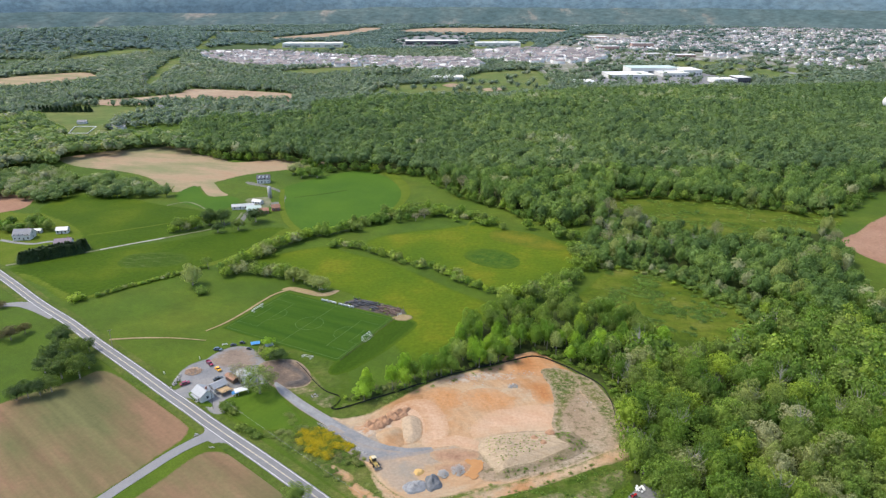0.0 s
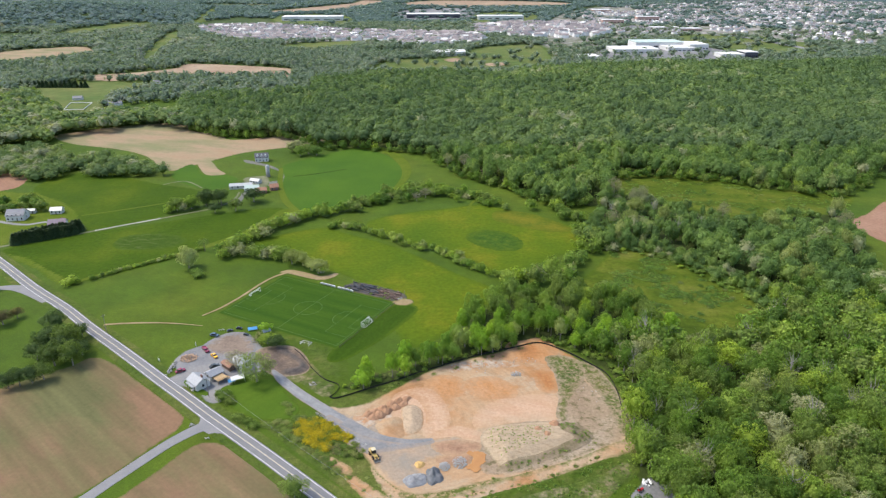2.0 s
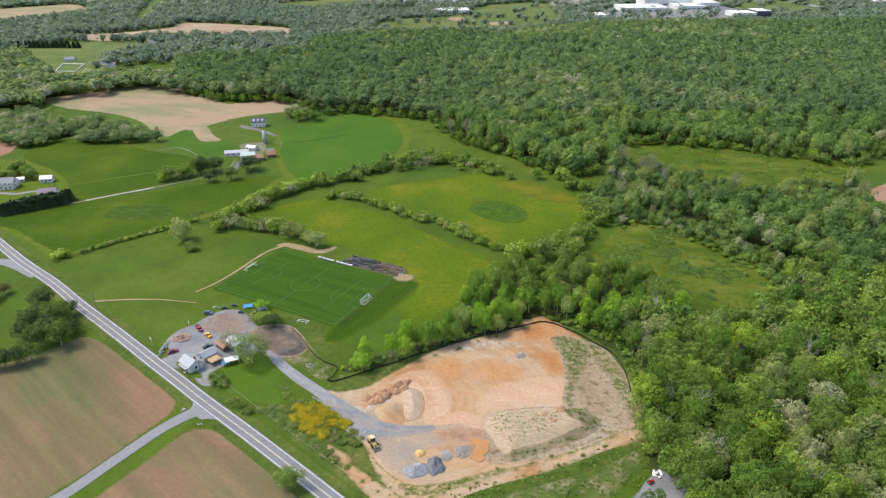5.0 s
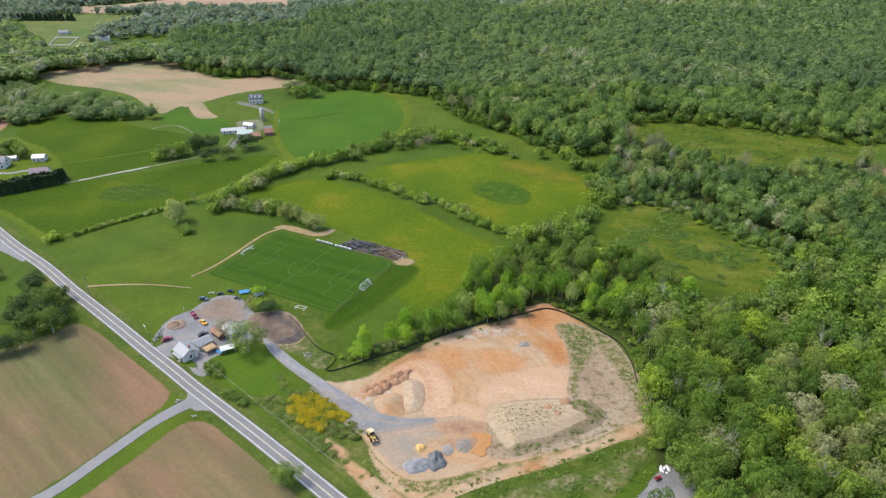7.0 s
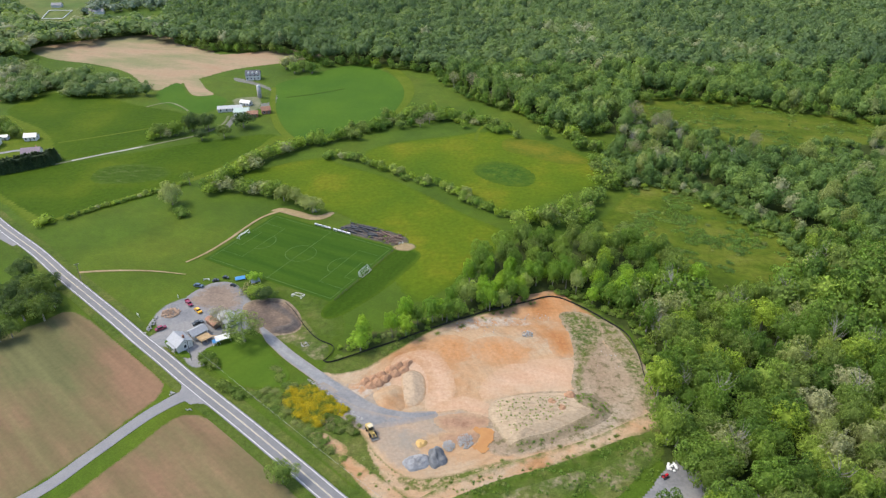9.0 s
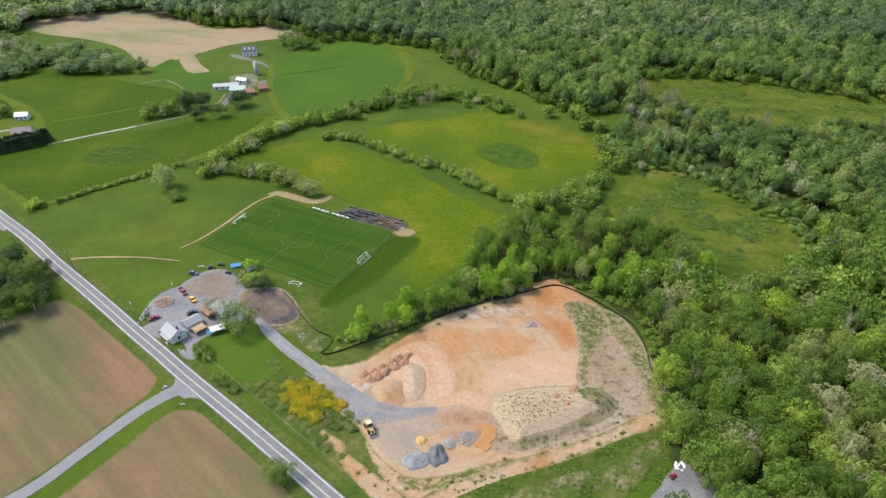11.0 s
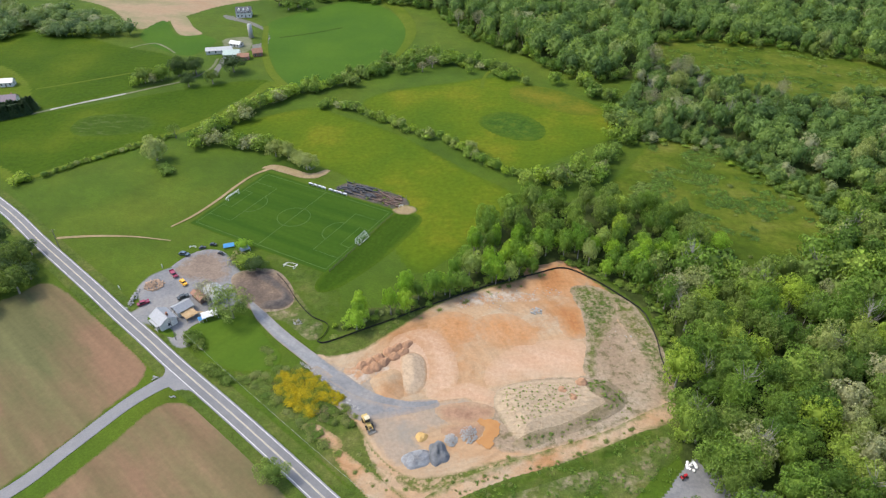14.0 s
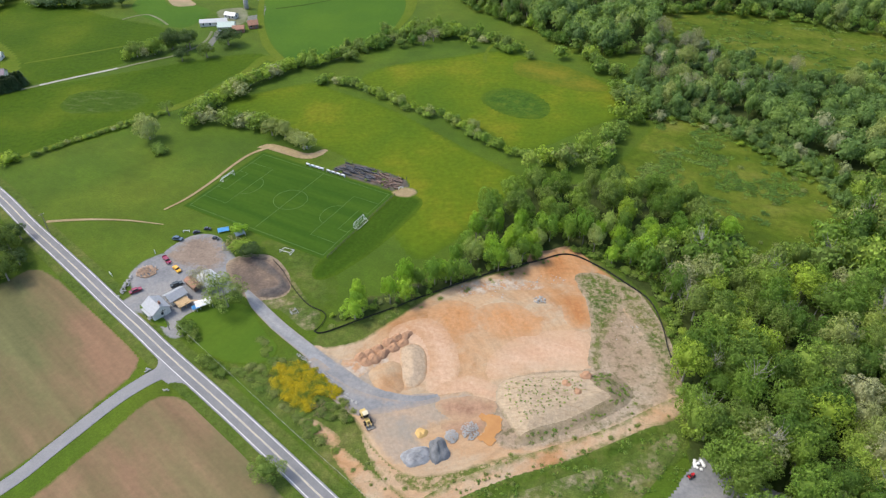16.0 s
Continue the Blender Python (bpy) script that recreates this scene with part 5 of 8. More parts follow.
loader(x, y, -62)

# ---- football pitch ----
PITCH = pose(-73.3, 327.2, 0.0, 0, 0, -27.6)
PITCH_LENGTH, PITCH_WIDTH = 77.0, 53.4


def on_pitch(x, y):
    v = PITCH @ Vector((x, y, 0))
    return (v.x, v.y)


field("pitch", [on_pitch(sx * PITCH_LENGTH / 2, sy * PITCH_WIDTH / 2) for sx, sy in ((-1, -1), (0, -1), (1, -1), (1, 0), (1, 1), (0, 1), (-1, 1), (-1, 0))], m_pitch, 0.12, "mown dark green football pitch", "sports pitch", step=0.8, feather=3.2, steps=1)
m_chalk = plain("faded chalk on grass", (0.058, 0.108, 0.026), 0.9, vary=0.4, scale=0.3)
L, W = PITCH_LENGTH / 2 - 2.0, PITCH_WIDTH / 2 - 2.0


def pitch_line(points, width=0.2):
    ribbon("pitch_line", [on_pitch(*p) for p in points], width, 0.15, m_chalk, "faded white chalk line on the pitch", 0.02, category="pitch marking", steps=1)


for pts in ([(-L, -W), (L, -W)], [(-L, W), (L, W)], [(-L, -W), (-L, W)], [(L, -W), (L, W)], [(0, -W), (0, W)]):
    pitch_line(pts)
for s in (-1, 1):
    pitch_line([(s * L, -16), (s * (L - 13), -16), (s * (L - 13), 16), (s * L, 16)])
    pitch_line([(s * L, -7.5), (s * (L - 5), -7.5), (s * (L - 5), 7.5), (s * L, 7.5)])
    pitch_line([(s * (L - 13 - 5.2 * math.cos(a)), 7 * math.sin(a)) for a in np.linspace(-1.57, 1.57, 13)])
pitch_line([(7.6 * math.cos(a), 7.6 * math.sin(a)) for a in np.linspace(0, 6.2832, 33)])

m_white = plain("white painted metal", (0.616, 0.616, 0.600), 0.4)
m_net, nt, b = material("white goal net", 0.8, 0.1)
paint(nt, b, ramp(nt, noise_of(nt, 2.0, 2), (0.3, (0.62, 0.64, 0.62)), (0.7, (0.75, 0.76, 0.74))))


def tube(bm, a, b_, r=0.06):
    a, b_ = Vector(a), Vector(b_)
    g = bmesh.ops.create_cone(bm, cap_ends=True, segments=8, radius1=r, radius2=r, depth=(b_ - a).length)
    bmesh.ops.transform(bm, matrix=Matrix.Translation((a + b_) / 2) @ (b_ - a).to_track_quat("Z", "Y").to_matrix().to_4x4(), verts=g["verts"])


def goal(m, wide, high, deep, label, net=True, name="football_goal"):
    ob = thing(name, m, label, "goal")
    h = wide / 2
    for a, b_, n in (((-h, 0, 0), (-h, 0, high), "post"), ((h, 0, 0), (h, 0, high), "post"), ((-h, 0, high), (h, 0, high), "crossbar"), ((-h, deep, 0), (h, deep, 0), "ground_bar"), ((-h, 0, 0), (-h, deep, 0), "side_bar"), ((h, 0, 0), (h, deep, 0), "side_bar"), ((-h, 0, high), (-h, deep, 0), "stay"), ((h, 0, high), (h, deep, 0), "stay")):
        bm = bmesh.new()
        tube(bm, a, b_, 0.08)
        part(n, bm, m_white, ob)
    if net:
        bm = bmesh.new()
        for k in range(17):
            xx = -h + wide * k / 16
            tube(bm, (xx, 0.02, high), (xx, deep, 0.03), 0.014)
        for k in range(9):
            s = k / 8
            tube(bm, (-h, deep * s, high * (1 - s)), (h, deep * s, high * (1 - s)), 0.014)
        for sx in (-h, h):
            for k in range(5):
                s = k / 5
                tube(bm, (sx, deep * s, 0.02), (sx, deep * s, high * (1 - s)), 0.014)
        part("net", bm, m_net, ob, "white goal net")
    return ob


goal(PITCH @ pose(-L, 0, 0.15, 0, 0, 90), 7.3, 2.4, 2.2, "white football goal with a net at the pitch end")
goal(PITCH @ pose(L + 0.5, 0, 0.15, 0, 0, -90), 7.3, 2.4, 2.2, "white football goal with a net at the pitch end")
goal(pose(-67.9, 289.0, 0.1, 0, 0, -20), 4.6, 1.3, 3.4, "small white practice goal frame beside the pitch", False)
bank = smooth_outline([on_pitch(x_, y_) for x_, y_ in ((38.5, -28), (39, -5), (39, 20), (43, 28), (52, 26), (53, 8), (51, -14), (46, -34), (41, -36))], 4)
# laid flat, the slope's shade is in the green
field("pitch_bank", bank[::2], m_bankshade, 0.16, "lush grass bank below the pitch, slope shade in its colour", "ground", step=1.0, feather=9)

# post and rail fence at the pitch end
m_rail = plain("grey weathered timber", (0.158, 0.146, 0.130), 0.9, vary=0.25)


def rail_fence(name, a, b_, n, high, label, mat=None, rails=2):
    ob = thing(name, Matrix(), label, "fence")
    a, b_ = Vector((*a, 0)), Vector((*b_, 0))
    for k in range(n + 1):
        bm = bmesh.new()
        c = a.lerp(b_, k / n)
        box(bm, 0.14, 0.14, high, Matrix.Translation(c))
        part("post", bm, mat or m_rail, ob)
    for r in range(rails):
        bm = bmesh.new()
        h = high * (0.92 - 0.45 * r)
        tube(bm, a + Vector((0, 0, h)), b_ + Vector((0, 0, h)), 0.06)
        part("rail", bm, mat or m_rail, ob)
    return ob


rail_fence("pitch_fence", on_pitch(39.2, -25.5), on_pitch(39.2, 25.5), 17, 1.5, "dark post and rail fence behind the goal", mat=plain("dark weathered timber", (0.045, 0.045, 0.040), 0.9, vary=0.3), rails=3)

# substitutes' benches with white shelters
def shelter(m):
    ob = thing("team_shelter", m, "small white team bench shelter beside the pitch", "shelter", "team shelters")
    for sz, p, n in (((2.5, 0.07, 1.5), pose(0, 0.6, 0), "back"), ((2.5, 1.3, 0.07), pose(0, 0, 1.5, -6), "roof"), ((0.07, 1.2, 1.5), pose(-1.25, 0, 0), "side"), ((0.07, 1.2, 1.5), pose(1.25, 0, 0), "side"), ((2.4, 0.4, 0.08), pose(0, 0.3, 0.42), "bench")):
        bm = bmesh.new()
        box(bm, *sz, p)
        part(n, bm, m_white, ob)
    ob.scale = (0.74, 0.74, 0.74)
    return ob


first = shelter(PITCH @ pose(-2.8, 26.9, 0.1))
for k in (-11.0, -8.2, -5.4, 1.2, 4.0, 6.8, 9.6):
    copy_thing(first, PITCH @ pose(k, 26.9, 0.1))

# yard of stacked dark materials behind the pitch
field("storage_yard", [on_pitch(x_, y_) for x_, y_ in ((3, 28.5), (5, 38), (20, 40), (38, 38), (41, 29), (25, 28))], m_mud, 0.14, "dark worn yard behind the pitch", "ground", step=0.8, feather=4)
m_dark = plain("dark grey sheeting", (0.043, 0.046, 0.054), 0.7, vary=0.3)
m_rust = plain("dull brown timber", (0.134, 0.091, 0.071), 0.9, vary=0.3)
BOARDS = []
for m_ in (m_rust, m_dark):
    bm = bmesh.new()
    bevelled(bm, box(bm, 1, 1, 0.22), 0.03)
    me = bpy.data.meshes.new("board")
    bm.to_mesh(me)
    bm.free()
    me.materials.append(m_)
    BOARDS.append(me)
for k in range(104):
    u, v_ = prng.uniform(4, 37.5), prng.uniform(29.0, 38.0)
    ob = thing("board_stack", PITCH @ pose(u, v_, 0.15, 0, 0, prng.gauss(0, 9)), "low stack of dark boards" if u < 24 else "low stack of brown boards", "boards", "stored boards")
    ln, wd = prng.uniform(1.5, 5.5), prng.uniform(0.25, 0.7)
    for j in range(prng.randint(1, 4)):
        p = new("board", BOARDS[u < 24])
        p.parent = ob
        p.matrix_basis = pose(0, 0, 0.24 * j, 0, 0, prng.uniform(-6, 6)) @ Matrix.Diagonal((ln * prng.uniform(0.7, 1), wd, 1, 1))
for k in range(9):
    bm = bmesh.new()
    box(bm, 0.12, 0.12, prng.uniform(1.6, 2.6))
    p = part("stake", bm, m_rail)
    p.matrix_world = PITCH @ pose(3 + 4.3 * k, prng.uniform(37.2, 38.6), 0.1, prng.uniform(-4, 4), prng.uniform(-4, 4))
    tagged(p, "grey weathered stake at the edge of the yard", "post", "yard stakes")
goal(PITCH @ pose(39, 31, 0.15, 0, 0, 60), 2.4, 1.2, 1.0, "small white goal frame stored beside the yard", False)
field("worn_corner", [on_pitch(x_, y_) for x_, y_ in ((37, 27), (40, 33), (46, 33), (46, 28), (41, 25.5))], m_path, 0.2, "bare worn soil at the pitch corner", "ground", step=0.8, feather=5)
field("worn_edge", [(-99.1, 372.4), (-93.5, 376.4), (-83.5, 372.7), (-72.6, 367.5), (-65.7, 371.5), (-63.2, 369.9), (-67.7, 363.3), (-75.9, 362.6), (-85.1, 366.7), (-94.6, 371.4)], m_path, 0.19, "bare sandy soil along the pitch", "ground", step=0.8, feather=1.5)
ribbon("pitch_track", [(-127.3, 318.2), (-120.2, 327.1), (-112.8, 341.1), (-107.2, 354.6), (-101.6, 365.2), (-94.7, 371.9)], (1.0, 1.4, 1.6, 1.6, 1.6, 2.2), 0.16, m_path, "bare sandy track along the pitch", 0.1, category="track")
ribbon("field_track", [(-174.7, 308.4), (-163.6, 309.9), (-151.6, 310.5), (-139.2, 310.0), (-123.6, 307.5)], (1.8, 1.6, 1.3, 1.0, 0.5), 0.16, m_path, "sandy track from the road", 0.1, category="track")

# ---- homestead ----
road_c = np.array(ROAD)
ROAD_TURN = math.degrees(math.atan2(*(road_c[6] - road_c[5])[::-1]))
field("gravel_yard", [(-123.6, 256.6), (-120.3, 264.3), (-125.6, 273.8), (-122.3, 284.1), (-111.1, 291.6), (-107.1, 297.3), (-96.6, 297.5), (-87.8, 286.7), (-79.3, 279.9), (-77.6, 268.3), (-85.3, 265.0), (-93.6, 257.2), (-93.6, 244.3), (-98.8, 242.0), (-109.6, 252.4)], m_gravel, 0.12, "grey gravel yard round the house", "ground", step=0.8, feather=4)
field("earth_yard", [(-114.7, 285.7), (-107.9, 297.6), (-98.7, 296.7), (-92.1, 284.1), (-95.0, 279.2), (-104.6, 280.7)], m_worn, 0.2, "brown worn earth in the yard", "ground", step=0.8, feather=15)
field("mulch_yard", [(-88.8, 282.1), (-82.1, 286.8), (-72.8, 285.9), (-65.3, 276.8), (-62.5, 268.6), (-64.8, 263.9), (-74.1, 262.8), (-82.3, 269.8)], m_mulch, 0.25, "dark earth and mulch beside the yard", "ground", step=0.8, feather=7)
mound("mulch_bank", [(-80.8, 286.1), (-75.1, 283.8), (-70.0, 279.0), (-63.0, 270.9), (-63.0, 266.7), (-67.0, 263.5), (-73.3, 264.0), (-72.6, 267.2), (-68.1, 268.5), (-66.7, 271.1), (-68.5, 274.4), (-73.4, 278.3), (-78.8, 282.3)], 1.0, m_darkmulch, "low dark bank of tipped earth and mulch", step=0.7, slope=2.5, z=0.25)
field("rough_corner", [(-72.7, 285.2), (-66.7, 278.4), (-53.4, 259.5), (-49.2, 253.7), (-51.3, 248.0), (-62.4, 257.9), (-71.1, 259.2), (-63.6, 268.6)], m_tanpatch, 0.16, "worn tan grass beside the yard", "ground", step=0.8, feather=9)
field("house_lawn", [(-98.0, 248.4), (-93.1, 255.7), (-77.3, 259.0), (-65.7, 244.9), (-60.3, 238.3), (-62.8, 231.8), (-76.1, 231.6), (-90.3, 240.3)], m_lawn, 0.14, "mown green lawn beside the house", "ground", step=0.7, feather=3)

field("rough_grass", [(-77.6, 296.8), (-65.3, 294.0), (-49.1, 279.5), (-44.9, 265.9), (-47.5, 258.2), (-53.6, 261.1), (-62.4, 273.5), (-70.3, 284.6)], m_verge, 0.08, "dry rough grass between pitch and yard", "ground", step=1.2, feather=14)
m_siding = plain("white wooden siding", (0.553, 0.545, 0.521), 0.6)
m_roof_white = plain("pale grey metal roof", (0.335, 0.348, 0.352), 0.45, 0.1, vary=0.1)
m_roof_house = plain("pale blue grey metal roof", (0.250, 0.262, 0.282), 0.5, 0.05, vary=0.12)
m_roof_grey = plain("grey shingles", (0.213, 0.213, 0.221), 0.85, vary=0.2)
m_roof_dark = plain("dark grey shingles", (0.095, 0.099, 0.111), 0.85, vary=0.2)
m_roof_rust = plain("rusted metal roof", (0.235, 0.118, 0.074), 0.7, vary=0.3)
m_roof_green = plain("green metal roof", (0.33, 0.41, 0.37), 0.5)
m_roof_mauve = plain("mauve grey shingles", (0.221, 0.174, 0.198), 0.85, vary=0.15)
m_brick = plain("brick and chimney", (0.237, 0.118, 0.087), 0.9, vary=0.2)
m_tanwood = plain("tan deck timber", (0.363, 0.253, 0.134), 0.8, vary=0.2)
m_trim = plain("white trim", (0.616, 0.616, 0.608), 0.5)
m_concrete = plain("pale concrete", (0.356, 0.348, 0.332), 0.9)


def gable_roof(bm, w, d, h, eave=0.4, thick=0.22):
    """Two pitched slabs over a plan w by d, ridge along x, rising h."""
    x, y = w / 2 + eave, d / 2 + eave
    drop = h * eave / (d / 2)
    for s in (-1, 1):
        p = [(-x, 0, h), (x, 0, h), (x, s * y, -drop), (-x, s * y, -drop)]
        vs = [bm.verts.new(q) for q in p] + [bm.verts.new((q[0], q[1], q[2] + thick)) for q in p]
        for f in ((0, 1, 2, 3), (7, 6, 5, 4), (0, 4, 5, 1), (1, 5, 6, 2), (2, 6, 7, 3), (3, 7, 4, 0)):
            bm.faces.new([vs[k] for k in f])
    bmesh.ops.recalc_face_normals(bm, faces=bm.faces)


def walls(bm, w, d, h, rise_):
    """A gabled block, ridge along x."""
    x, y = w / 2, d / 2
    p = [(-x, -y, 0), (x, -y, 0), (x, y, 0), (-x, y, 0), (-x, -y, h), (x, -y, h), (x, y, h), (-x, y, h), (-x, 0, h + rise_), (x, 0, h + rise_)]
    vs = [bm.verts.new(q) for q in p]
    for f in ((3, 2, 1, 0), (0, 1, 5, 4), (2, 3, 7, 6), (1, 2, 6, 9, 5), (3, 0, 4, 8, 7), (4, 5, 9, 8), (6, 7, 8, 9)):
        bm.faces.new([vs[k] for k in f])


def window_part(parent, m, w=1.0, h=1.4, name="window"):
    bm = bmesh.new()
    for sz, p in (((w + 0.24, 0.1, 0.12), (0, 0, h)), ((w + 0.24, 0.14, 0.12), (0, 0, -0.12)), ((0.12, 0.1, h), (-w / 2 - 0.06, 0, 0)), ((0.12, 0.1, h), (w / 2 + 0.06, 0, 0))):
        box(bm, *sz, m @ Matrix.Translation(p))
    fr = part(name, bm, m_trim, parent)
    bm = bmesh.new()
    box(bm, w, 0.05, h, m)
    part("pane", bm, m_glass, fr)


def building(name, m, w, d, h, rise_, wall_mat, roof_mat, label, category="house", storeys=1, chimney=True, door=True, every=2.6, windows=True, eave=0.4, group=""):
    ob = thing(name, m, label, category, group)
    bm = bmesh.new()
    walls(bm, w, d, h, rise_)
    part("wall", bm, wall_mat, ob)
    bm = bmesh.new()
    gable_roof(bm, w, d, rise_, eave)
    r = part("roof", bm, roof_mat, ob)
    r.location = (0, 0, h + 0.02)
    if chimney:
        bm = bmesh.new()
        box(bm, 0.7, 0.7, 1.8 + rise_ * 0.6, pose(w * 0.28, d * 0.12, 0))
        c = part("chimney", bm, m_brick, r)
    if windows:
        n = max(1, int(w / every))
        for s in range(storeys):
            for side in (-1, 1):
                for k in range(n):
                    if door and side == -1 and s == 0 and k == n // 2:
                        bm = bmesh.new()
                        box(bm, 1.0, 0.12, 2.05, pose(-w / 2 + w * (k + 0.5) / n, side * (d / 2 + 0.02), 0.1))
                        part("door", bm, m_rail, ob)
                        continue
                    window_part(ob, pose(-w / 2 + w * (k + 0.5) / n, side * (d / 2 + 0.02), 0.95 + 2.7 * s))
            for side in (-1, 1):
                window_part(ob, pose(side * (w / 2 + 0.02), 0, 0.95 + 2.7 * s, 0, 0, 90))
    return ob


T = ROAD_TURN
building("farmhouse", pose(-107.4, 254.8, 0.1, 0, 0, T), 7.6, 6.4, 3.0, 1.9, m_siding, m_roof_house, "white house with a pale metal roof beside the road", storeys=1)
building("house_wing", pose(-102.7, 261.5, 0.1, 0, 0, T + 90), 6.4, 5.0, 2.5, 1.3, m_siding, m_roof_house, "white house wing with a pale grey roof", chimney=False)
bm = bmesh.new()
box(bm, 1.6, 0.1, 0.7, pose(0, 0, 0.9))
for sx in (-0.7, 0.7):
    box(bm, 0.1, 0.1, 1.6, pose(sx, 0, 0))
sign = part("road_sign", bm, m_white)
sign.matrix_world = pose(-132.6, 274.3, 0, 0, 0, T)
tagged(sign, "small white board sign beside the road", "sign")
goal(pose(-112.2, 302.2, 0.1, 0, 0, 10), 2.4, 1.1, 1.2, "tiny white goal frame on the grass", False)
bm = bmesh.new()
tube(bm, (0, 0, 0), (0, 0, 1.9), 0.16)
sign = part("marker_post", bm, m_white)
sign.matrix_world = pose(-120.3, 288.1, 0)
tagged(sign, "short white post standing on grass", "post")
building("farm_shed", pose(-92.9, 270.6, 0.1, 0, 0, T), 7.4, 6.2, 2.6, 1.1, m_siding, m_roof_white, "white shed with a pale metal roof under trees", "shed", chimney=False)
building("lean_to", pose(-98.6, 268.5, 0.1, 0, 0, T), 6.5, 2.6, 2.2, 0.6, m_rust, m_roof_rust, "low shed with a rusty red roof", "shed", chimney=False, windows=False)

field("front_lawn", [(-114.9, 256.7), (-112.9, 259.8), (-107.0, 253.7), (-101.3, 249.2), (-102.1, 246.9), (-108.0, 249.6)], m_lawn, 0.17, "small patch of lawn between house and road", "ground", step=0.6, feather=1.5)
ribbon("front_walk", [(-109.6, 250.7), (-108.1, 252.2), (-106.2, 253.4)], 1.3, 0.22, m_concrete, "pale concrete walk to the house", 0.1, category="path", steps=4)
bm = bmesh.new()
box(bm, 6.0, 1.3, 0.14, pose(0, -3.8, 2.3, 8))
for sx in (-3.3, -1.1, 1.1, 3.3):
    box(bm, 0.14, 0.14, 2.3, pose(sx * 0.86, -4.3, 0.05))
porch = part("porch", bm, m_roof_house, bpy.data.objects["farmhouse"], "white front porch with slim posts")

# tan timber deck with steps
deck_scale = 0.78
deck = thing("timber_deck", pose(-99.1, 258.3, 0.1, 0, 0, T + 90), "raised tan timber deck on posts beside the house", "deck")
for k in range(16):
    bm = bmesh.new()
    box(bm, 6.4, 0.36, 0.08, pose(0, -3.0 + 0.4 * k, 2.4))
    part("plank", bm, m_tanwood, deck)
for sx in (-3, 0, 3):
    for sy in (-2.9, 2.9):
        bm = bmesh.new()
        box(bm, 0.18, 0.18, 3.4, pose(sx, sy, 0))
        part("post", bm, m_tanwood, deck)
for a, b_ in (((-3.1, -3.1), (3.1, -3.1)), ((-3.1, 3.1), (3.1, 3.1)), ((-3.1, -3.1), (-3.1, 3.1))):
    bm = bmesh.new()
    tube(bm, (*a, 3.35), (*b_, 3.35), 0.07)
    tube(bm, (*a, 2.9), (*b_, 2.9), 0.05)
    part("railing", bm, m_tanwood, deck)
for k in range(8):
    bm = bmesh.new()
    box(bm, 0.42, 1.2, 0.1, pose(3.4 + 0.38 * k, -2.2, 2.2 - 0.28 * k))
    part("stair_tread", bm, m_tanwood, deck)

deck.scale = (deck_scale, deck_scale, deck_scale)

# white canopy tent with a blue sheet
m_canvas = plain("white canvas", (0.632, 0.632, 0.632), 0.7)
m_blue = plain("bright blue tarpaulin", (0.079, 0.284, 0.537), 0.55)


def canopy(m, w, d, h, mat, label, name="canopy_tent"):
    ob = thing(name, m, label, "tent")
    for sx in (-1, 1):
        for sy in (-1, 1):
            bm = bmesh.new()
            tube(bm, (sx * w / 2, sy * d / 2, 0), (sx * w / 2, sy * d / 2, h), 0.05)
            part("pole", bm, m_white, ob)
    bm = bmesh.new()
    gable_roof(bm, w, d, 0.9, 0.1, 0.05)
    r = part("cover", bm, mat, ob)
    r.location = (0, 0, h)
    return ob


canopy(pose(-91.3, 257.8, 0.15, 0, 0, T + 70), 5.6, 3.4, 2.1, m_canvas, "white canvas shelter beside the lawn")
canopy(pose(-93.6, 256.0, 0.15, 0, 0, T + 75), 2.6, 2.0, 1.5, m_blue, "blue tarpaulin shelter beside the lawn")
# a lying tarpaulin, built as a canopy lowered until it looks flat
canopy(pose(-96.9, 303.7, 0.15, 4, 0, 20), 4.4, 2.6, 0.7, m_blue, "blue tarpaulin lying near the pitch, built as a low canopy")
canopy(pose(-89.2, 300.7, 0.15, 0, 0, 35), 4.0, 3.0, 1.2, plain("blue grey sheet", (0.158, 0.205, 0.261), 0.6), "grey blue canopy near the pitch")


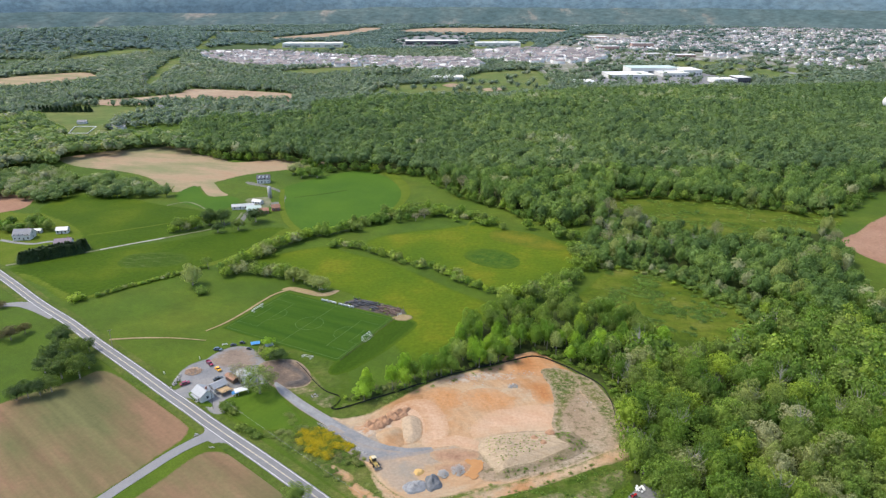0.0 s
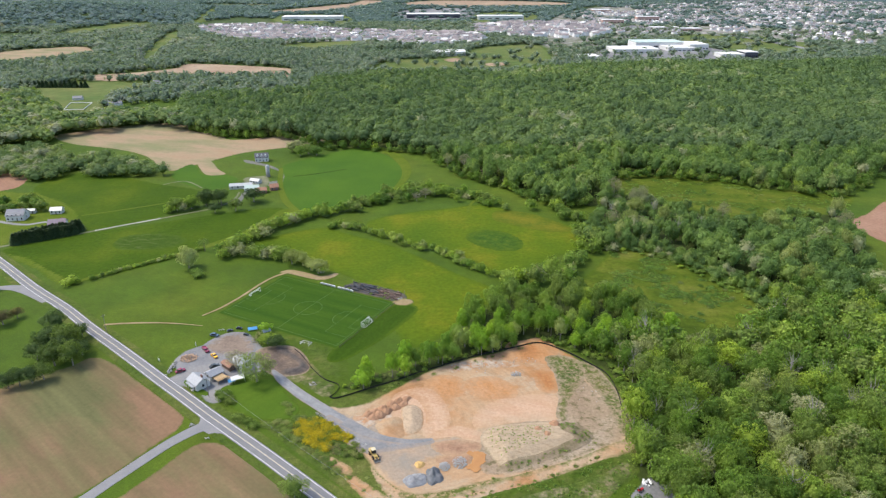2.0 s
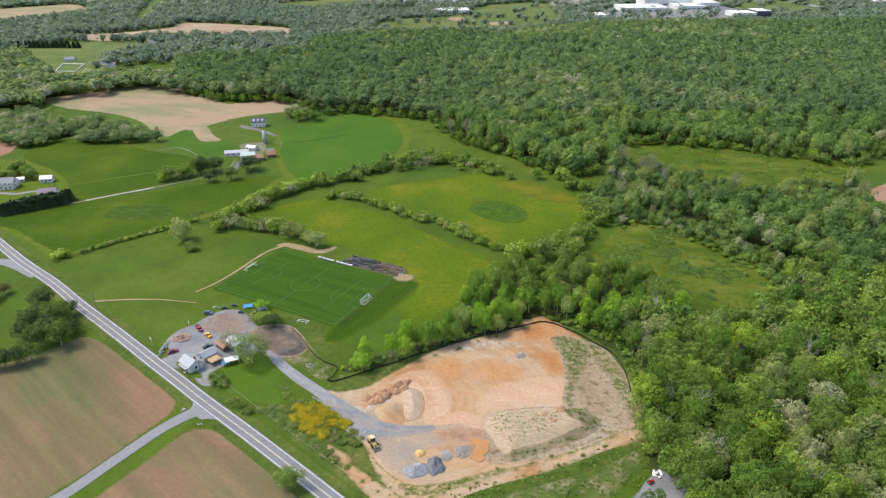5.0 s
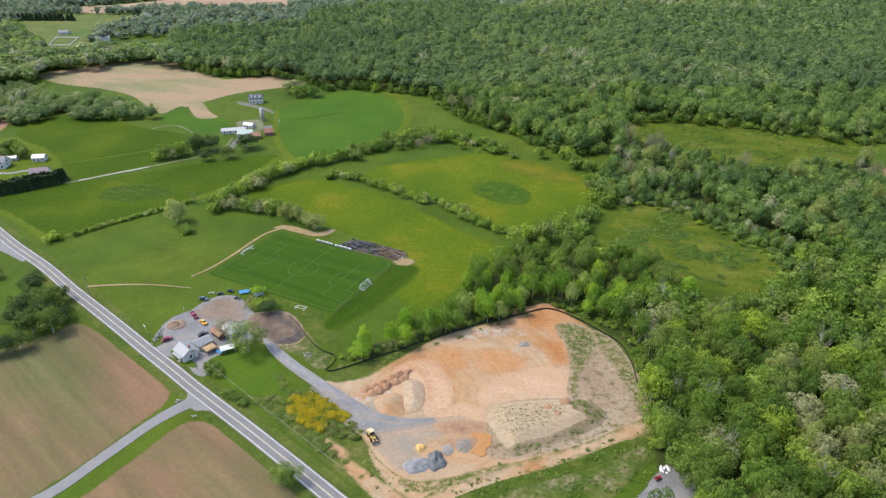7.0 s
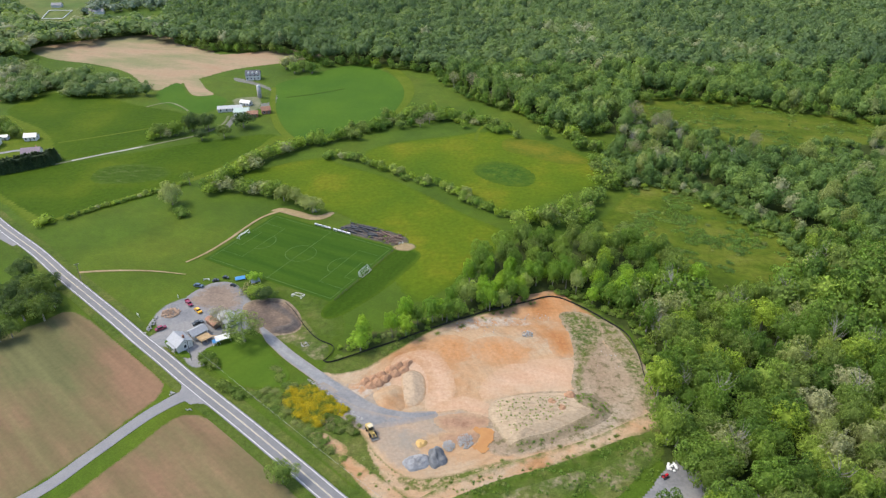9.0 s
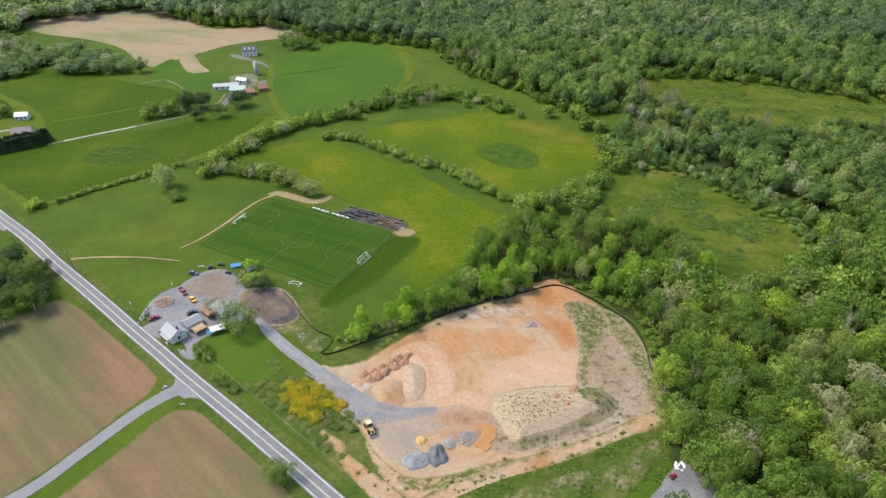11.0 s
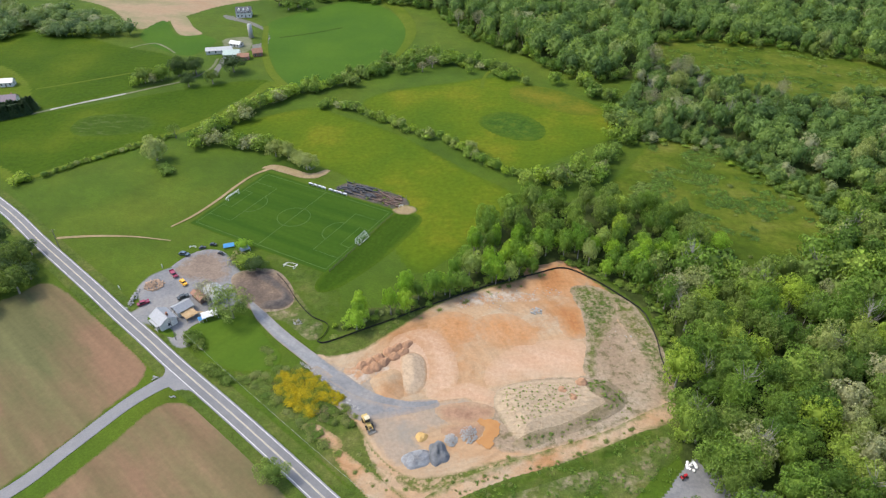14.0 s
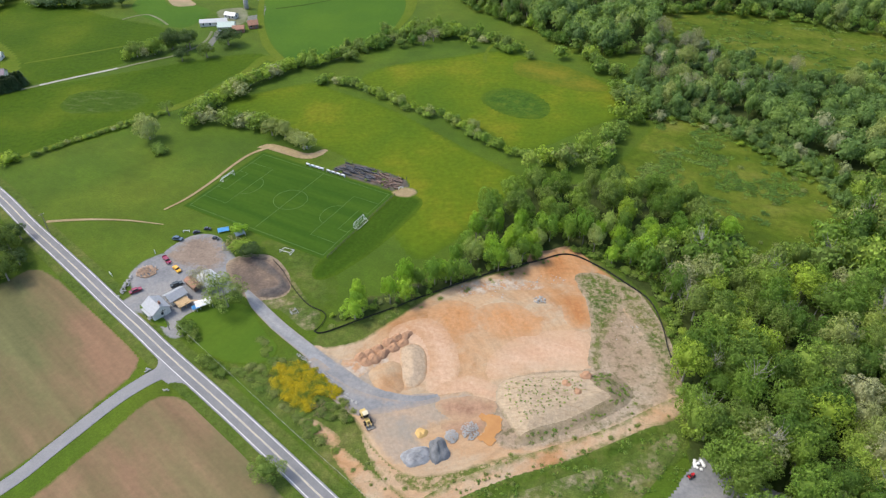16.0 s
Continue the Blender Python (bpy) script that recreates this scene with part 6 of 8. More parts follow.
# ---- vehicles ----
def vehicle(m, paint_mat, label, kind="car", category="car"):
    ob = thing(kind, m, label, category)
    truck = kind == "pickup_truck"
    ln = 5.4 if truck else 4.6
    bm = bmesh.new()
    bevelled(bm, box(bm, ln, 1.85, 0.62, pose(0, 0, 0.38)), 0.14)
    body = part("body", bm, paint_mat, ob)
    bm = bmesh.new()
    cx, cl = (0.35, 1.7) if truck else (-0.2, 2.5)
    vs = box(bm, cl, 1.65, 0.62, pose(cx, 0, 0.98))
    for v in vs:
        if v.co.z > 1.3:
            v.co.x = cx + (v.co.x - cx) * 0.72
            v.co.y *= 0.82
    part("cabin_glass", bm, m_glass, ob)
    bm = bmesh.new()
    bevelled(bm, box(bm, cl * 0.74, 1.4, 0.07, pose(cx, 0, 1.58)), 0.03)
    part("roof", bm, paint_mat, ob)
    if truck:
        bm = bmesh.new()
        for sz, p in (((2.0, 0.08, 0.35), (-1.6, 0.86, 1.0)), ((2.0, 0.08, 0.35), (-1.6, -0.86, 1.0)), ((0.08, 1.8, 0.35), (-2.6, 0, 1.0))):
            box(bm, *sz, Matrix.Translation(p))
        part("bed_side", bm, paint_mat, body)
    for s in (-0.62, 0.62):
        bm = bmesh.new()
        box(bm, 0.06, 0.36, 0.16, pose(ln / 2 - 0.02, s, 0.68))
        part("headlight", bm, m_white, body)
    for wx in (-ln * 0.3, ln * 0.31):
        for wy in (-0.86, 0.86):
            wheel(ob, wx, wy, 0.35, 0.24, m_steel)
    return ob


def gloss(name, c):
    m, nt, b = material(name, 0.25, 0.5)
    paint(nt, b, ramp(nt, noise_of(nt, 1.5, 3), (0.3, tuple(v * 0.9 for v in c)), (0.7, c)))
    b.inputs["Coat Weight"].default_value = 0.5
    return m


p_red, p_yellow = gloss("maroon car paint", (0.22, 0.02, 0.05)), gloss("yellow car paint", (0.70, 0.36, 0.02))
p_dark, p_blue = gloss("dark green grey paint", (0.03, 0.04, 0.04)), gloss("slate blue paint", (0.06, 0.10, 0.14))
vehicle(pose(-113.8, 283.3, 0.15, 0, 0, -48), p_red, "maroon pickup truck parked on the gravel", "pickup_truck", "truck")
vehicle(pose(-108.0, 277.9, 0.15, 0, 0, -45), p_yellow, "yellow car parked on the gravel")
vehicle(pose(-119.4, 265.2, 0.15, 0, 0, 38), p_red, "dark red car parked beside the road")
vehicle(pose(-105.2, 269.0, 0.15, 0, 0, 35), p_dark, "dark car parked beside the house")
vehicle(pose(-114.1, 297.1, 0.15, 0, 0, -15), p_blue, "slate blue car parked on the grass")
vehicle(pose(-103.8, 304.3, 0.15, 0, 0, -5), p_dark, "small dark cart parked near the pitch", "utility_cart", "cart").scale = (0.66, 0.7, 0.75)
vehicle(pose(-107.8, 301.9, 0.15, 0, 0, 20), p_dark, "small dark green cart parked near the pitch", "utility_cart", "cart").scale = (0.66, 0.7, 0.75)
vehicle(pose(-98.5, 297.8, 0.15, 0, 0, -20), p_dark, "small dark cart at the edge of the yard", "utility_cart", "cart").scale = (0.66, 0.7, 0.75)

# cut logs
m_log = plain("fresh cut wood", (0.340, 0.235, 0.160), 0.9, vary=0.25)
logs = thing("log_pile", pose(-119.5, 276.6, 0.12), "loose pile of pale cut logs on the gravel", "logs")
bm = bmesh.new()
tube(bm, (-0.6, 0, 0.2), (0.6, 0, 0.2), 0.2)
log_me = bpy.data.meshes.new("log")
bm.to_mesh(log_me)
bm.free()
log_me.materials.append(m_log)
for k in range(110):
    a, r = prng.uniform(0, 6.28), math.sqrt(prng.random())
    p = new("log", log_me)
    p.parent = logs
    p.matrix_basis = pose(3.8 * r * math.cos(a), 3.4 * r * math.sin(a), prng.uniform(0, 0.9) * (1 - r), prng.uniform(-8, 8), prng.uniform(-12, 12), prng.uniform(0, 180))

# stone entrance wall by the road
rock_pile("entrance_wall", ((-124.6, 268.0)), 1.2, 6.5, 40, "rough stone wall at the yard entrance", (0.35, 0.6), 0.5)
rock_pile("lane_stones", ((-100.9, 227.1)), 0.9, 1.2, 8, "pale stones at the lane corner", (0.3, 0.5), 0.2)
rock_pile("lane_stones", ((-91.6, 219.2)), 1.6, 0.7, 8, "pale stones at the lane corner", (0.3, 0.45), 0.2)
rock_pile("brush_pile", ((-57.9, 255.9)), 2.2, 1.8, 22, "small pile of stones on the rough grass", (0.2, 0.4), 0.3)


# ---- utility poles and wire ----
def pole(x, y, high=10.0):
    ob = thing("utility_pole", pose(x, y, 0, 0, 0, T), "weathered wooden utility pole beside the road", "pole", "utility poles")
    bm = bmesh.new()
    bmesh.ops.create_cone(bm, cap_ends=True, segments=10, radius1=0.17, radius2=0.11, depth=high + 1)
    bmesh.ops.translate(bm, verts=bm.verts, vec=(0, 0, high / 2 - 0.5))
    part("shaft", bm, m_rail, ob)
    bm = bmesh.new()
    box(bm, 0.12, 2.2, 0.14, pose(0, 0, high - 0.7))
    arm = part("crossarm", bm, m_rail, ob)
    for s in (-0.9, 0.9):
        bm = bmesh.new()
        tube(bm, (0, s, high - 0.56), (0, s, high - 0.36), 0.05)
        part("insulator", bm, m_white, arm)
    return Vector((x, y, high - 0.4))


m_wire = plain("grey wire", (0.237, 0.237, 0.237), 0.5, 0.3)
tops = [pole(-169.6, 300.9), pole(-100.1, 245.8), pole(-5.0, 162.8)]
for a, b_ in (zip(tops[1:], tops[2:])):
    bm = bmesh.new()
    pts = [a.lerp(b_, s / 24) - Vector((0, 0, 1.6 * 4 * (s / 24) * (1 - s / 24))) for s in range(25)]
    for p, q in zip(pts, pts[1:]):
        tube(bm, p, q, 0.03)
    tagged(part("power_line", bm, m_wire), "thin grey power line strung between poles", "cable")

# ---- gravel lot below the wood ----
field("gravel_lot", [(58.8, 180.1), (63.8, 187.4), (68.6, 193.2), (75.2, 198.7), (79.6, 196.3), (82.3, 191.5), (87.9, 188.8), (97.2, 183.4), (98.5, 171.5), (67.6, 164.7)], m_gravel, 0.15, "grey gravel lot at the wood's edge", "ground", step=1.0, feather=2)
m_bag = plain("white plastic sheet", (0.632, 0.632, 0.624), 0.5)
WHITE = [rock_mesh(50 + k, m_bag) for k in range(3)]


def bag_heap(centre, rx, ry, n, label):
    ob = thing("bag_heap", pose(*centre, 0.2), label, "bags")
    for k in range(n):
        a, r, s = prng.uniform(0, 6.28), math.sqrt(prng.random()), prng.uniform(0.35, 0.8)
        c = new("bag", prng.choice(WHITE))
        c.parent = ob
        c.matrix_basis = pose(rx * r * math.cos(a), ry * r * math.sin(a), 0.2 + 0.4 * (1 - r), 0, 0, prng.uniform(0, 360)) @ Matrix.Diagonal((s, s, s, 1))


bag_heap(((72.3, 195.0)), 1.5, 2.6, 14, "heap of white bags on gravel")
bag_heap(((83.5, 186.4)), 1.8, 3.2, 18, "heap of white bags on gravel")


def small_tractor(m, label):
    ob = thing("garden_tractor", m, label, "tractor")
    red = gloss("red machine paint", (0.42, 0.02, 0.03))
    for sz, p, n, mt in (((1.3, 0.7, 0.6), pose(0.5, 0, 0.55), "hood", red), ((0.9, 1.1, 0.35), pose(-0.6, 0, 0.5), "rear_body", red), ((0.5, 0.5, 0.55), pose(-0.5, 0, 0.85), "seat", m_tyre)):
        bm = bmesh.new()
        bevelled(bm, box(bm, *sz, p), 0.07)
        part(n, bm, mt, ob)
    for wx, r in ((-0.7, 0.5), (0.8, 0.33)):
        for wy in (-0.55, 0.55):
            wheel(ob, wx, wy, r, 0.26, m_steel)


small_tractor(pose(68.8, 190.9, 0.15, 0, 0, 30), "small red tractor on gravel")
small_tractor(pose(81.2, 187.3, 0.15, 0, 0, -20), "small red tractor beside white bags")

# ---- hedges, single trees and bushes ----
BUSH_MESHES = [tri_mesh("bush", *crown(200 + k, 420, 0.052, 16, 0.0, 0.45, 1), m_leaf) for k in range(5)]
BROOM_MESHES = [tri_mesh("bush", *crown(220 + k, 420, 0.045, 14, 0.0, 0.45, 1, 0.6), m_blossom) for k in range(3)]


m_leaf_dark = leaf_material("dark green leaves", object_random, ((0.0, (0.048, 0.082, 0.026)), (0.7, (0.070, 0.112, 0.032)), (1.0, (0.120, 0.170, 0.032))))
m_leaf_brown = leaf_material("reddish brown spring leaves", object_random, ((0.0, (0.085, 0.075, 0.035)), (1.0, (0.13, 0.115, 0.045))))
PALE_MESH = tri_mesh("crown", *NEAR_CROWNS[3], leaf_material("silvery green leaves", object_random, ((0.0, (0.215, 0.255, 0.075)), (1.0, (0.29, 0.325, 0.12)))))
WILLOW_MESH = tri_mesh("crown", *crown(36, 2600, 0.022, 30, 0.0, 0.42, 2, 0.6), PALE_MESH.materials[0])
GREY_MESH = tri_mesh("crown", *SPARSE_CROWNS[1], leaf_material("grey buds and twigs", object_random, ((0.0, (0.21, 0.20, 0.13)), (1.0, (0.26, 0.25, 0.17)))))
SMALL_DARK = [tri_mesh("crown", v, t, m_leaf_dark) for v, t in NEAR_CROWNS[5:7]]
SMALL_BROWN = tri_mesh("crown", *NEAR_CROWNS[7], m_leaf_brown)


BRUSH_MESHES = [tri_mesh("bush", *crown(240 + k, 160, 0.06, 9, 0.0, 0.45, 0, 0.7, 0.4), leaf_material("dull brush", object_random, ((0.0, (0.19, 0.165, 0.09)), (1.0, (0.22, 0.205, 0.10))))) for k in range(2)]


DARK_BUSH = [tri_mesh("bush", *crown(250 + k, 600, 0.045, 18, 0.0, 0.45, 1), leaf_material("dense bush leaves", object_random, ((0.0, (0.090, 0.150, 0.022)), (1.0, (0.145, 0.195, 0.035))))) for k in range(3)]
SCRUB_BUSH = [tri_mesh("bush", *crown(260 + k, 420, 0.05, 14, 0.0, 0.45, 1), leaf_material("light scrub leaves", object_random, ((0.0, (0.12, 0.165, 0.035)), (1.0, (0.19, 0.215, 0.065))))) for k in range(3)]


def bush(x, y, wide, high, label="round leafy green bush standing alone", group="", meshes=None):
    ob = new("bush", tree_rng.choice(meshes or BUSH_MESHES))
    ob.matrix_world = pose(x, y, -0.15 * high, 0, 0, tree_rng.uniform(0, 360)) @ Matrix.Diagonal((wide, wide, high, 1))
    return tagged(ob, label, "bush", group)


def hedge(line, gap, tall, wide, label, group, jitter=2.0, seed=1, tint=(0.56, 0.2)):
    """A grown out hedgerow along a line of the plan: trees and bushes with gaps."""
    c = smooth_outline(line, 8, False)
    d = np.r_[0, np.cumsum(np.hypot(*np.diff(c, axis=0).T))]
    s = np.arange(0, d[-1], gap)
    xy = np.c_[np.interp(s, d, c[:, 0]), np.interp(s, d, c[:, 1])] + np.random.default_rng(seed).normal(0, jitter, (len(s), 2))
    wood("hedgerow", xy, HEDGE_TREES, tall, wide, label, seed, tint, "hedge")


HEDGE_TREES = [crown(140 + k, 340, 0.055, 16 + 3 * (k % 3), 0.0, 0.45, 1, 0.4) for k in range(6)]
hedge([(-140.5, 395.0), (-136.3, 405.8), (-127.8, 431.3), (-113.2, 452.7), (-96.0, 469.3), (-76.7, 480.0), (-60.7, 494.6), (-39.8, 508.2), (-18.1, 524.5), (8.6, 515.1)], 2.6, (5, 11), (7, 11), "tall green hedgerow between fields", "", 3.2, 1)
hedge([(-67.6, 491.7), (-48.0, 515.8), (-26.1, 531.5), (-2.8, 526.8), (23.6, 512.5), (40.7, 489.6)], 3.2, (4, 9), (6, 10), "overgrown green hedgerow", "", 5, 2)
hedge([(-82.2, 449.5), (-65.0, 446.1), (-54.2, 438.8)], 2.6, (4, 7), (5, 8), "green hedgerow between meadows", "", 1.5, 3)
hedge([(-48.9, 435.3), (-40.2, 428.3), (-33.3, 421.5), (-13.9, 408.5), (-1.6, 402.4), (13.0, 381.6), (26.8, 369.6), (42.7, 360.4), (55.7, 355.6)], 3.0, (2.5, 7), (4, 7.5), "gappy green hedgerow across the meadow", "", 1.4, 4)
hedge([(39.7, 357.8), (59.1, 360.8), (74.6, 371.8), (83.3, 389.0)], 5, (8, 14), (9, 13), "tall green trees at the pasture corner", "", 4, 5)
hedge([(73.0, 490.4), (87.5, 469.3), (96.2, 442.1), (96.4, 411.0), (86.2, 389.1)], 5, (7, 12), (8, 12), "green trees at the pasture edge", "", 4, 6)
hedge([(-206.7, 361.3), (-197.4, 371.4), (-185.2, 383.1), (-170.9, 395.5), (-155.8, 408.7)], 1.8, (1.6, 3.4), (2.6, 4.4), "low green hedge along the crop", "", 0.7, 7)
hedge([(-138.9, 399.4), (-125.6, 395.3), (-108.3, 392.0), (-96.4, 392.3), (-89.0, 385.2)], 4, (7, 10), (8, 11), "green trees beside the meadow", "", 1.6, 8)
for x, y, h, w in ((*(-86.8, 381.8), 10, 12), (*(-75.3, 371.2), 9.5, 13), (*(-94.2, 385.1), 10, 12), (*(-80.8, 376.2), 8, 10)):
    tree(x, y, h, w, "pale grey green tree beside the pitch", "", PALE_MESH)
tree(*(-155.8, 379.7), 15, 16, "large pale grey green willow standing in the meadow", "", WILLOW_MESH)
for x, y, h, w in ((*(-129.1, 432.7), 7, 10), (*(-124.2, 436.5), 7, 11), (*(-120.2, 444.2), 7, 10), (*(-116.7, 450.2), 7, 9), (*(-29.8, 419.2), 7, 8), (*(9.8, 393.9), 6, 8)):
    tree(x, y, h, w, "pale flowering tree in the hedgerow", "flowering trees", PALE_MESH)
for x, y, h, w in ((*(18.6, 595.1), 15, 14), (*(24.7, 588.6), 13, 13), (*(36.3, 556.6), 13, 12), (*(50.4, 561.1), 14, 13), (*(3.1, 601.5), 14, 10), (*(-15.1, 514.1), 8, 11), (*(-21.6, 506.5), 7, 9), (*(119.4, 449.6), 13, 11), (*(135.6, 440.1), 12, 11)):
    tree(x, y, h, w, "pale grey barely leafing tree", "leafing trees", GREY_MESH)
tree(*(-154.7, 405.4), 9, 8, "thin grey leafing tree in the field", "", SPARSE_MESHES[2])
bush(*(-145.4, 365.9), 9, 6)
bush(*(-149.3, 371.3), 6, 4)
bush(*(-216.1, 355.8), 10, 6.5, "round green bush beside the road")
bush(*(-214.4, 359.0), 6, 4)
tree(*(-51.7, 187.8), 8.5, 9.5, "round green tree beside the road", "", NEAR_MESHES[2])
tree(*(-82.7, 258.0), 14.5, 17.5, "spreading thin pale green tree in the yard", "", YARD_MESH)
tree(*(-94.3, 266.7), 10.5, 11, "bare grey barely leafing tree beside the shed", "", GREY_MESH)
tree(*(-80.9, 287.2), 6.5, 10, "green tree beside the pitch", "", SMALL_DARK[0])
tree(*(-85.9, 289.9), 6, 9, "green tree beside the pitch")
tree(*(-89.7, 301.9), 5, 6.5, "bright yellow green young tree beside the pitch", "", FRESH_MESHES[2])
bush(*(-90.7, 291.3), 7, 3.5, "reddish brown leafless brush beside the yard", "", BRUSH_MESHES)
bush(*(-90.5, 295.8), 6, 3.5, "reddish brown leafless brush beside the yard", "", BRUSH_MESHES)
for x, y, w, h in ((*(-93.4, 244.9), 8, 4.5), (*(-90.5, 242.2), 6, 3.5), (*(-96.3, 247.6), 5, 3), (*(-83.3, 231.4), 6, 3), (*(-79.4, 228.5), 5, 3), (*(-76.1, 226.1), 6, 2.5)):
    bush(x, y, w, h, "dark leafy bush at the edge of the lawn", "lawn bushes", DARK_BUSH)
# dark trees left of the road
for x, y, h, w in ((*(-179.3, 270.6), 13, 14), (*(-170.8, 270.6), 14, 13), (*(-171.1, 279.8), 8, 10), (*(-188.6, 281.9), 13, 13), (*(-181.5, 285.1), 14, 14), (*(-190.6, 292.9), 9, 12), (*(-190.1, 275.7), 10, 12)):
    tree(x, y, h, w, "dark green tree beside the road", "roadside trees", SMALL_DARK[0])
for x, y, h, w in ((*(-177.8, 259.1), 9.5, 10), (*(-181.3, 256.3), 9, 10), (*(-185.6, 254.1), 9.5, 10), (*(-189.6, 252.3), 8, 9)):
    tree(x, y, h, w, "dark green tree beside the crop field", "roadside trees", SMALL_DARK[1])
for x, y, h, w in ((*(-226.0, 308.2), 8, 12), (*(-238.6, 309.4), 9, 13), (*(-223.0, 315.7), 6, 8), (*(-255.2, 346.8), 4, 8)):
    tree(x, y, h, w, "brownish tree beside the road junction", "roadside trees", SMALL_BROWN)
for x, y, h, w in ((*(-180.3, 289.4), 11, 13), (*(-194.7, 302.0), 12, 14), (*(-179.1, 296.1), 8, 9), (*(-180.2, 279.4), 11, 12)):
    tree(x, y, h, w, "dark green tree beside the road", "roadside trees", SMALL_DARK[1])
for k in range(16):
    x, y = on_pitch(prng.uniform(2, 38), prng.choice((29.2, 38.4, 33.5)) + prng.uniform(-0.8, 0.8))
    bush(x, y, prng.uniform(1.2, 2.8), prng.uniform(0.5, 1.3), "rank green weeds among stored boards", "yard weeds", DARK_BUSH)
rock_pile("loose_stones", (-73.6, 373.0), 3.0, 1.6, 16, "white stones lying on the sandy track", (0.2, 0.42), 0.0)
# flowering broom and rough bushes between road and site
for x, y in scattered([(-59.0, 224.2), (-59.1, 228.1), (-56.6, 230.3), (-49.1, 230.7), (-42.1, 225.0), (-35.5, 219.1), (-36.1, 216.8), (-43.1, 217.8), (-43.7, 212.2), (-47.0, 212.6), (-54.5, 218.0)], 1.42, 41):
    bush(x, y, tree_rng.uniform(2.8, 4.0), tree_rng.uniform(1.3, 2.0), "broom bush in full yellow flower", "broom bushes", BROOM_MESHES)
for x, y in scattered([(-43.6, 216.1), (-35.7, 216.3), (-30.3, 213.3), (-30.4, 208.4), (-35.2, 207.6), (-40.6, 208.8), (-43.6, 211.7)], 2.2, 42, 0.85):
    bush(x, y, tree_rng.uniform(2.4, 4), tree_rng.uniform(1, 1.9), "grey green twiggy brush beside the broom", "twiggy brush", tree_rng.choice((BRUSH_MESHES, DARK_BUSH, SCRUB_BUSH)))
for x, y in scattered([(-71.0, 242.1), (-66.7, 242.2), (-59.5, 234.4), (-56.9, 231.5), (-60.4, 228.2), (-59.9, 224.1), (-55.5, 217.7), (-49.5, 212.9), (-44.1, 210.4), (-41.0, 205.0), (-33.0, 197.2), (-34.3, 194.9), (-44.1, 202.9), (-57.1, 215.0), (-73.4, 228.6), (-72.3, 231.6), (-66.1, 229.8), (-63.0, 232.8)], 2.6, 43, 0.75):
    bush(x, y, tree_rng.uniform(2.8, 5), tree_rng.uniform(0.5, 1.3), "rough green bush on the bank", "bank bushes", tree_rng.choice((DARK_BUSH, SCRUB_BUSH)))
for x, y in scattered([(-34.7, 197.2), (-31.6, 199.2), (-26.3, 197.3), (-15.6, 188.2), (-12.1, 184.8), (-16.8, 182.9), (-23.4, 186.3)], 3.2, 44, 0.5):
    bush(x, y, tree_rng.uniform(1.0, 2.2), tree_rng.uniform(0.2, 0.45), "low weeds on the clay bank", "bank bushes", SCRUB_BUSH)
for k in range(28):
    s = tree_rng.random()
    a, b_ = np.array((-39.5, 242.7)), np.array((44.7, 287.0))
    p = a + (b_ - a) * s + (tree_rng.uniform(-5, 3), tree_rng.uniform(0, 7))
    bush(*p, tree_rng.uniform(1.2, 3.2), tree_rng.uniform(0.3, 0.8), "green weeds along the clay", "site weeds", SCRUB_BUSH)
for k in range(26):
    s = tree_rng.random()
    a, b_ = np.array((-5.8, 184.9)), np.array((72.3, 222.7))
    p = a + (b_ - a) * s + (tree_rng.uniform(-2, 4), tree_rng.uniform(-9, 2))
    bush(*p, tree_rng.uniform(0.8, 2.2), tree_rng.uniform(0.3, 0.8), "low green weeds on the bank", "site weeds", SCRUB_BUSH)
hedge([(104.2, 404.7), (128.9, 407.2), (144.1, 388.6), (159.1, 366.6), (169.1, 344.3), (171.7, 321.2)], 1.7, (1.2, 3.6), (3, 6), "low green shrubs at the meadow edge", "", 3.2, 15, (0.55, 0.2))
hedge([(75.6, 346.1), (88.8, 334.7), (101.4, 314.8), (112.5, 296.4), (127.6, 287.4), (145.7, 293.4)], 2.0, (1.2, 3.2), (3, 6), "low green shrubs at the wood's edge", "", 2.6, 16, (0.6, 0.2))
wood("scrub_edge", scattered([(108.1, 422.5), (134.4, 427.2), (153.2, 407.7), (171.3, 383.9), (181.6, 355.3), (189.4, 327.6), (170.7, 319.1), (168.3, 342.4), (158.4, 364.5), (143.4, 386.2), (128.2, 404.6), (107.2, 404.8)], 4.6, 51, 0.85), HEDGE_TREES, (2.5, 9), (4, 8), "mixed scrub along the edge of the wood", 52, (0.58, 0.3), mat=m_leaf_muted)
for x, y in mid_wood[np.random.default_rng(12).permutation(len(mid_wood))[:20]]:
    tree(x + 3, y - 2, tree_rng.uniform(15, 19), tree_rng.uniform(9, 13), "pale grey barely leafing tree in the wood", "leafing trees", tree_rng.choice((GREY_MESH, SPARSE_MESHES[0], PALE_MESH)))
for k, line in enumerate(([(-281, 751), (-240, 723), (-162, 710), (-119, 672), (-78, 671)], [(-78, 670), (-25, 647), (9, 599), (18, 567), (55, 534), (79, 499), (122, 495)], [(140, 560), (160, 570), (209, 567), (273, 540), (320, 521), (383, 580)])):
    hedge(line, 3.4, (4, 12), (5, 10), "shrubs and young trees along the wood's edge", "", 3.5, 61 + k, (0.24, 0.2))
hedge([(46.8, 295.0), (60.6, 288.1), (71.4, 277.4), (78.1, 266.9), (79.9, 252.2), (78.6, 234.8)], 1.5, (0.8, 2.8), (2.2, 4.5), "low shrubs along the black fence", "", 1.3, 19, (0.68, 0.2))
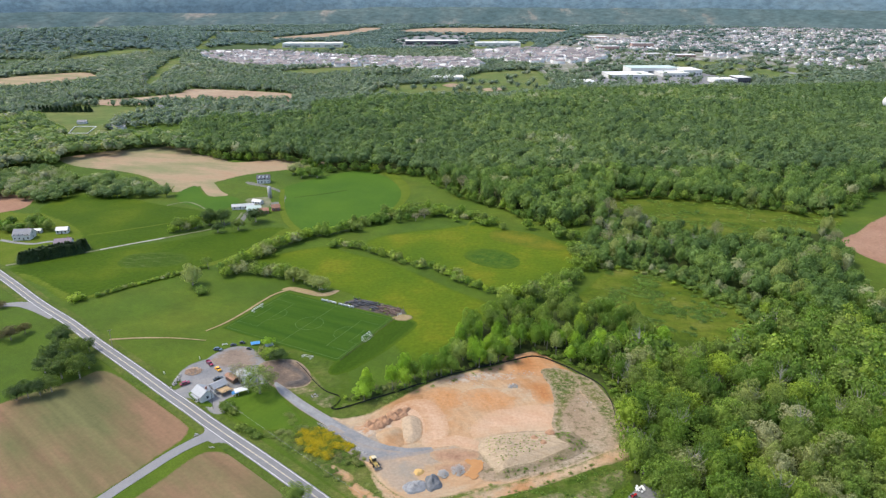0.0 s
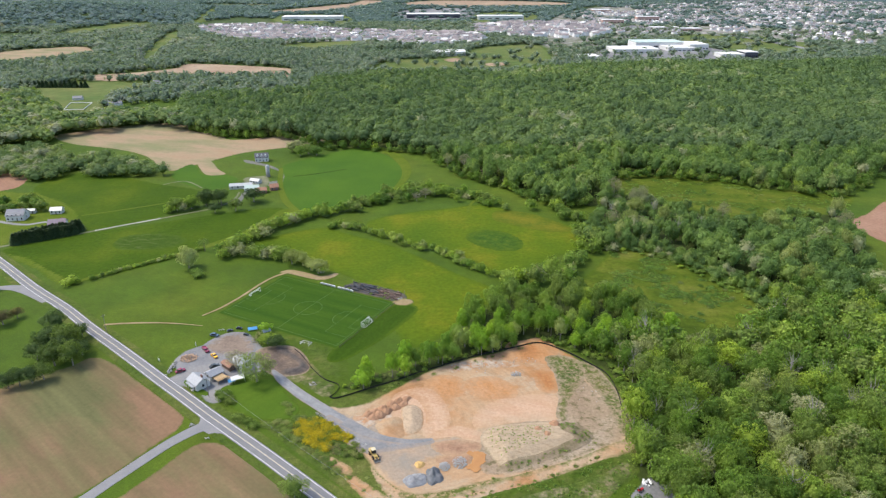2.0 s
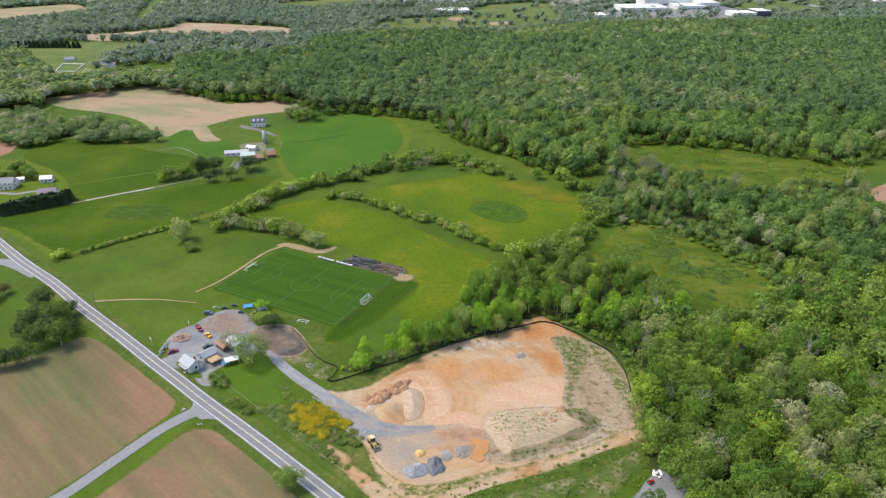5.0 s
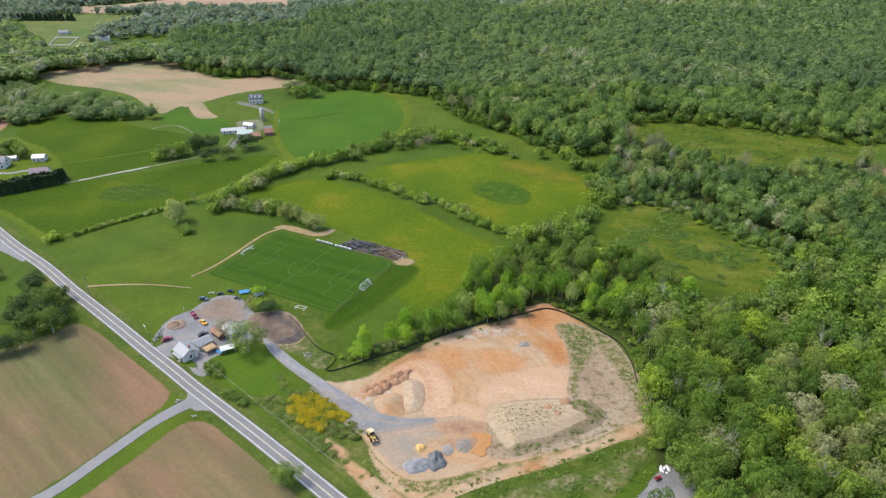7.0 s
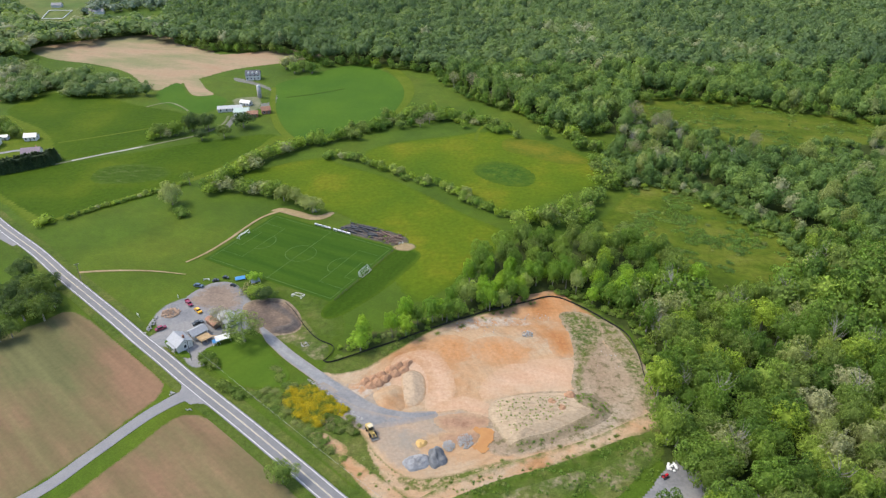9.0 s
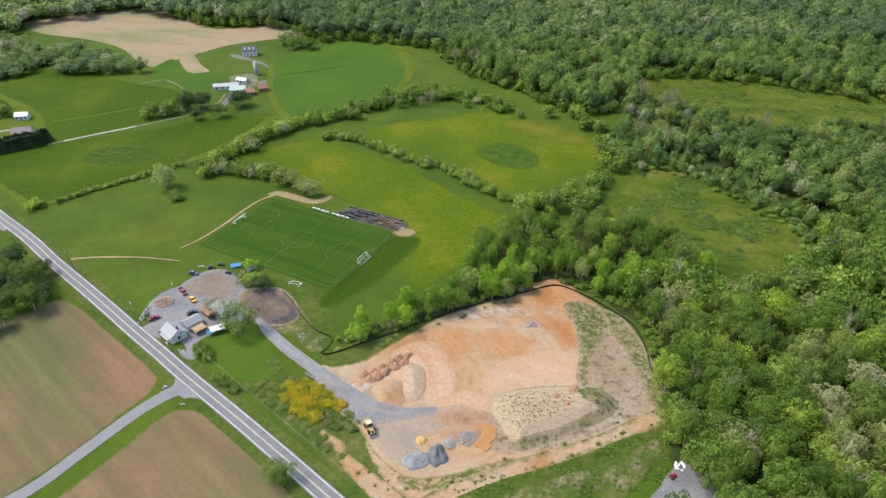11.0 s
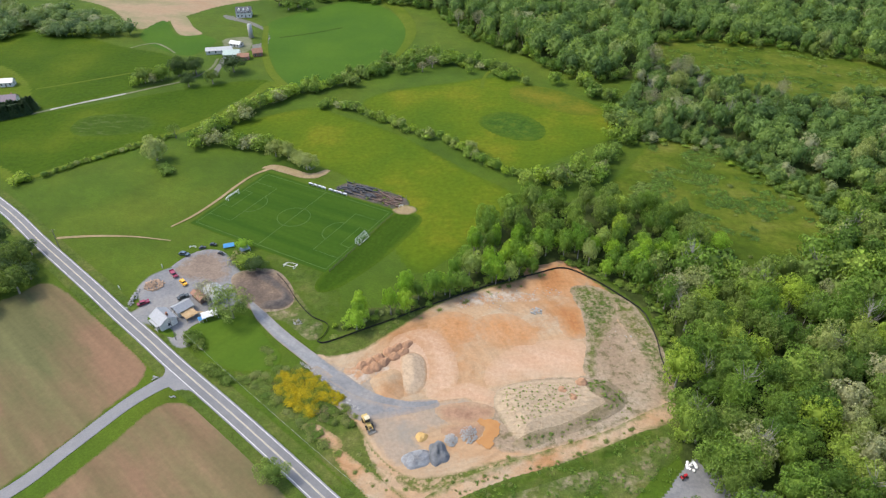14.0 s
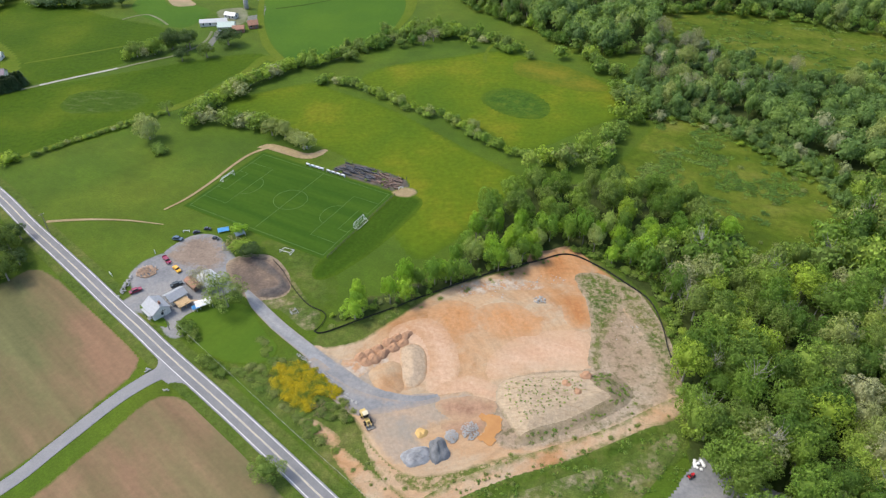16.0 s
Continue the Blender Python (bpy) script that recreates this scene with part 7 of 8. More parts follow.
hedge([(-42.9, 252.1), (-31.2, 257.6), (-17.2, 265.8), (-0.3, 275.2), (17.5, 283.6), (36.0, 291.1)], 1.8, (0.8, 2.6), (2, 4), "low shrubs behind the black fence", "", 1.2, 20, (0.7, 0.2))
# bushes over the rough meadows
for outline, n, wmax in (([(88.2, 356.3), (117.8, 398.8), (149.6, 378.9), (167.7, 323.3), (136.5, 293.2), (107.7, 311.6)], 14, 5), ([(145.8, 543.5), (211.2, 565.8), (296.5, 525.0), (272.2, 477.1), (209.3, 467.9), (169.8, 504.9)], 10, 5)):
    pts = scattered(outline, 9, 77, 0.8)
    for x, y in pts[np.random.default_rng(3).permutation(len(pts))[:n]]:
        bush(x, y, tree_rng.uniform(2, wmax), tree_rng.uniform(0.5, 1.2), "light olive green scrub bush", "scrub bushes", SCRUB_BUSH)
TUFTS = [crown(280 + k, 46, 0.14, 7, 0.0, 0.45, 0, 0.5) for k in range(5)]
for outline, gap, seed in (([(75.1, 351.0), (88.6, 372.1), (111.8, 404.9), (135.0, 407.3), (150.5, 381.8), (165.7, 355.5), (170.7, 324.6), (143.4, 293.4), (127.1, 286.0), (112.5, 296.4), (97.1, 337.2)], 2.6, 91), ([(136.9, 543.5), (157.9, 574.3), (213.3, 571.9), (256.4, 542.0), (307.9, 530.4), (322.5, 510.1), (276.7, 470.7), (207.6, 463.7), (168.7, 501.2), (138.5, 513.2)], 4.2, 92)):
    pts = scattered(outline, gap, seed, 1.0, 0.45)
    thick = np.array([noise.noise((x * 0.045, y * 0.045, 4.0)) + 0.35 * noise.noise((x * 0.2, y * 0.2, 6.0)) for x, y in pts])
    wood("scrub_tussocks", pts[thick > 0.04], TUFTS, (0.2, 0.8), (1.6, 5.0), "tussocks and low scrub over the rough meadow", seed, (0.16, 0.1), "scrub")
pts = scattered([(52.6, 295.8), (69.0, 285.4), (77.1, 270.0), (77.0, 245.2), (76.6, 232.3), (83.2, 232.4), (82.6, 248.0), (81.7, 268.6), (74.1, 288.3), (59.9, 298.2)], 1.7, 93, 0.85, 0.4)
wood("fence_weeds", pts, TUFTS, (0.3, 1.4), (1.0, 3.2), "weeds and brambles behind the black fence", 94, (0.55, 0.25), "weeds")
for x, y in [(83.8, 220.2), (89.0, 224.4), (83.2, 227.1), (93.8, 230.2)]:
    tree(x, y, tree_rng.uniform(11, 16), tree_rng.uniform(9, 13), "tall green broadleaf tree at the wood's edge", "wood trees")
pts = scattered([(-9.0, 184.8), (0.5, 188.6), (16.8, 191.1), (42.4, 199.7), (66.1, 207.9), (69.9, 201.3), (65.8, 189.9), (52.6, 184.4), (16.3, 183.5)], 1.5, 95, 0.9, 0.45)
thick = np.array([noise.noise((x * 0.12, y * 0.12, 14.0)) + 0.5 * noise.noise((x * 0.5, y * 0.5, 6.0)) for x, y in pts])
wood("bank_weeds", pts[thick > -0.02], TUFTS, (0.12, 0.4), (0.5, 1.5), "tufts of rank grass and weeds on the bank", 96, (0.22, 0.2), "weeds", lift=np.full(len(pts), 0.2))
# bare bleached trees in the wood
DEAD = []
for k in range(3):
    rng = np.random.default_rng(300 + k)
    V, Tt = limb([(0, 0, 0), (0.01, 0, 0.35), (0.0, 0.02, 0.7), (0.03, 0.02, 1.0)], (0.013, 0.011, 0.007, 0.002), 5)
    for j in range(26):
        a, h, e = rng.uniform(0, 6.28), rng.uniform(0.35, 0.8), rng.uniform(0.15, 0.3)
        v, t = limb([(0, 0, h), (e * 0.6 * math.cos(a), e * 0.6 * math.sin(a), h + 0.12), (e * math.cos(a + 0.3), e * math.sin(a + 0.3), h + 0.3)], (0.006, 0.004, 0.0012), 4)
        Tt = np.concatenate([Tt, t + len(V)])
        V = np.concatenate([V, v])
    DEAD.append(tri_mesh("dead_tree", V, Tt, m_deadwood))
for x, y in ((79.5, 268.5), (82.8, 256.5), (176.2, 315.1), (164.4, 305.0), (131.0, 257.5), (115.5, 248.7), (83.1, 225.2), (129.7, 235.9), (154.8, 422.2), (121.1, 465.9), (172.9, 429.5), (151.9, 466.6)):
    ob = new("dead_tree", tree_rng.choice(DEAD))
    ob.matrix_world = pose(x, y, 0, 0, 0, tree_rng.uniform(0, 360)) @ Matrix.Diagonal((13, 13, tree_rng.uniform(14, 18), 1))
    tagged(ob, "bare bleached dead tree among green ones", "tree", "dead trees")
# Extra bare trees added as the pale limbs showing through leafy crowns.
for x, y in near_wood[np.random.default_rng(6).permutation(len(near_wood))[:18]]:
    ob = new("dead_tree", tree_rng.choice(DEAD))
    ob.matrix_world = pose(x + 2, y + 2, 0, 0, 0, tree_rng.uniform(0, 360)) @ Matrix.Diagonal((17, 17, tree_rng.uniform(17, 20.5), 1))
    tagged(ob, "bare grey limbs standing in for branches of the green crowns", "tree", "dead trees")
ob = new("dead_tree", DEAD[1])
ob.matrix_world = pose(*(-96.6, 268.6), 0) @ Matrix.Diagonal((11, 11, 9, 1))
tagged(ob, "bare pale grey tree beside the shed", "tree")
for outline, gap, seed, wide in (([(17.1, 223.1), (25.0, 225.1), (37.0, 226.3), (41.4, 225.0), (42.3, 218.1), (37.4, 214.7), (30.0, 211.7), (21.9, 208.0), (18.3, 211.5)], 1.5, 9, (0.4, 0.9)), ([(19.8, 201.9), (26.0, 205.3), (35.0, 208.4), (44.3, 213.2), (51.3, 218.0), (47.4, 221.3), (45.5, 226.4), (51.3, 228.5), (56.9, 223.8), (56.2, 218.1), (45.7, 210.7), (34.7, 205.9), (24.9, 201.6)], 1.7, 19, (0.8, 2.0))):
    pts = scattered(outline, gap, seed, 0.75, 0.3)
    wood("terrace_tufts", pts, TUFTS, (0.2, 0.4), wide, "low brown green tufts on the terrace", seed, (0.25, 0.2), "weeds", lift=terrace_height(pts, None) + 0.2)
for x, y in (*scattered([(74.4, 234.7), (75.4, 220.4), (70.4, 201.3), (74.0, 199.4), (80.1, 192.1), (74.6, 207.4)], 6, 5),):
    bush(x, y, 6, 4.5, "pale green bush at the wood's edge", "wood edge bushes")

# ---- conifer hedge ----
def conifer_mesh(seed):
    rng = np.random.default_rng(seed)
    n = 420
    h = rng.random(n) ** 0.75
    a = rng.uniform(0, 6.28, n)
    r = 0.5 * (1 - h) ** 0.8 * rng.uniform(0.75, 1.1, n)
    at = np.c_[r * np.cos(a), r * np.sin(a), h * 0.97 + 0.02]
    out = np.c_[np.cos(a), np.sin(a), np.full(n, 0.3)] + rng.normal(0, 0.3, (n, 3))
    side = np.cross(out, (0, 0, 1.0))
    side /= np.linalg.norm(side, axis=1)[:, None]
    s = rng.uniform(0.05, 0.11, n)[:, None]
    V = np.stack([at + out * s * 1.2 - (0, 0, 0.03), at + side * s, at - side * s], 1).reshape(-1, 3)
    core, t = limb([(0, 0, 0), (0, 0, 0.35), (0, 0, 0.7), (0, 0, 0.97)], (0.46, 0.34, 0.17, 0.01), 9)
    return tri_mesh("foliage", np.concatenate([V, core]), np.concatenate([np.arange(3 * n).reshape(-1, 3), t + 3 * n]), m_conifer)


CONIFERS = [conifer_mesh(k) for k in range(4)]


def conifer(x, y, high, wide, label, group):
    ob = new("conifer", tree_rng.choice(CONIFERS))
    ob.matrix_world = pose(x, y, 0, 0, 0, tree_rng.uniform(0, 360)) @ Matrix.Diagonal((wide, wide, high, 1))
    return tagged(ob, label, "tree", group)


a, b_ = np.array((-284.2, 415.8)), np.array((-253.2, 436.0))
for row_ in range(2):
    for k in range(19):
        p = a + (b_ - a) * (k + 0.5 * row_) / 18.5 + (0, 5.5 * row_)
        conifer(*p, tree_rng.uniform(7, 9), tree_rng.uniform(6, 7.5), "dark clipped conifer in a windbreak row", "windbreak conifers")
for p in ((-201.5, 483.2), (-192.0, 487.2), (-183.3, 496.8), (-175.3, 499.6)):
    tree(*p, 11, 12, "dark green tree beside the farm lane", "farm trees")
hedge([(-203.4, 477.1), (-194.9, 486.2), (-183.2, 489.1)], 4, (7, 9), (8, 10), "row of green trees beside the farm lane", "", 2, 9)
for x, y, h, w in ((*(-183.6, 495.5), 14, 15), (*(-172.5, 497.6), 13, 16), (*(-171.2, 477.9), 8, 11), (*(-157.2, 483.4), 10, 12), (*(-149.1, 503.8), 12, 19)):
    tree(x, y, h, w, "dark green tree beside the farm", "farm trees", SMALL_DARK[1])
for p in ((-151.1, 656.3), (-140.4, 642.8), (-134.0, 650.6), (-124.7, 643.0), (-147.8, 666.3)):
    tree(*p, 11, 15, "round dark tree behind the farmhouse", "farm trees", SMALL_MESHES[1])

wood("copse_west", scattered([(-472.8, 633.5), (-418.7, 647.5), (-390.3, 653.6), (-347.4, 622.1), (-320.4, 629.6), (-277.0, 600.2), (-244.3, 573.1), (-265.2, 566.8), (-301.6, 569.4), (-331.5, 581.6), (-341.7, 557.0), (-389.6, 567.0), (-411.9, 544.7)], 9, 31), MID_TREES, (8, 14), (11, 15), "mixed green copse beside the ploughed field", 7, (0.55, 0.3), mat=m_leaf_deep)
wood("copse_house", scattered([(-402.2, 496.6), (-347.1, 493.9), (-326.2, 503.7), (-301.4, 491.2), (-296.3, 477.9), (-334.0, 472.7), (-377.1, 461.4)], 9, 32), MID_TREES, (7, 10), (9, 12), "dark green trees behind the houses", 8, (0.15, 0.1))
nw = scattered([(-733, 876), (-618, 930), (-588, 961), (-492, 857), (-392, 828), (-319, 821), (-280, 746), (-353, 769), (-369, 740), (-413, 720), (-407.0, 686.3), (-436.9, 676.4), (-526.3, 610.1)], 11, 33)
nw = nw[inside_depth(nw, np.array([(-537, 939), (-477, 939), (-413, 801), (-454, 791)])) < 0]
wood("wood_northwest", nw, FAR_TREES, (12, 18), (14, 20), "wood beyond the ploughed field", 9, (0.6, 0.3), mat=m_leaf_deep)

# ---- farm ----
m_farmdrive = ground_material("worn grey drive", lambda nt: two_scale(nt, ((0.3, (0.105, 0.110, 0.098)), (0.7, (0.150, 0.148, 0.132))), 0.07, 0.9), ragged=0.3)
field("farm_drive", [(-162.6, 498.6), (-165.0, 528.6), (-160.0, 541.7), (-152.5, 555.3), (-142.9, 562.5), (-143.8, 580.0), (-155.3, 595.2), (-170.5, 607.8), (-184.9, 615.9), (-191.3, 624.3), (-188.2, 627.8), (-170.2, 616.1), (-152.7, 600.0), (-140.1, 574.1), (-139.7, 548.7), (-151.2, 541.8), (-158.3, 520.0), (-158.1, 493.0)], m_farmdrive, 0.1, "grey farm drive", "drive", step=1.5, feather=1.5)
building("farm_house", pose(*(-172.9, 624.5), 0, 0, 0, 8), 12, 8, 4.4, 3.2, m_siding, m_roof_dark, "large white farmhouse with a dark grey roof", storeys=2)
for s in (-3.6, 0, 3.6):
    x, y = (-172.9, 624.5)
    bm = bmesh.new()
    walls(bm, 2.4, 1.8, 1.2, 0.8)
    ob = part("dormer", bm, m_siding)
    ob.parent = bpy.data.objects["farm_house"]
    ob.matrix_parent_inverse = Matrix()
    ob.matrix_basis = pose(s, -2.3, 5.1, 0, 0, 90)
building("long_barn", pose(*(-169.2, 540.2), 0, 0, 0, 12), 18, 6.5, 2.6, 1.4, m_siding, m_roof_white, "long low white barn with a metal roof", "barn", chimney=False, every=4, door=False)
building("green_barn", pose(*(-157.6, 531.3), 0, 0, 0, 8), 11, 8, 3.2, 2.0, m_siding, m_roof_green, "barn with a pale green metal roof", "barn", chimney=False, every=4)
building("red_shed", pose(*(-148.5, 527.6), 0, 0, 0, 10), 7.5, 6, 2.6, 1.6, m_brick, m_roof_rust, "small shed with a red roof", "shed", chimney=False)
building("brick_shed", pose(*(-140.5, 535.4), 0, 0, 0, 20), 6.5, 6, 2.8, 2.2, m_brick, m_roof_rust, "small red brick outbuilding", "shed", chimney=False)
building("milk_house", pose(*(-160.6, 553.9), 0, 0, 0, -20), 8.5, 5, 2.4, 1.4, m_siding, m_roof_white, "low white outbuilding in the farmyard", "shed", chimney=False)
field("farm_yard", [(-174.4, 564.9), (-164.0, 573.8), (-153.7, 569.5), (-148.8, 545.8), (-154.6, 537.8), (-162.2, 541.7)], m_dulllane, 0.16, "pale bare farmyard", "ground", step=1.2, feather=6)


def silo(m, r, h):
    ob = thing("silo", m, "tall pale grey concrete silo with a domed cap", "silo")
    bm = bmesh.new()
    bmesh.ops.create_cone(bm, cap_ends=True, segments=28, radius1=r, radius2=r, depth=h)
    bmesh.ops.translate(bm, verts=bm.verts, vec=(0, 0, h / 2))
    part("shaft", bm, m_concrete, ob, smooth=True)
    for k in range(9):
        bm = bmesh.new()
        bmesh.ops.create_cone(bm, cap_ends=True, segments=28, radius1=r + 0.06, radius2=r + 0.06, depth=0.12)
        bmesh.ops.translate(bm, verts=bm.verts, vec=(0, 0, h * (k + 0.5) / 9))
        part("hoop", bm, m_steel, ob)
    bm = bmesh.new()
    bmesh.ops.create_uvsphere(bm, u_segments=24, v_segments=12, radius=r)
    bmesh.ops.bisect_plane(bm, geom=bm.verts[:] + bm.edges[:] + bm.faces[:], plane_co=(0, 0, 0), plane_no=(0, 0, 1), clear_inner=True)
    bmesh.ops.translate(bm, verts=bm.verts, vec=(0, 0, h))
    part("cap", bm, m_roof_white, ob, smooth=True)


silo(pose(*(-154.5, 572.4), 0), 1.7, 9)

# houses left of the windbreak
building("grey_house", pose(*(-310.8, 465.2), 0, 0, 0, 8), 12, 10, 4.0, 3.4, m_siding, m_roof_grey, "large house with a grey shingle roof", storeys=2)
building("mauve_house", pose(*(-273.1, 449.6), 0, 0, 0, 15), 11, 8, 2.8, 2.8, m_siding, m_roof_mauve, "house with a mauve grey roof behind conifers")
building("white_garage", pose(*(-289.0, 477.9), 0, 0, 0, 10), 8, 6, 2.8, 1.8, m_siding, m_roof_white, "white garage with a pale roof", "garage", chimney=False)
building("white_garage", pose(*(-308.4, 477.9), 0, 0, 0, 10), 6, 4, 2.2, 1.0, m_siding, m_roof_white, "low white shed beside the house", "shed", chimney=False)
ribbon("house_drive", [(-327.0, 461.5), (-310.9, 455.4), (-297.2, 453.1), (-285.4, 457.9), (-268.9, 446.1)], 3.2, 0.12, m_asphalt, "grey house drive", 0.1, category="drive")

# ---- far country ----
m_town = ground_material("streets and lawns", lambda nt: two_scale(nt, ((0.3, (0.085, 0.110, 0.060)), (0.45, (0.140, 0.145, 0.100)), (0.55, (0.235, 0.226, 0.212)), (0.7, (0.330, 0.300, 0.275))), 0.02, 0.08, 0.7, 1.25))
m_farlawn = ground_material("far mown grass", lambda nt: two_scale(nt, ((0.35, (0.067, 0.107, 0.028)), (0.65, (0.118, 0.130, 0.043))), 0.012, 0.08))
m_fartan = ground_material("far bare soil", lambda nt: two_scale(nt, ((0.35, (0.237, 0.166, 0.115)), (0.65, (0.292, 0.225, 0.158))), 0.012, 0.08))
m_lot = ground_material("parking lot asphalt", lambda nt: two_scale(nt, ((0.35, (0.158, 0.158, 0.162)), (0.65, (0.213, 0.213, 0.213))), 0.012, 0.08))
OPEN = []


def far_field(name, corners, mat, label, step=25.0, feather=None, z=0.4):
    OPEN.append(smooth_outline(corners, 3))
    z += 0.05 * len(OPEN)
    field(name, corners, mat, z, label, "field", step, feather, 3)


far_field("far_field", [(-912, 1300), (-970, 1497), (-856, 1613), (-795, 1565), (-745, 1467), (-802, 1334)], m_tilled, "brown far field between woods", 10)
far_field("far_field", [(-631, 1154), (-536, 1202), (-487, 1261), (-481, 1318), (-298, 1262), (-261, 1210), (-271, 1142), (-436, 1148), (-541, 1104)], m_fartan, "pale bare far field", 10)
far_field("far_meadow", [(-625, 1010), (-581, 1092), (-489, 1092), (-428, 1053), (-467, 962), (-445, 865), (-488, 850), (-556, 904)], m_farlawn, "far mown meadow with a white ring", 8)
far_field("far_clearing", [(-601, 1370), (-744, 1855), (-767, 2014), (-715, 1889), (-613, 1509), (-571, 1343)], m_farlawn, "grassy clearing under power lines", 15)
far_field("far_clearing", [(-803, 2247), (-909, 2696), (-1102, 3469), (-1080, 3470), (-853, 2568), (-762, 2178)], m_farlawn, "grassy clearing under power lines", 20)
far_field("far_strip", [(-1060, 1921), (-1014, 2092), (-931, 2222), (-886, 2113), (-951, 1957), (-1001, 1838)], m_farlawn, "green far field between woods", 15)
far_field("sports_ground", [(-135, 1225), (-95, 1372), (7, 1409), (88, 1605), (237, 1630), (200, 1304), (87, 1211), (-84, 1196)], m_farlawn, "far sports fields of the school", 12)
far_field("ball_diamond", [(-1, 1372), (19, 1400), (39, 1372), (18, 1337)], m_fartan, "tan baseball infield", 8, z=0.8)
far_field("ball_diamond", [(72, 1311), (113, 1337), (125, 1312), (92, 1279)], m_fartan, "tan baseball infield", 8, z=0.8)
far_field("far_field", [(-394, 1628), (-208, 1765), (-171, 1708), (-281, 1522)], m_farlawn, "pale green far field", 18)
far_field("far_field", [(-741, 2915), (-482, 3648), (-464, 4012), (-306, 3842), (-420, 3173), (-561, 2840)], m_fartan, "tan far field", 25)
far_field("far_field", [(318, 4120), (390, 4190), (602, 4144), (631, 4040), (343, 4017)], m_fartan, "tan far field on the slope", 25, z=3)
far_field("far_field", [(-235, 3477), (-76, 3968), (368, 3935), (649, 3721), (563, 3377), (202, 3273)], m_fartan, "tan far field", 25)
far_field("mall_lawn", [(605, 1862), (824, 1948), (882, 1741), (848, 1472), (712, 1393), (596, 1548)], m_farlawn, "green lawns beside the school", 14)
far_field("school_lot", [(267, 1391), (338, 1535), (445, 1657), (558, 1711), (609, 1583), (636, 1431), (612, 1347), (352, 1338)], m_lot, "grey school car park", 12, z=0.9)
far_field("hall_lawn", [(-529, 2248), (-621, 2698), (-385, 2700), (-315, 2249)], m_farlawn, "mown grass round a warehouse", 20)
far_field("hall_lawn", [(96, 2300), (130, 2845), (349, 2846), (299, 2351)], m_farlawn, "mown grass round a warehouse", 20)
far_field("works_lot", [(-191, 2513), (-159, 3085), (119, 3177), (84, 2514), (-46, 2402)], m_lot, "grey works yard", 20, z=0.9)
far_field("town_streets", [(242, 1491), (331, 2301), (679, 3276), (1529, 3835), (2044, 3841), (2623, 3585), (1313, 1742), (917, 1672), (816, 1930), (575, 1861)], m_town, "streets and gardens of the town", 25)
far_field("estate_streets", [(-607, 1856), (-738, 2135), (-545, 2202), (-235, 1997), (57, 1927), (92, 1682), (-85, 1629), (-205, 1736), (-454, 1707)], m_town, "streets of the housing estate", 16)
far_field("estate_streets", [(90, 1962), (122, 2252), (318, 2351), (508, 2254), (422, 1861), (260, 1797)], m_town, "streets of the housing estate", 16)

# the last ridges, a plain backdrop behind everything, their blue a painted distance haze
NEAR_CREST = (82, 80, 84, 78, 70, 74, 88, 98, 104, 102, 96, 100, 94, 96)
RIDGE_TURN = (-62, -34, -28, -24, -19, -13, -9, -6, -3, 5, 10, 20, 34, 62)
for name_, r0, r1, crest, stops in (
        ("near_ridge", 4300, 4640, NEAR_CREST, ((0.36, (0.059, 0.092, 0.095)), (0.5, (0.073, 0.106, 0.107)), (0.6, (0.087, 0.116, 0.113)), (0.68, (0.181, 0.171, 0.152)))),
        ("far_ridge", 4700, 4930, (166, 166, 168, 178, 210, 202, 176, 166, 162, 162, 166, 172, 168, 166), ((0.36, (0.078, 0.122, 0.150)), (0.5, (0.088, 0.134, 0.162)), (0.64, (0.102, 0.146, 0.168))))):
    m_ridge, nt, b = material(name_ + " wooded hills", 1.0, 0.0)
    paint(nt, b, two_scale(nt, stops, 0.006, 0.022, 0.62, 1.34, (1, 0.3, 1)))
    ra = np.radians(np.arange(-60, 60.1, 0.4))
    rv, rf = [], []
    for i, (r, lift) in enumerate(((r0, -0.02), (0.6 * r0 + 0.4 * r1, 0.5), (r1, 1.0), (r1 + 60, 0.9), (r1 + 200, -0.02))):
        for a in ra:
            h = np.interp(np.degrees(a), RIDGE_TURN, crest) * lift + lift * (7 * noise.noise((a * 18, i * 0.5, r0 * 0.1)) + 3 * noise.noise((a * 60, i * 0.9, r0 * 0.1)))
            rv.append((r * math.sin(a), r * math.cos(a), h))
    for i in range(4):
        rf += [(i * len(ra) + k, i * len(ra) + k + 1, (i + 1) * len(ra) + k + 1, (i + 1) * len(ra) + k) for k in range(len(ra) - 1)]
    tagged(new("backdrop", mesh_of("backdrop", rv, rf, m_ridge, True)), "wooded hills along the horizon, blue green with painted haze", "hills", kind="structure")

rng = np.random.default_rng(8)
LOOSE = {6: 0.06, 13: 0.22, 14: 0.14, 15: 0.08, 16: 0.08, 17: 0.1}     # share of trees left on the school and works grounds
far_xy = []
for r0, r1, gap in ((1000, 1600, 13), (1600, 2300, 19), (2300, 3100, 26), (3100, 4360, 35)):
    ys = np.arange(r0 * 0.75, r1 + 50, gap)
    xs = np.arange(-0.75 * r1, 0.75 * r1, gap)
    gx, gy = np.meshgrid(xs, ys)
    p = np.c_[gx.ravel(), gy.ravel()] + rng.normal(0, gap * 0.35, (gx.size, 2))
    rr, aa = np.hypot(*p.T), np.abs(np.arctan2(p[:, 0], p[:, 1]))
    far_xy.append(p[(rr > r0) & (rr < r1) & (aa < 0.64)])
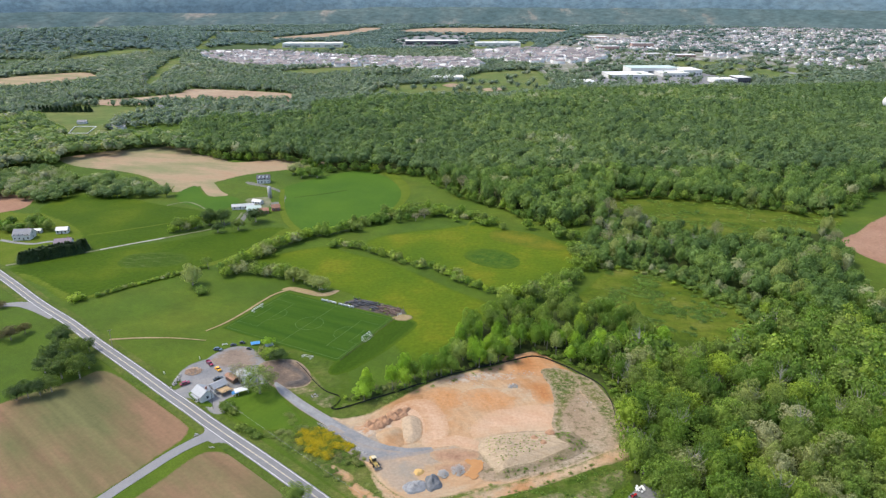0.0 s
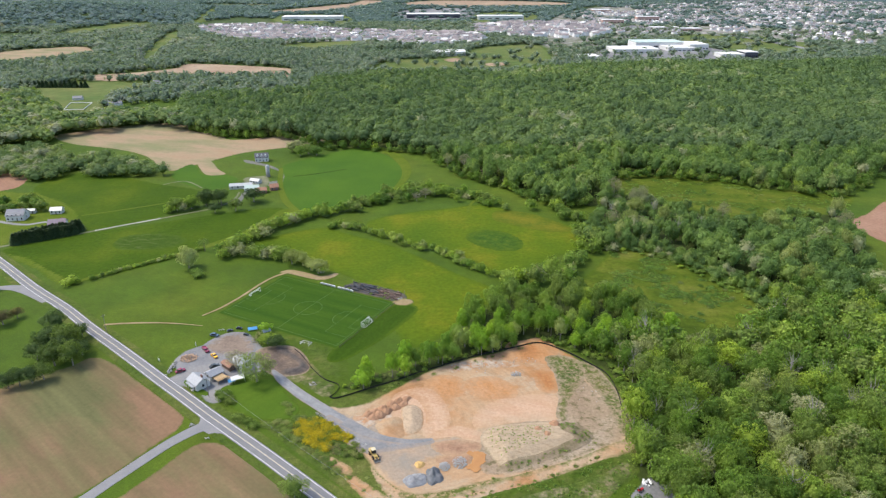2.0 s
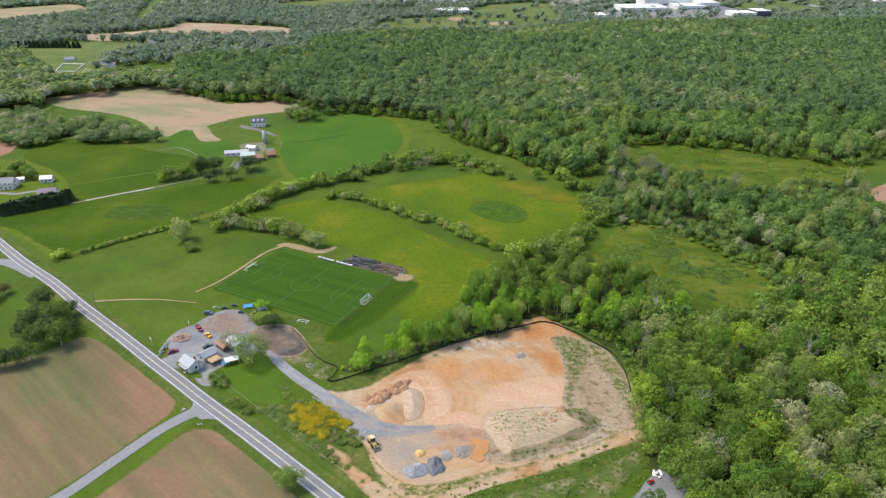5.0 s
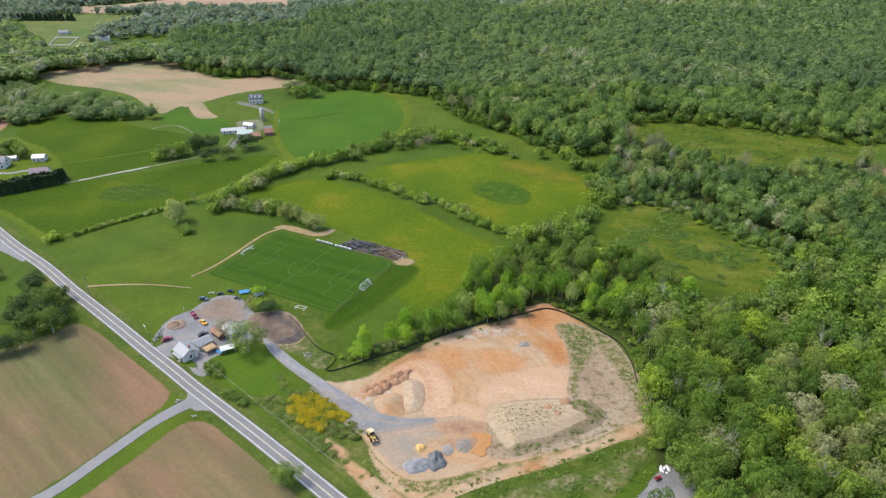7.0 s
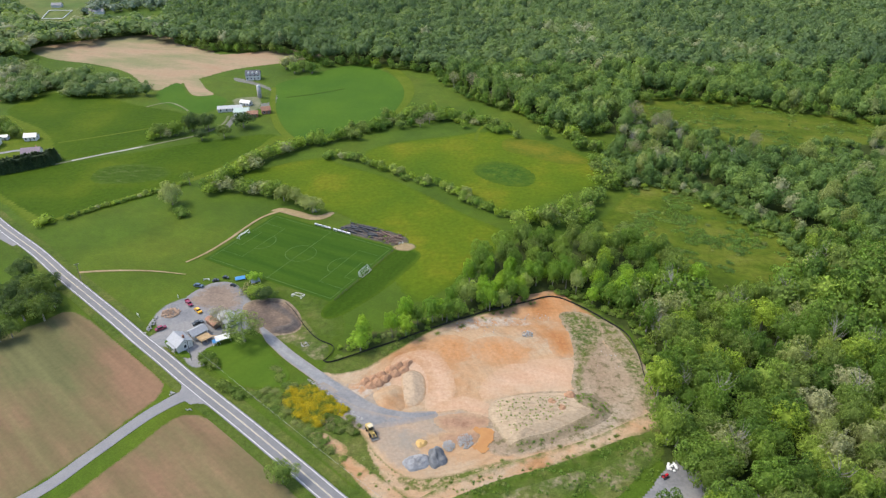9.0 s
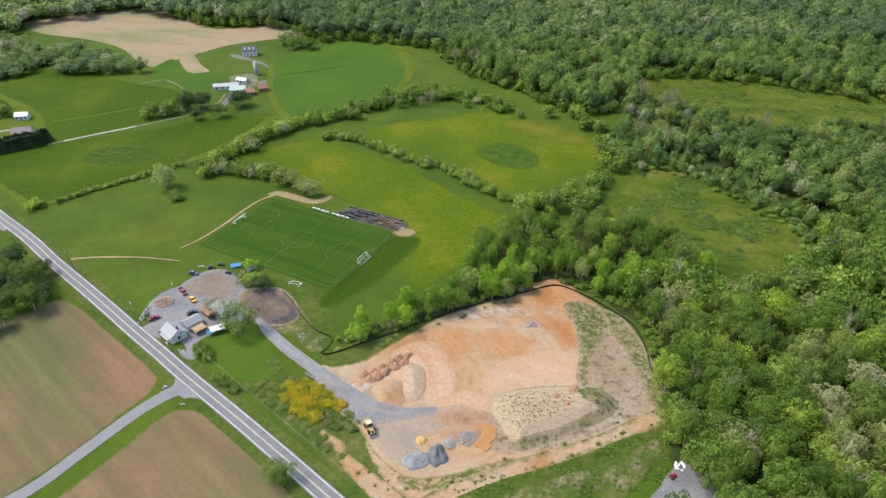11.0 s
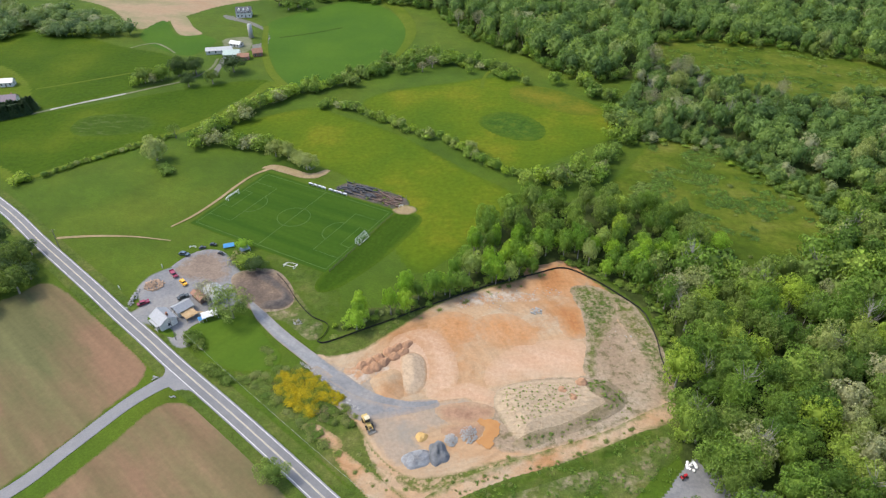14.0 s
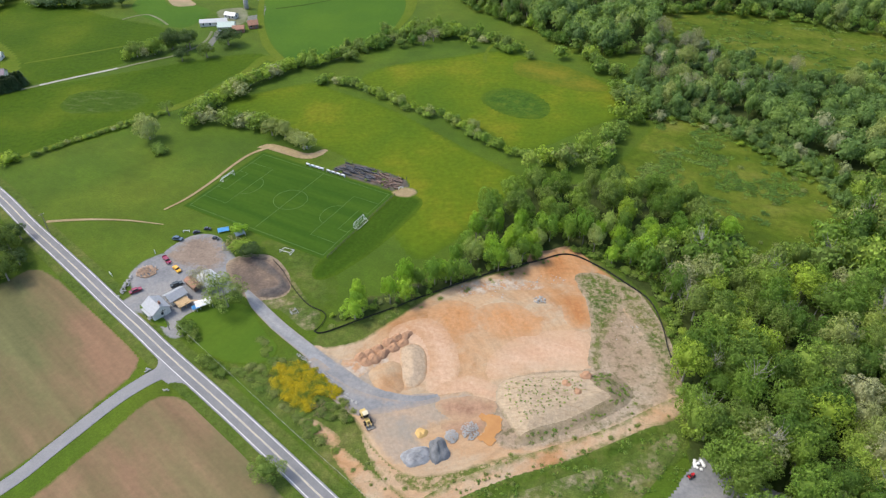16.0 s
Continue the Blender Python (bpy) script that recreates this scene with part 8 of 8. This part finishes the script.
for band, (p, tall, wide) in enumerate(zip(far_xy, ((10, 16), (10, 16), (10, 16), (11, 18)), ((13, 19), (19, 28), (26, 38), (34, 50)))):
    ok = inside_depth(p, smooth_outline([(18.3, 569.3), (123.3, 497.2), (598.9, 678.0), (1105, 1306), (743, 1281), (535, 1242), (439, 1264), (273, 1226), (165, 1190), (82, 1130), (-79, 1130), (-199, 1059), (-194, 962), (-336, 913), (-303, 782), (-162, 710)], 3)) < 0
    ok &= inside_depth(p, smooth_outline([(-351.3, 309.3), (-1007, 1009), (-613, 1005), (-434, 873), (-330, 897), (-267, 702), (-125.7, 494.1)], 2)) < 0
    for k, o in enumerate(OPEN):
        inside = inside_depth(p, o) > 0
        ok &= ~inside | ((rng.random(len(p)) < (0.26 if k == len(OPEN) - 3 else 0.10)) if k >= len(OPEN) - 3 else (rng.random(len(p)) < LOOSE.get(k, 0.0)))
    ok &= inside_depth(p, np.array([(-537, 939), (-477, 939), (-413, 801), (-454, 791)])) < 0
    patch = np.array([noise.noise((x * 0.0022, y * 0.0022, 7.0)) for x, y in p])
    ok &= (patch < 0.30) | (np.hypot(*p.T) < 1500) | (rise(*p.T) > 6)
    # these leaf materials carry the distance haze in their colour
    wood("far_woods", p[ok], CLUMPS, tall, wide, "far broken woodland, greyed by haze in its leaf colour", 60 + band, (0.4, 0.17), mat=(m_leaf_hazy, m_leaf_hazy, m_leaf_hazy_blue, m_leaf_hazy_blue)[band])

# far houses
m_wall_far = plain("pale house walls", (0.72, 0.71, 0.69), 0.8, vary=0.15, scale=0.02)
m_roof_far, nt, b = material("varied shingle roofs", 0.85, 0.2)
paint(nt, b, ramp(nt, nt.nodes.new("ShaderNodeNewGeometry").outputs["Random Per Island"], (0.0, (0.111, 0.104, 0.112)), (0.4, (0.182, 0.164, 0.164)), (0.8, (0.260, 0.224, 0.215)), (0.92, (0.390, 0.377, 0.364)), (1.0, (0.780, 0.780, 0.754))))


def far_houses(name, outline, gap_x, gap_y, size, label, seed, keep=0.85, patchy=False):
    rg = np.random.default_rng(seed)
    p = scattered(outline, gap_x, seed, keep, 0.16)
    if patchy:
        p = p[np.array([noise.noise((x * 0.006, y * 0.003, 2.0)) + 0.4 * noise.noise((x * 0.02, y * 0.01, 5.0)) for x, y in p]) > -0.12]
    WV, WT, RV, RT = [], [], [], []
    for k, (x, y) in enumerate(p):
        w, d, h, r = size[0] * rg.uniform(0.8, 1.25), size[1] * rg.uniform(0.85, 1.15), size[2] * rg.uniform(0.85, 1.15), size[2] * 0.45
        a = rg.choice([0.0, 1.57]) + 0.25 + rg.normal(0, 0.2)
        ca, sa = math.cos(a), math.sin(a)

        def put(pts):
            q = np.array(pts, float)
            return np.c_[q[:, 0] * ca - q[:, 1] * sa + x, q[:, 0] * sa + q[:, 1] * ca + y, q[:, 2] + float(rise(x, y))]
        i, j = w / 2, d / 2
        n = 10 * k
        WV.append(put([(-i, -j, 0), (i, -j, 0), (i, j, 0), (-i, j, 0), (-i, -j, h), (i, -j, h), (i, j, h), (-i, j, h), (-i, 0, h + r), (i, 0, h + r)]))
        WT += [tuple(n + c for c in t) for t in ((0, 1, 5), (0, 5, 4), (2, 3, 7), (2, 7, 6), (1, 2, 6), (1, 6, 9), (1, 9, 5), (3, 0, 4), (3, 4, 8), (3, 8, 7))]
        n = 6 * k
        i, j = i + 0.4, j + 0.5
        RV.append(put([(-i, -j, h - 0.1), (i, -j, h - 0.1), (i, 0, h + r + 0.15), (-i, 0, h + r + 0.15), (i, j, h - 0.1), (-i, j, h - 0.1)]))
        RT += [tuple(n + c for c in t) for t in ((0, 1, 2), (0, 2, 3), (3, 2, 4), (3, 4, 5))]
    tagged(new(name, tri_mesh(name, np.concatenate(WV), WT, m_wall_far)), label, "houses", kind="stuff")
    tagged(new(name + "_roofs", tri_mesh(name + "_roofs", np.concatenate(RV), RT, m_roof_far)), label + ", their roofs", "roofs", kind="stuff")


far_houses("estate_houses", [(-599, 1856), (-728, 2114), (-545, 2202), (-235, 1997), (57, 1927), (89, 1682), (-87, 1655), (-207, 1750), (-458, 1721)], 20, 20, (15, 12, 8), "dense estate of pale houses with grey roofs", 71, 0.9)
far_houses("terrace_houses", [(90, 1962), (120, 2228), (315, 2326), (503, 2230), (429, 1894), (264, 1828)], 26, 20, (22, 13, 9), "rows of pale terraced houses", 72, 0.8)
far_houses("town_houses", [(452, 2001), (653, 3091), (1512, 3789), (1969, 3680), (2304, 3513), (1188, 1771), (954, 1741), (864, 1930), (595, 1929)], 27, 27, (12.5, 9.5, 6.5), "pale town houses among trees", 73, 0.7, True)
far_houses("hill_houses", [(1526, 3912), (1913, 3883), (2422, 3716), (2293, 3494), (1823, 3678), (1547, 3800)], 26, 26, (15, 11, 7), "dense far estate on the slope", 74, 0.7)
far_houses("valley_houses", [(677, 4087), (944, 4278), (1203, 4231), (1126, 4058), (755, 3971)], 50, 40, (17, 12, 7), "scattered far white houses", 75, 0.5)

m_hall = plain("white hall cladding", (0.569, 0.561, 0.545), 0.6, vary=0.06, scale=0.05)
m_hallroof = plain("white membrane roof", (0.585, 0.577, 0.553), 0.7, vary=0.06, scale=0.05)
m_darkwall = plain("dark hall cladding", (0.055, 0.059, 0.071), 0.6, scale=0.05)
m_greenroof = plain("pale green metal roof", (0.411, 0.490, 0.435), 0.5, scale=0.05)
m_pinkwall = plain("pale brick walls", (0.395, 0.269, 0.229), 0.8, scale=0.05)


def hall(name, x, y, w, d, h, turn, wall_mat, roof_mat, label, bands=6):
    ob = thing(name, pose(x, y, float(rise(x, y)) - 0.5, 0, 0, turn), label, "building")
    bm = bmesh.new()
    box(bm, w, d, h)
    wl = part("wall", bm, wall_mat, ob)
    bm = bmesh.new()
    box(bm, w + 1.0, d + 1.0, 0.9, pose(0, 0, h + 0.02))
    part("roof", bm, roof_mat, ob)
    for k in range(bands):
        bm = bmesh.new()
        box(bm, w / bands * 0.55, 0.4, h * 0.2, pose(-w / 2 + w * (k + 0.5) / bands, -d / 2, h * 0.35))
        part("window", bm, m_glass, wl)
    return ob


for px, w, d, h, wm, rm, label in (
        ((-456, 2454), 205, 70, 15, m_hall, m_hallroof, "long white warehouse beside far fields"),
        ((-42, 2604), 195, 75, 15, m_darkwall, m_hallroof, "dark walled warehouse with a white roof"),
        ((197, 2515), 160, 60, 14, m_hall, m_hallroof, "pale cream warehouse beside far fields"),
        ((8, 1459), 70, 42, 9, m_hall, m_hallroof, "white sports hall beside playing fields"),
        ((-27, 1501), 30, 30, 6, m_hall, m_roof_grey, "low white outbuilding beside the hall"),
        ((-59, 1459), 22, 24, 6, m_hall, m_roof_grey, "low white outbuilding beside the hall"),
        ((408, 1513), 95, 70, 10, m_hall, m_hallroof, "white school wing with flat roof"),
        ((485, 1606), 110, 60, 15, m_hall, m_greenroof, "white school hall with a pale green roof"),
        ((516, 1559), 60, 80, 9, m_hall, m_hallroof, "white school wing with flat roof"),
        ((559, 1571), 42, 70, 14, m_hall, m_hallroof, "white school gymnasium with flat roof"),
        ((284, 1391), 45, 40, 8, m_hall, m_hallroof, "white school outbuilding beside car park"),
        ((587, 1421), 56, 40, 9, m_hall, m_hallroof, "white modern building beside the school"),
        ((618, 1421), 26, 40, 13, m_darkwall, m_hallroof, "dark fronted modern building with white roof"),
        ((652, 1339), 75, 30, 4, m_hall, m_hallroof, "low pale pavilion beside the wood"),
        ((546, 2302), 70, 30, 15, m_pinkwall, m_hallroof, "pale brick apartment block"),
        ((688, 2406), 75, 30, 18, m_pinkwall, m_hallroof, "pale brick apartment block"),
        ((643, 2925), 75, 50, 12, m_pinkwall, m_hallroof, "pale brick works building"),
        ((648, 2080), 80, 30, 9, m_pinkwall, m_hallroof, "pale brick shop building"),
        ((711, 2040), 60, 30, 9, m_pinkwall, m_hallroof, "pale brick shop building")):
    hall("far_hall", *px, w, d, h, 3, wm, rm, label)
ribbon("far_highway", [(733, 2461), (796, 2407), (756, 2121), (737, 1930), (789, 1862), (817, 1608), (832, 1442)], 22, 1.2, m_asphalt, "far grey highway", 0.3, category="road", steps=4)
for px in ((661, 998),):
    ob = thing("water_tower", pose(*px, 0), "white water tower above the wood", "tower")
    bm = bmesh.new()
    bmesh.ops.create_cone(bm, cap_ends=True, segments=20, radius1=3.0, radius2=2.2, depth=16)
    bmesh.ops.translate(bm, verts=bm.verts, vec=(0, 0, 8))
    part("shaft", bm, m_white, ob, smooth=True)
    bm = bmesh.new()
    bmesh.ops.create_uvsphere(bm, u_segments=24, v_segments=14, radius=9)
    bmesh.ops.scale(bm, verts=bm.verts, vec=(1, 1, 0.95))
    bmesh.ops.translate(bm, verts=bm.verts, vec=(0, 0, 23))
    part("tank", bm, m_white, ob, smooth=True)

# white fenced ring and far farm houses
ring = [(-488, 865), (-504, 913), (-475, 913), (-463, 865)]
ob = thing("white_fence", Matrix(), "white board fence round a riding ring", "fence")
for a, b_ in zip(ring, ring[1:] + ring[:1]):
    bm = bmesh.new()
    tube(bm, (*a, 1.4), (*b_, 1.4), 0.45)
    part("rail", bm, m_white, ob)
    for k in range(8):
        bm = bmesh.new()
        q = np.array(a) + (np.array(b_) - np.array(a)) * k / 8
        box(bm, 0.3, 0.3, 1.8, pose(*q, 0))
        part("post", bm, m_white, ob)
for px in ((-448, 905), (-435, 900), (-445, 1092), (-453, 1081), (-654, 995), (-507, 939)):
    building("far_house", pose(*px, 0, 0, 0, 10), 12, 8, 3.4, 2.4, m_siding, m_roof_grey, "far white house among trees", windows=False, chimney=False, door=False)


def pylon(x, y, high):
    ob = thing("pylon", pose(x, y, 0, 0, 0, 20), "grey lattice power pylon", "pylon")
    for sx in (-1, 1):
        for sy in (-1, 1):
            bm = bmesh.new()
            tube(bm, (sx * 3, sy * 3, 0), (sx * 0.6, sy * 0.6, high), 0.25)
            part("leg", bm, m_steel, ob)
    for h, w in ((0.62, 8), (0.78, 7), (0.94, 6)):
        bm = bmesh.new()
        tube(bm, (-w, 0, high * h), (w, 0, high * h), 0.3)
        part("crossarm", bm, m_steel, ob)


for px in ((-576, 1318), (-934, 2914)):
    pylon(*px, 30)

for k in range(16):
    px = np.array((-643, 1041)) + (np.array((-547, 1041)) - np.array((-643, 1041))) * (k + tree_rng.uniform(-0.3, 0.3)) / 15
    conifer(*px, tree_rng.uniform(8, 12), tree_rng.uniform(8, 11), "tall dark conifer in a far row", "far conifers")
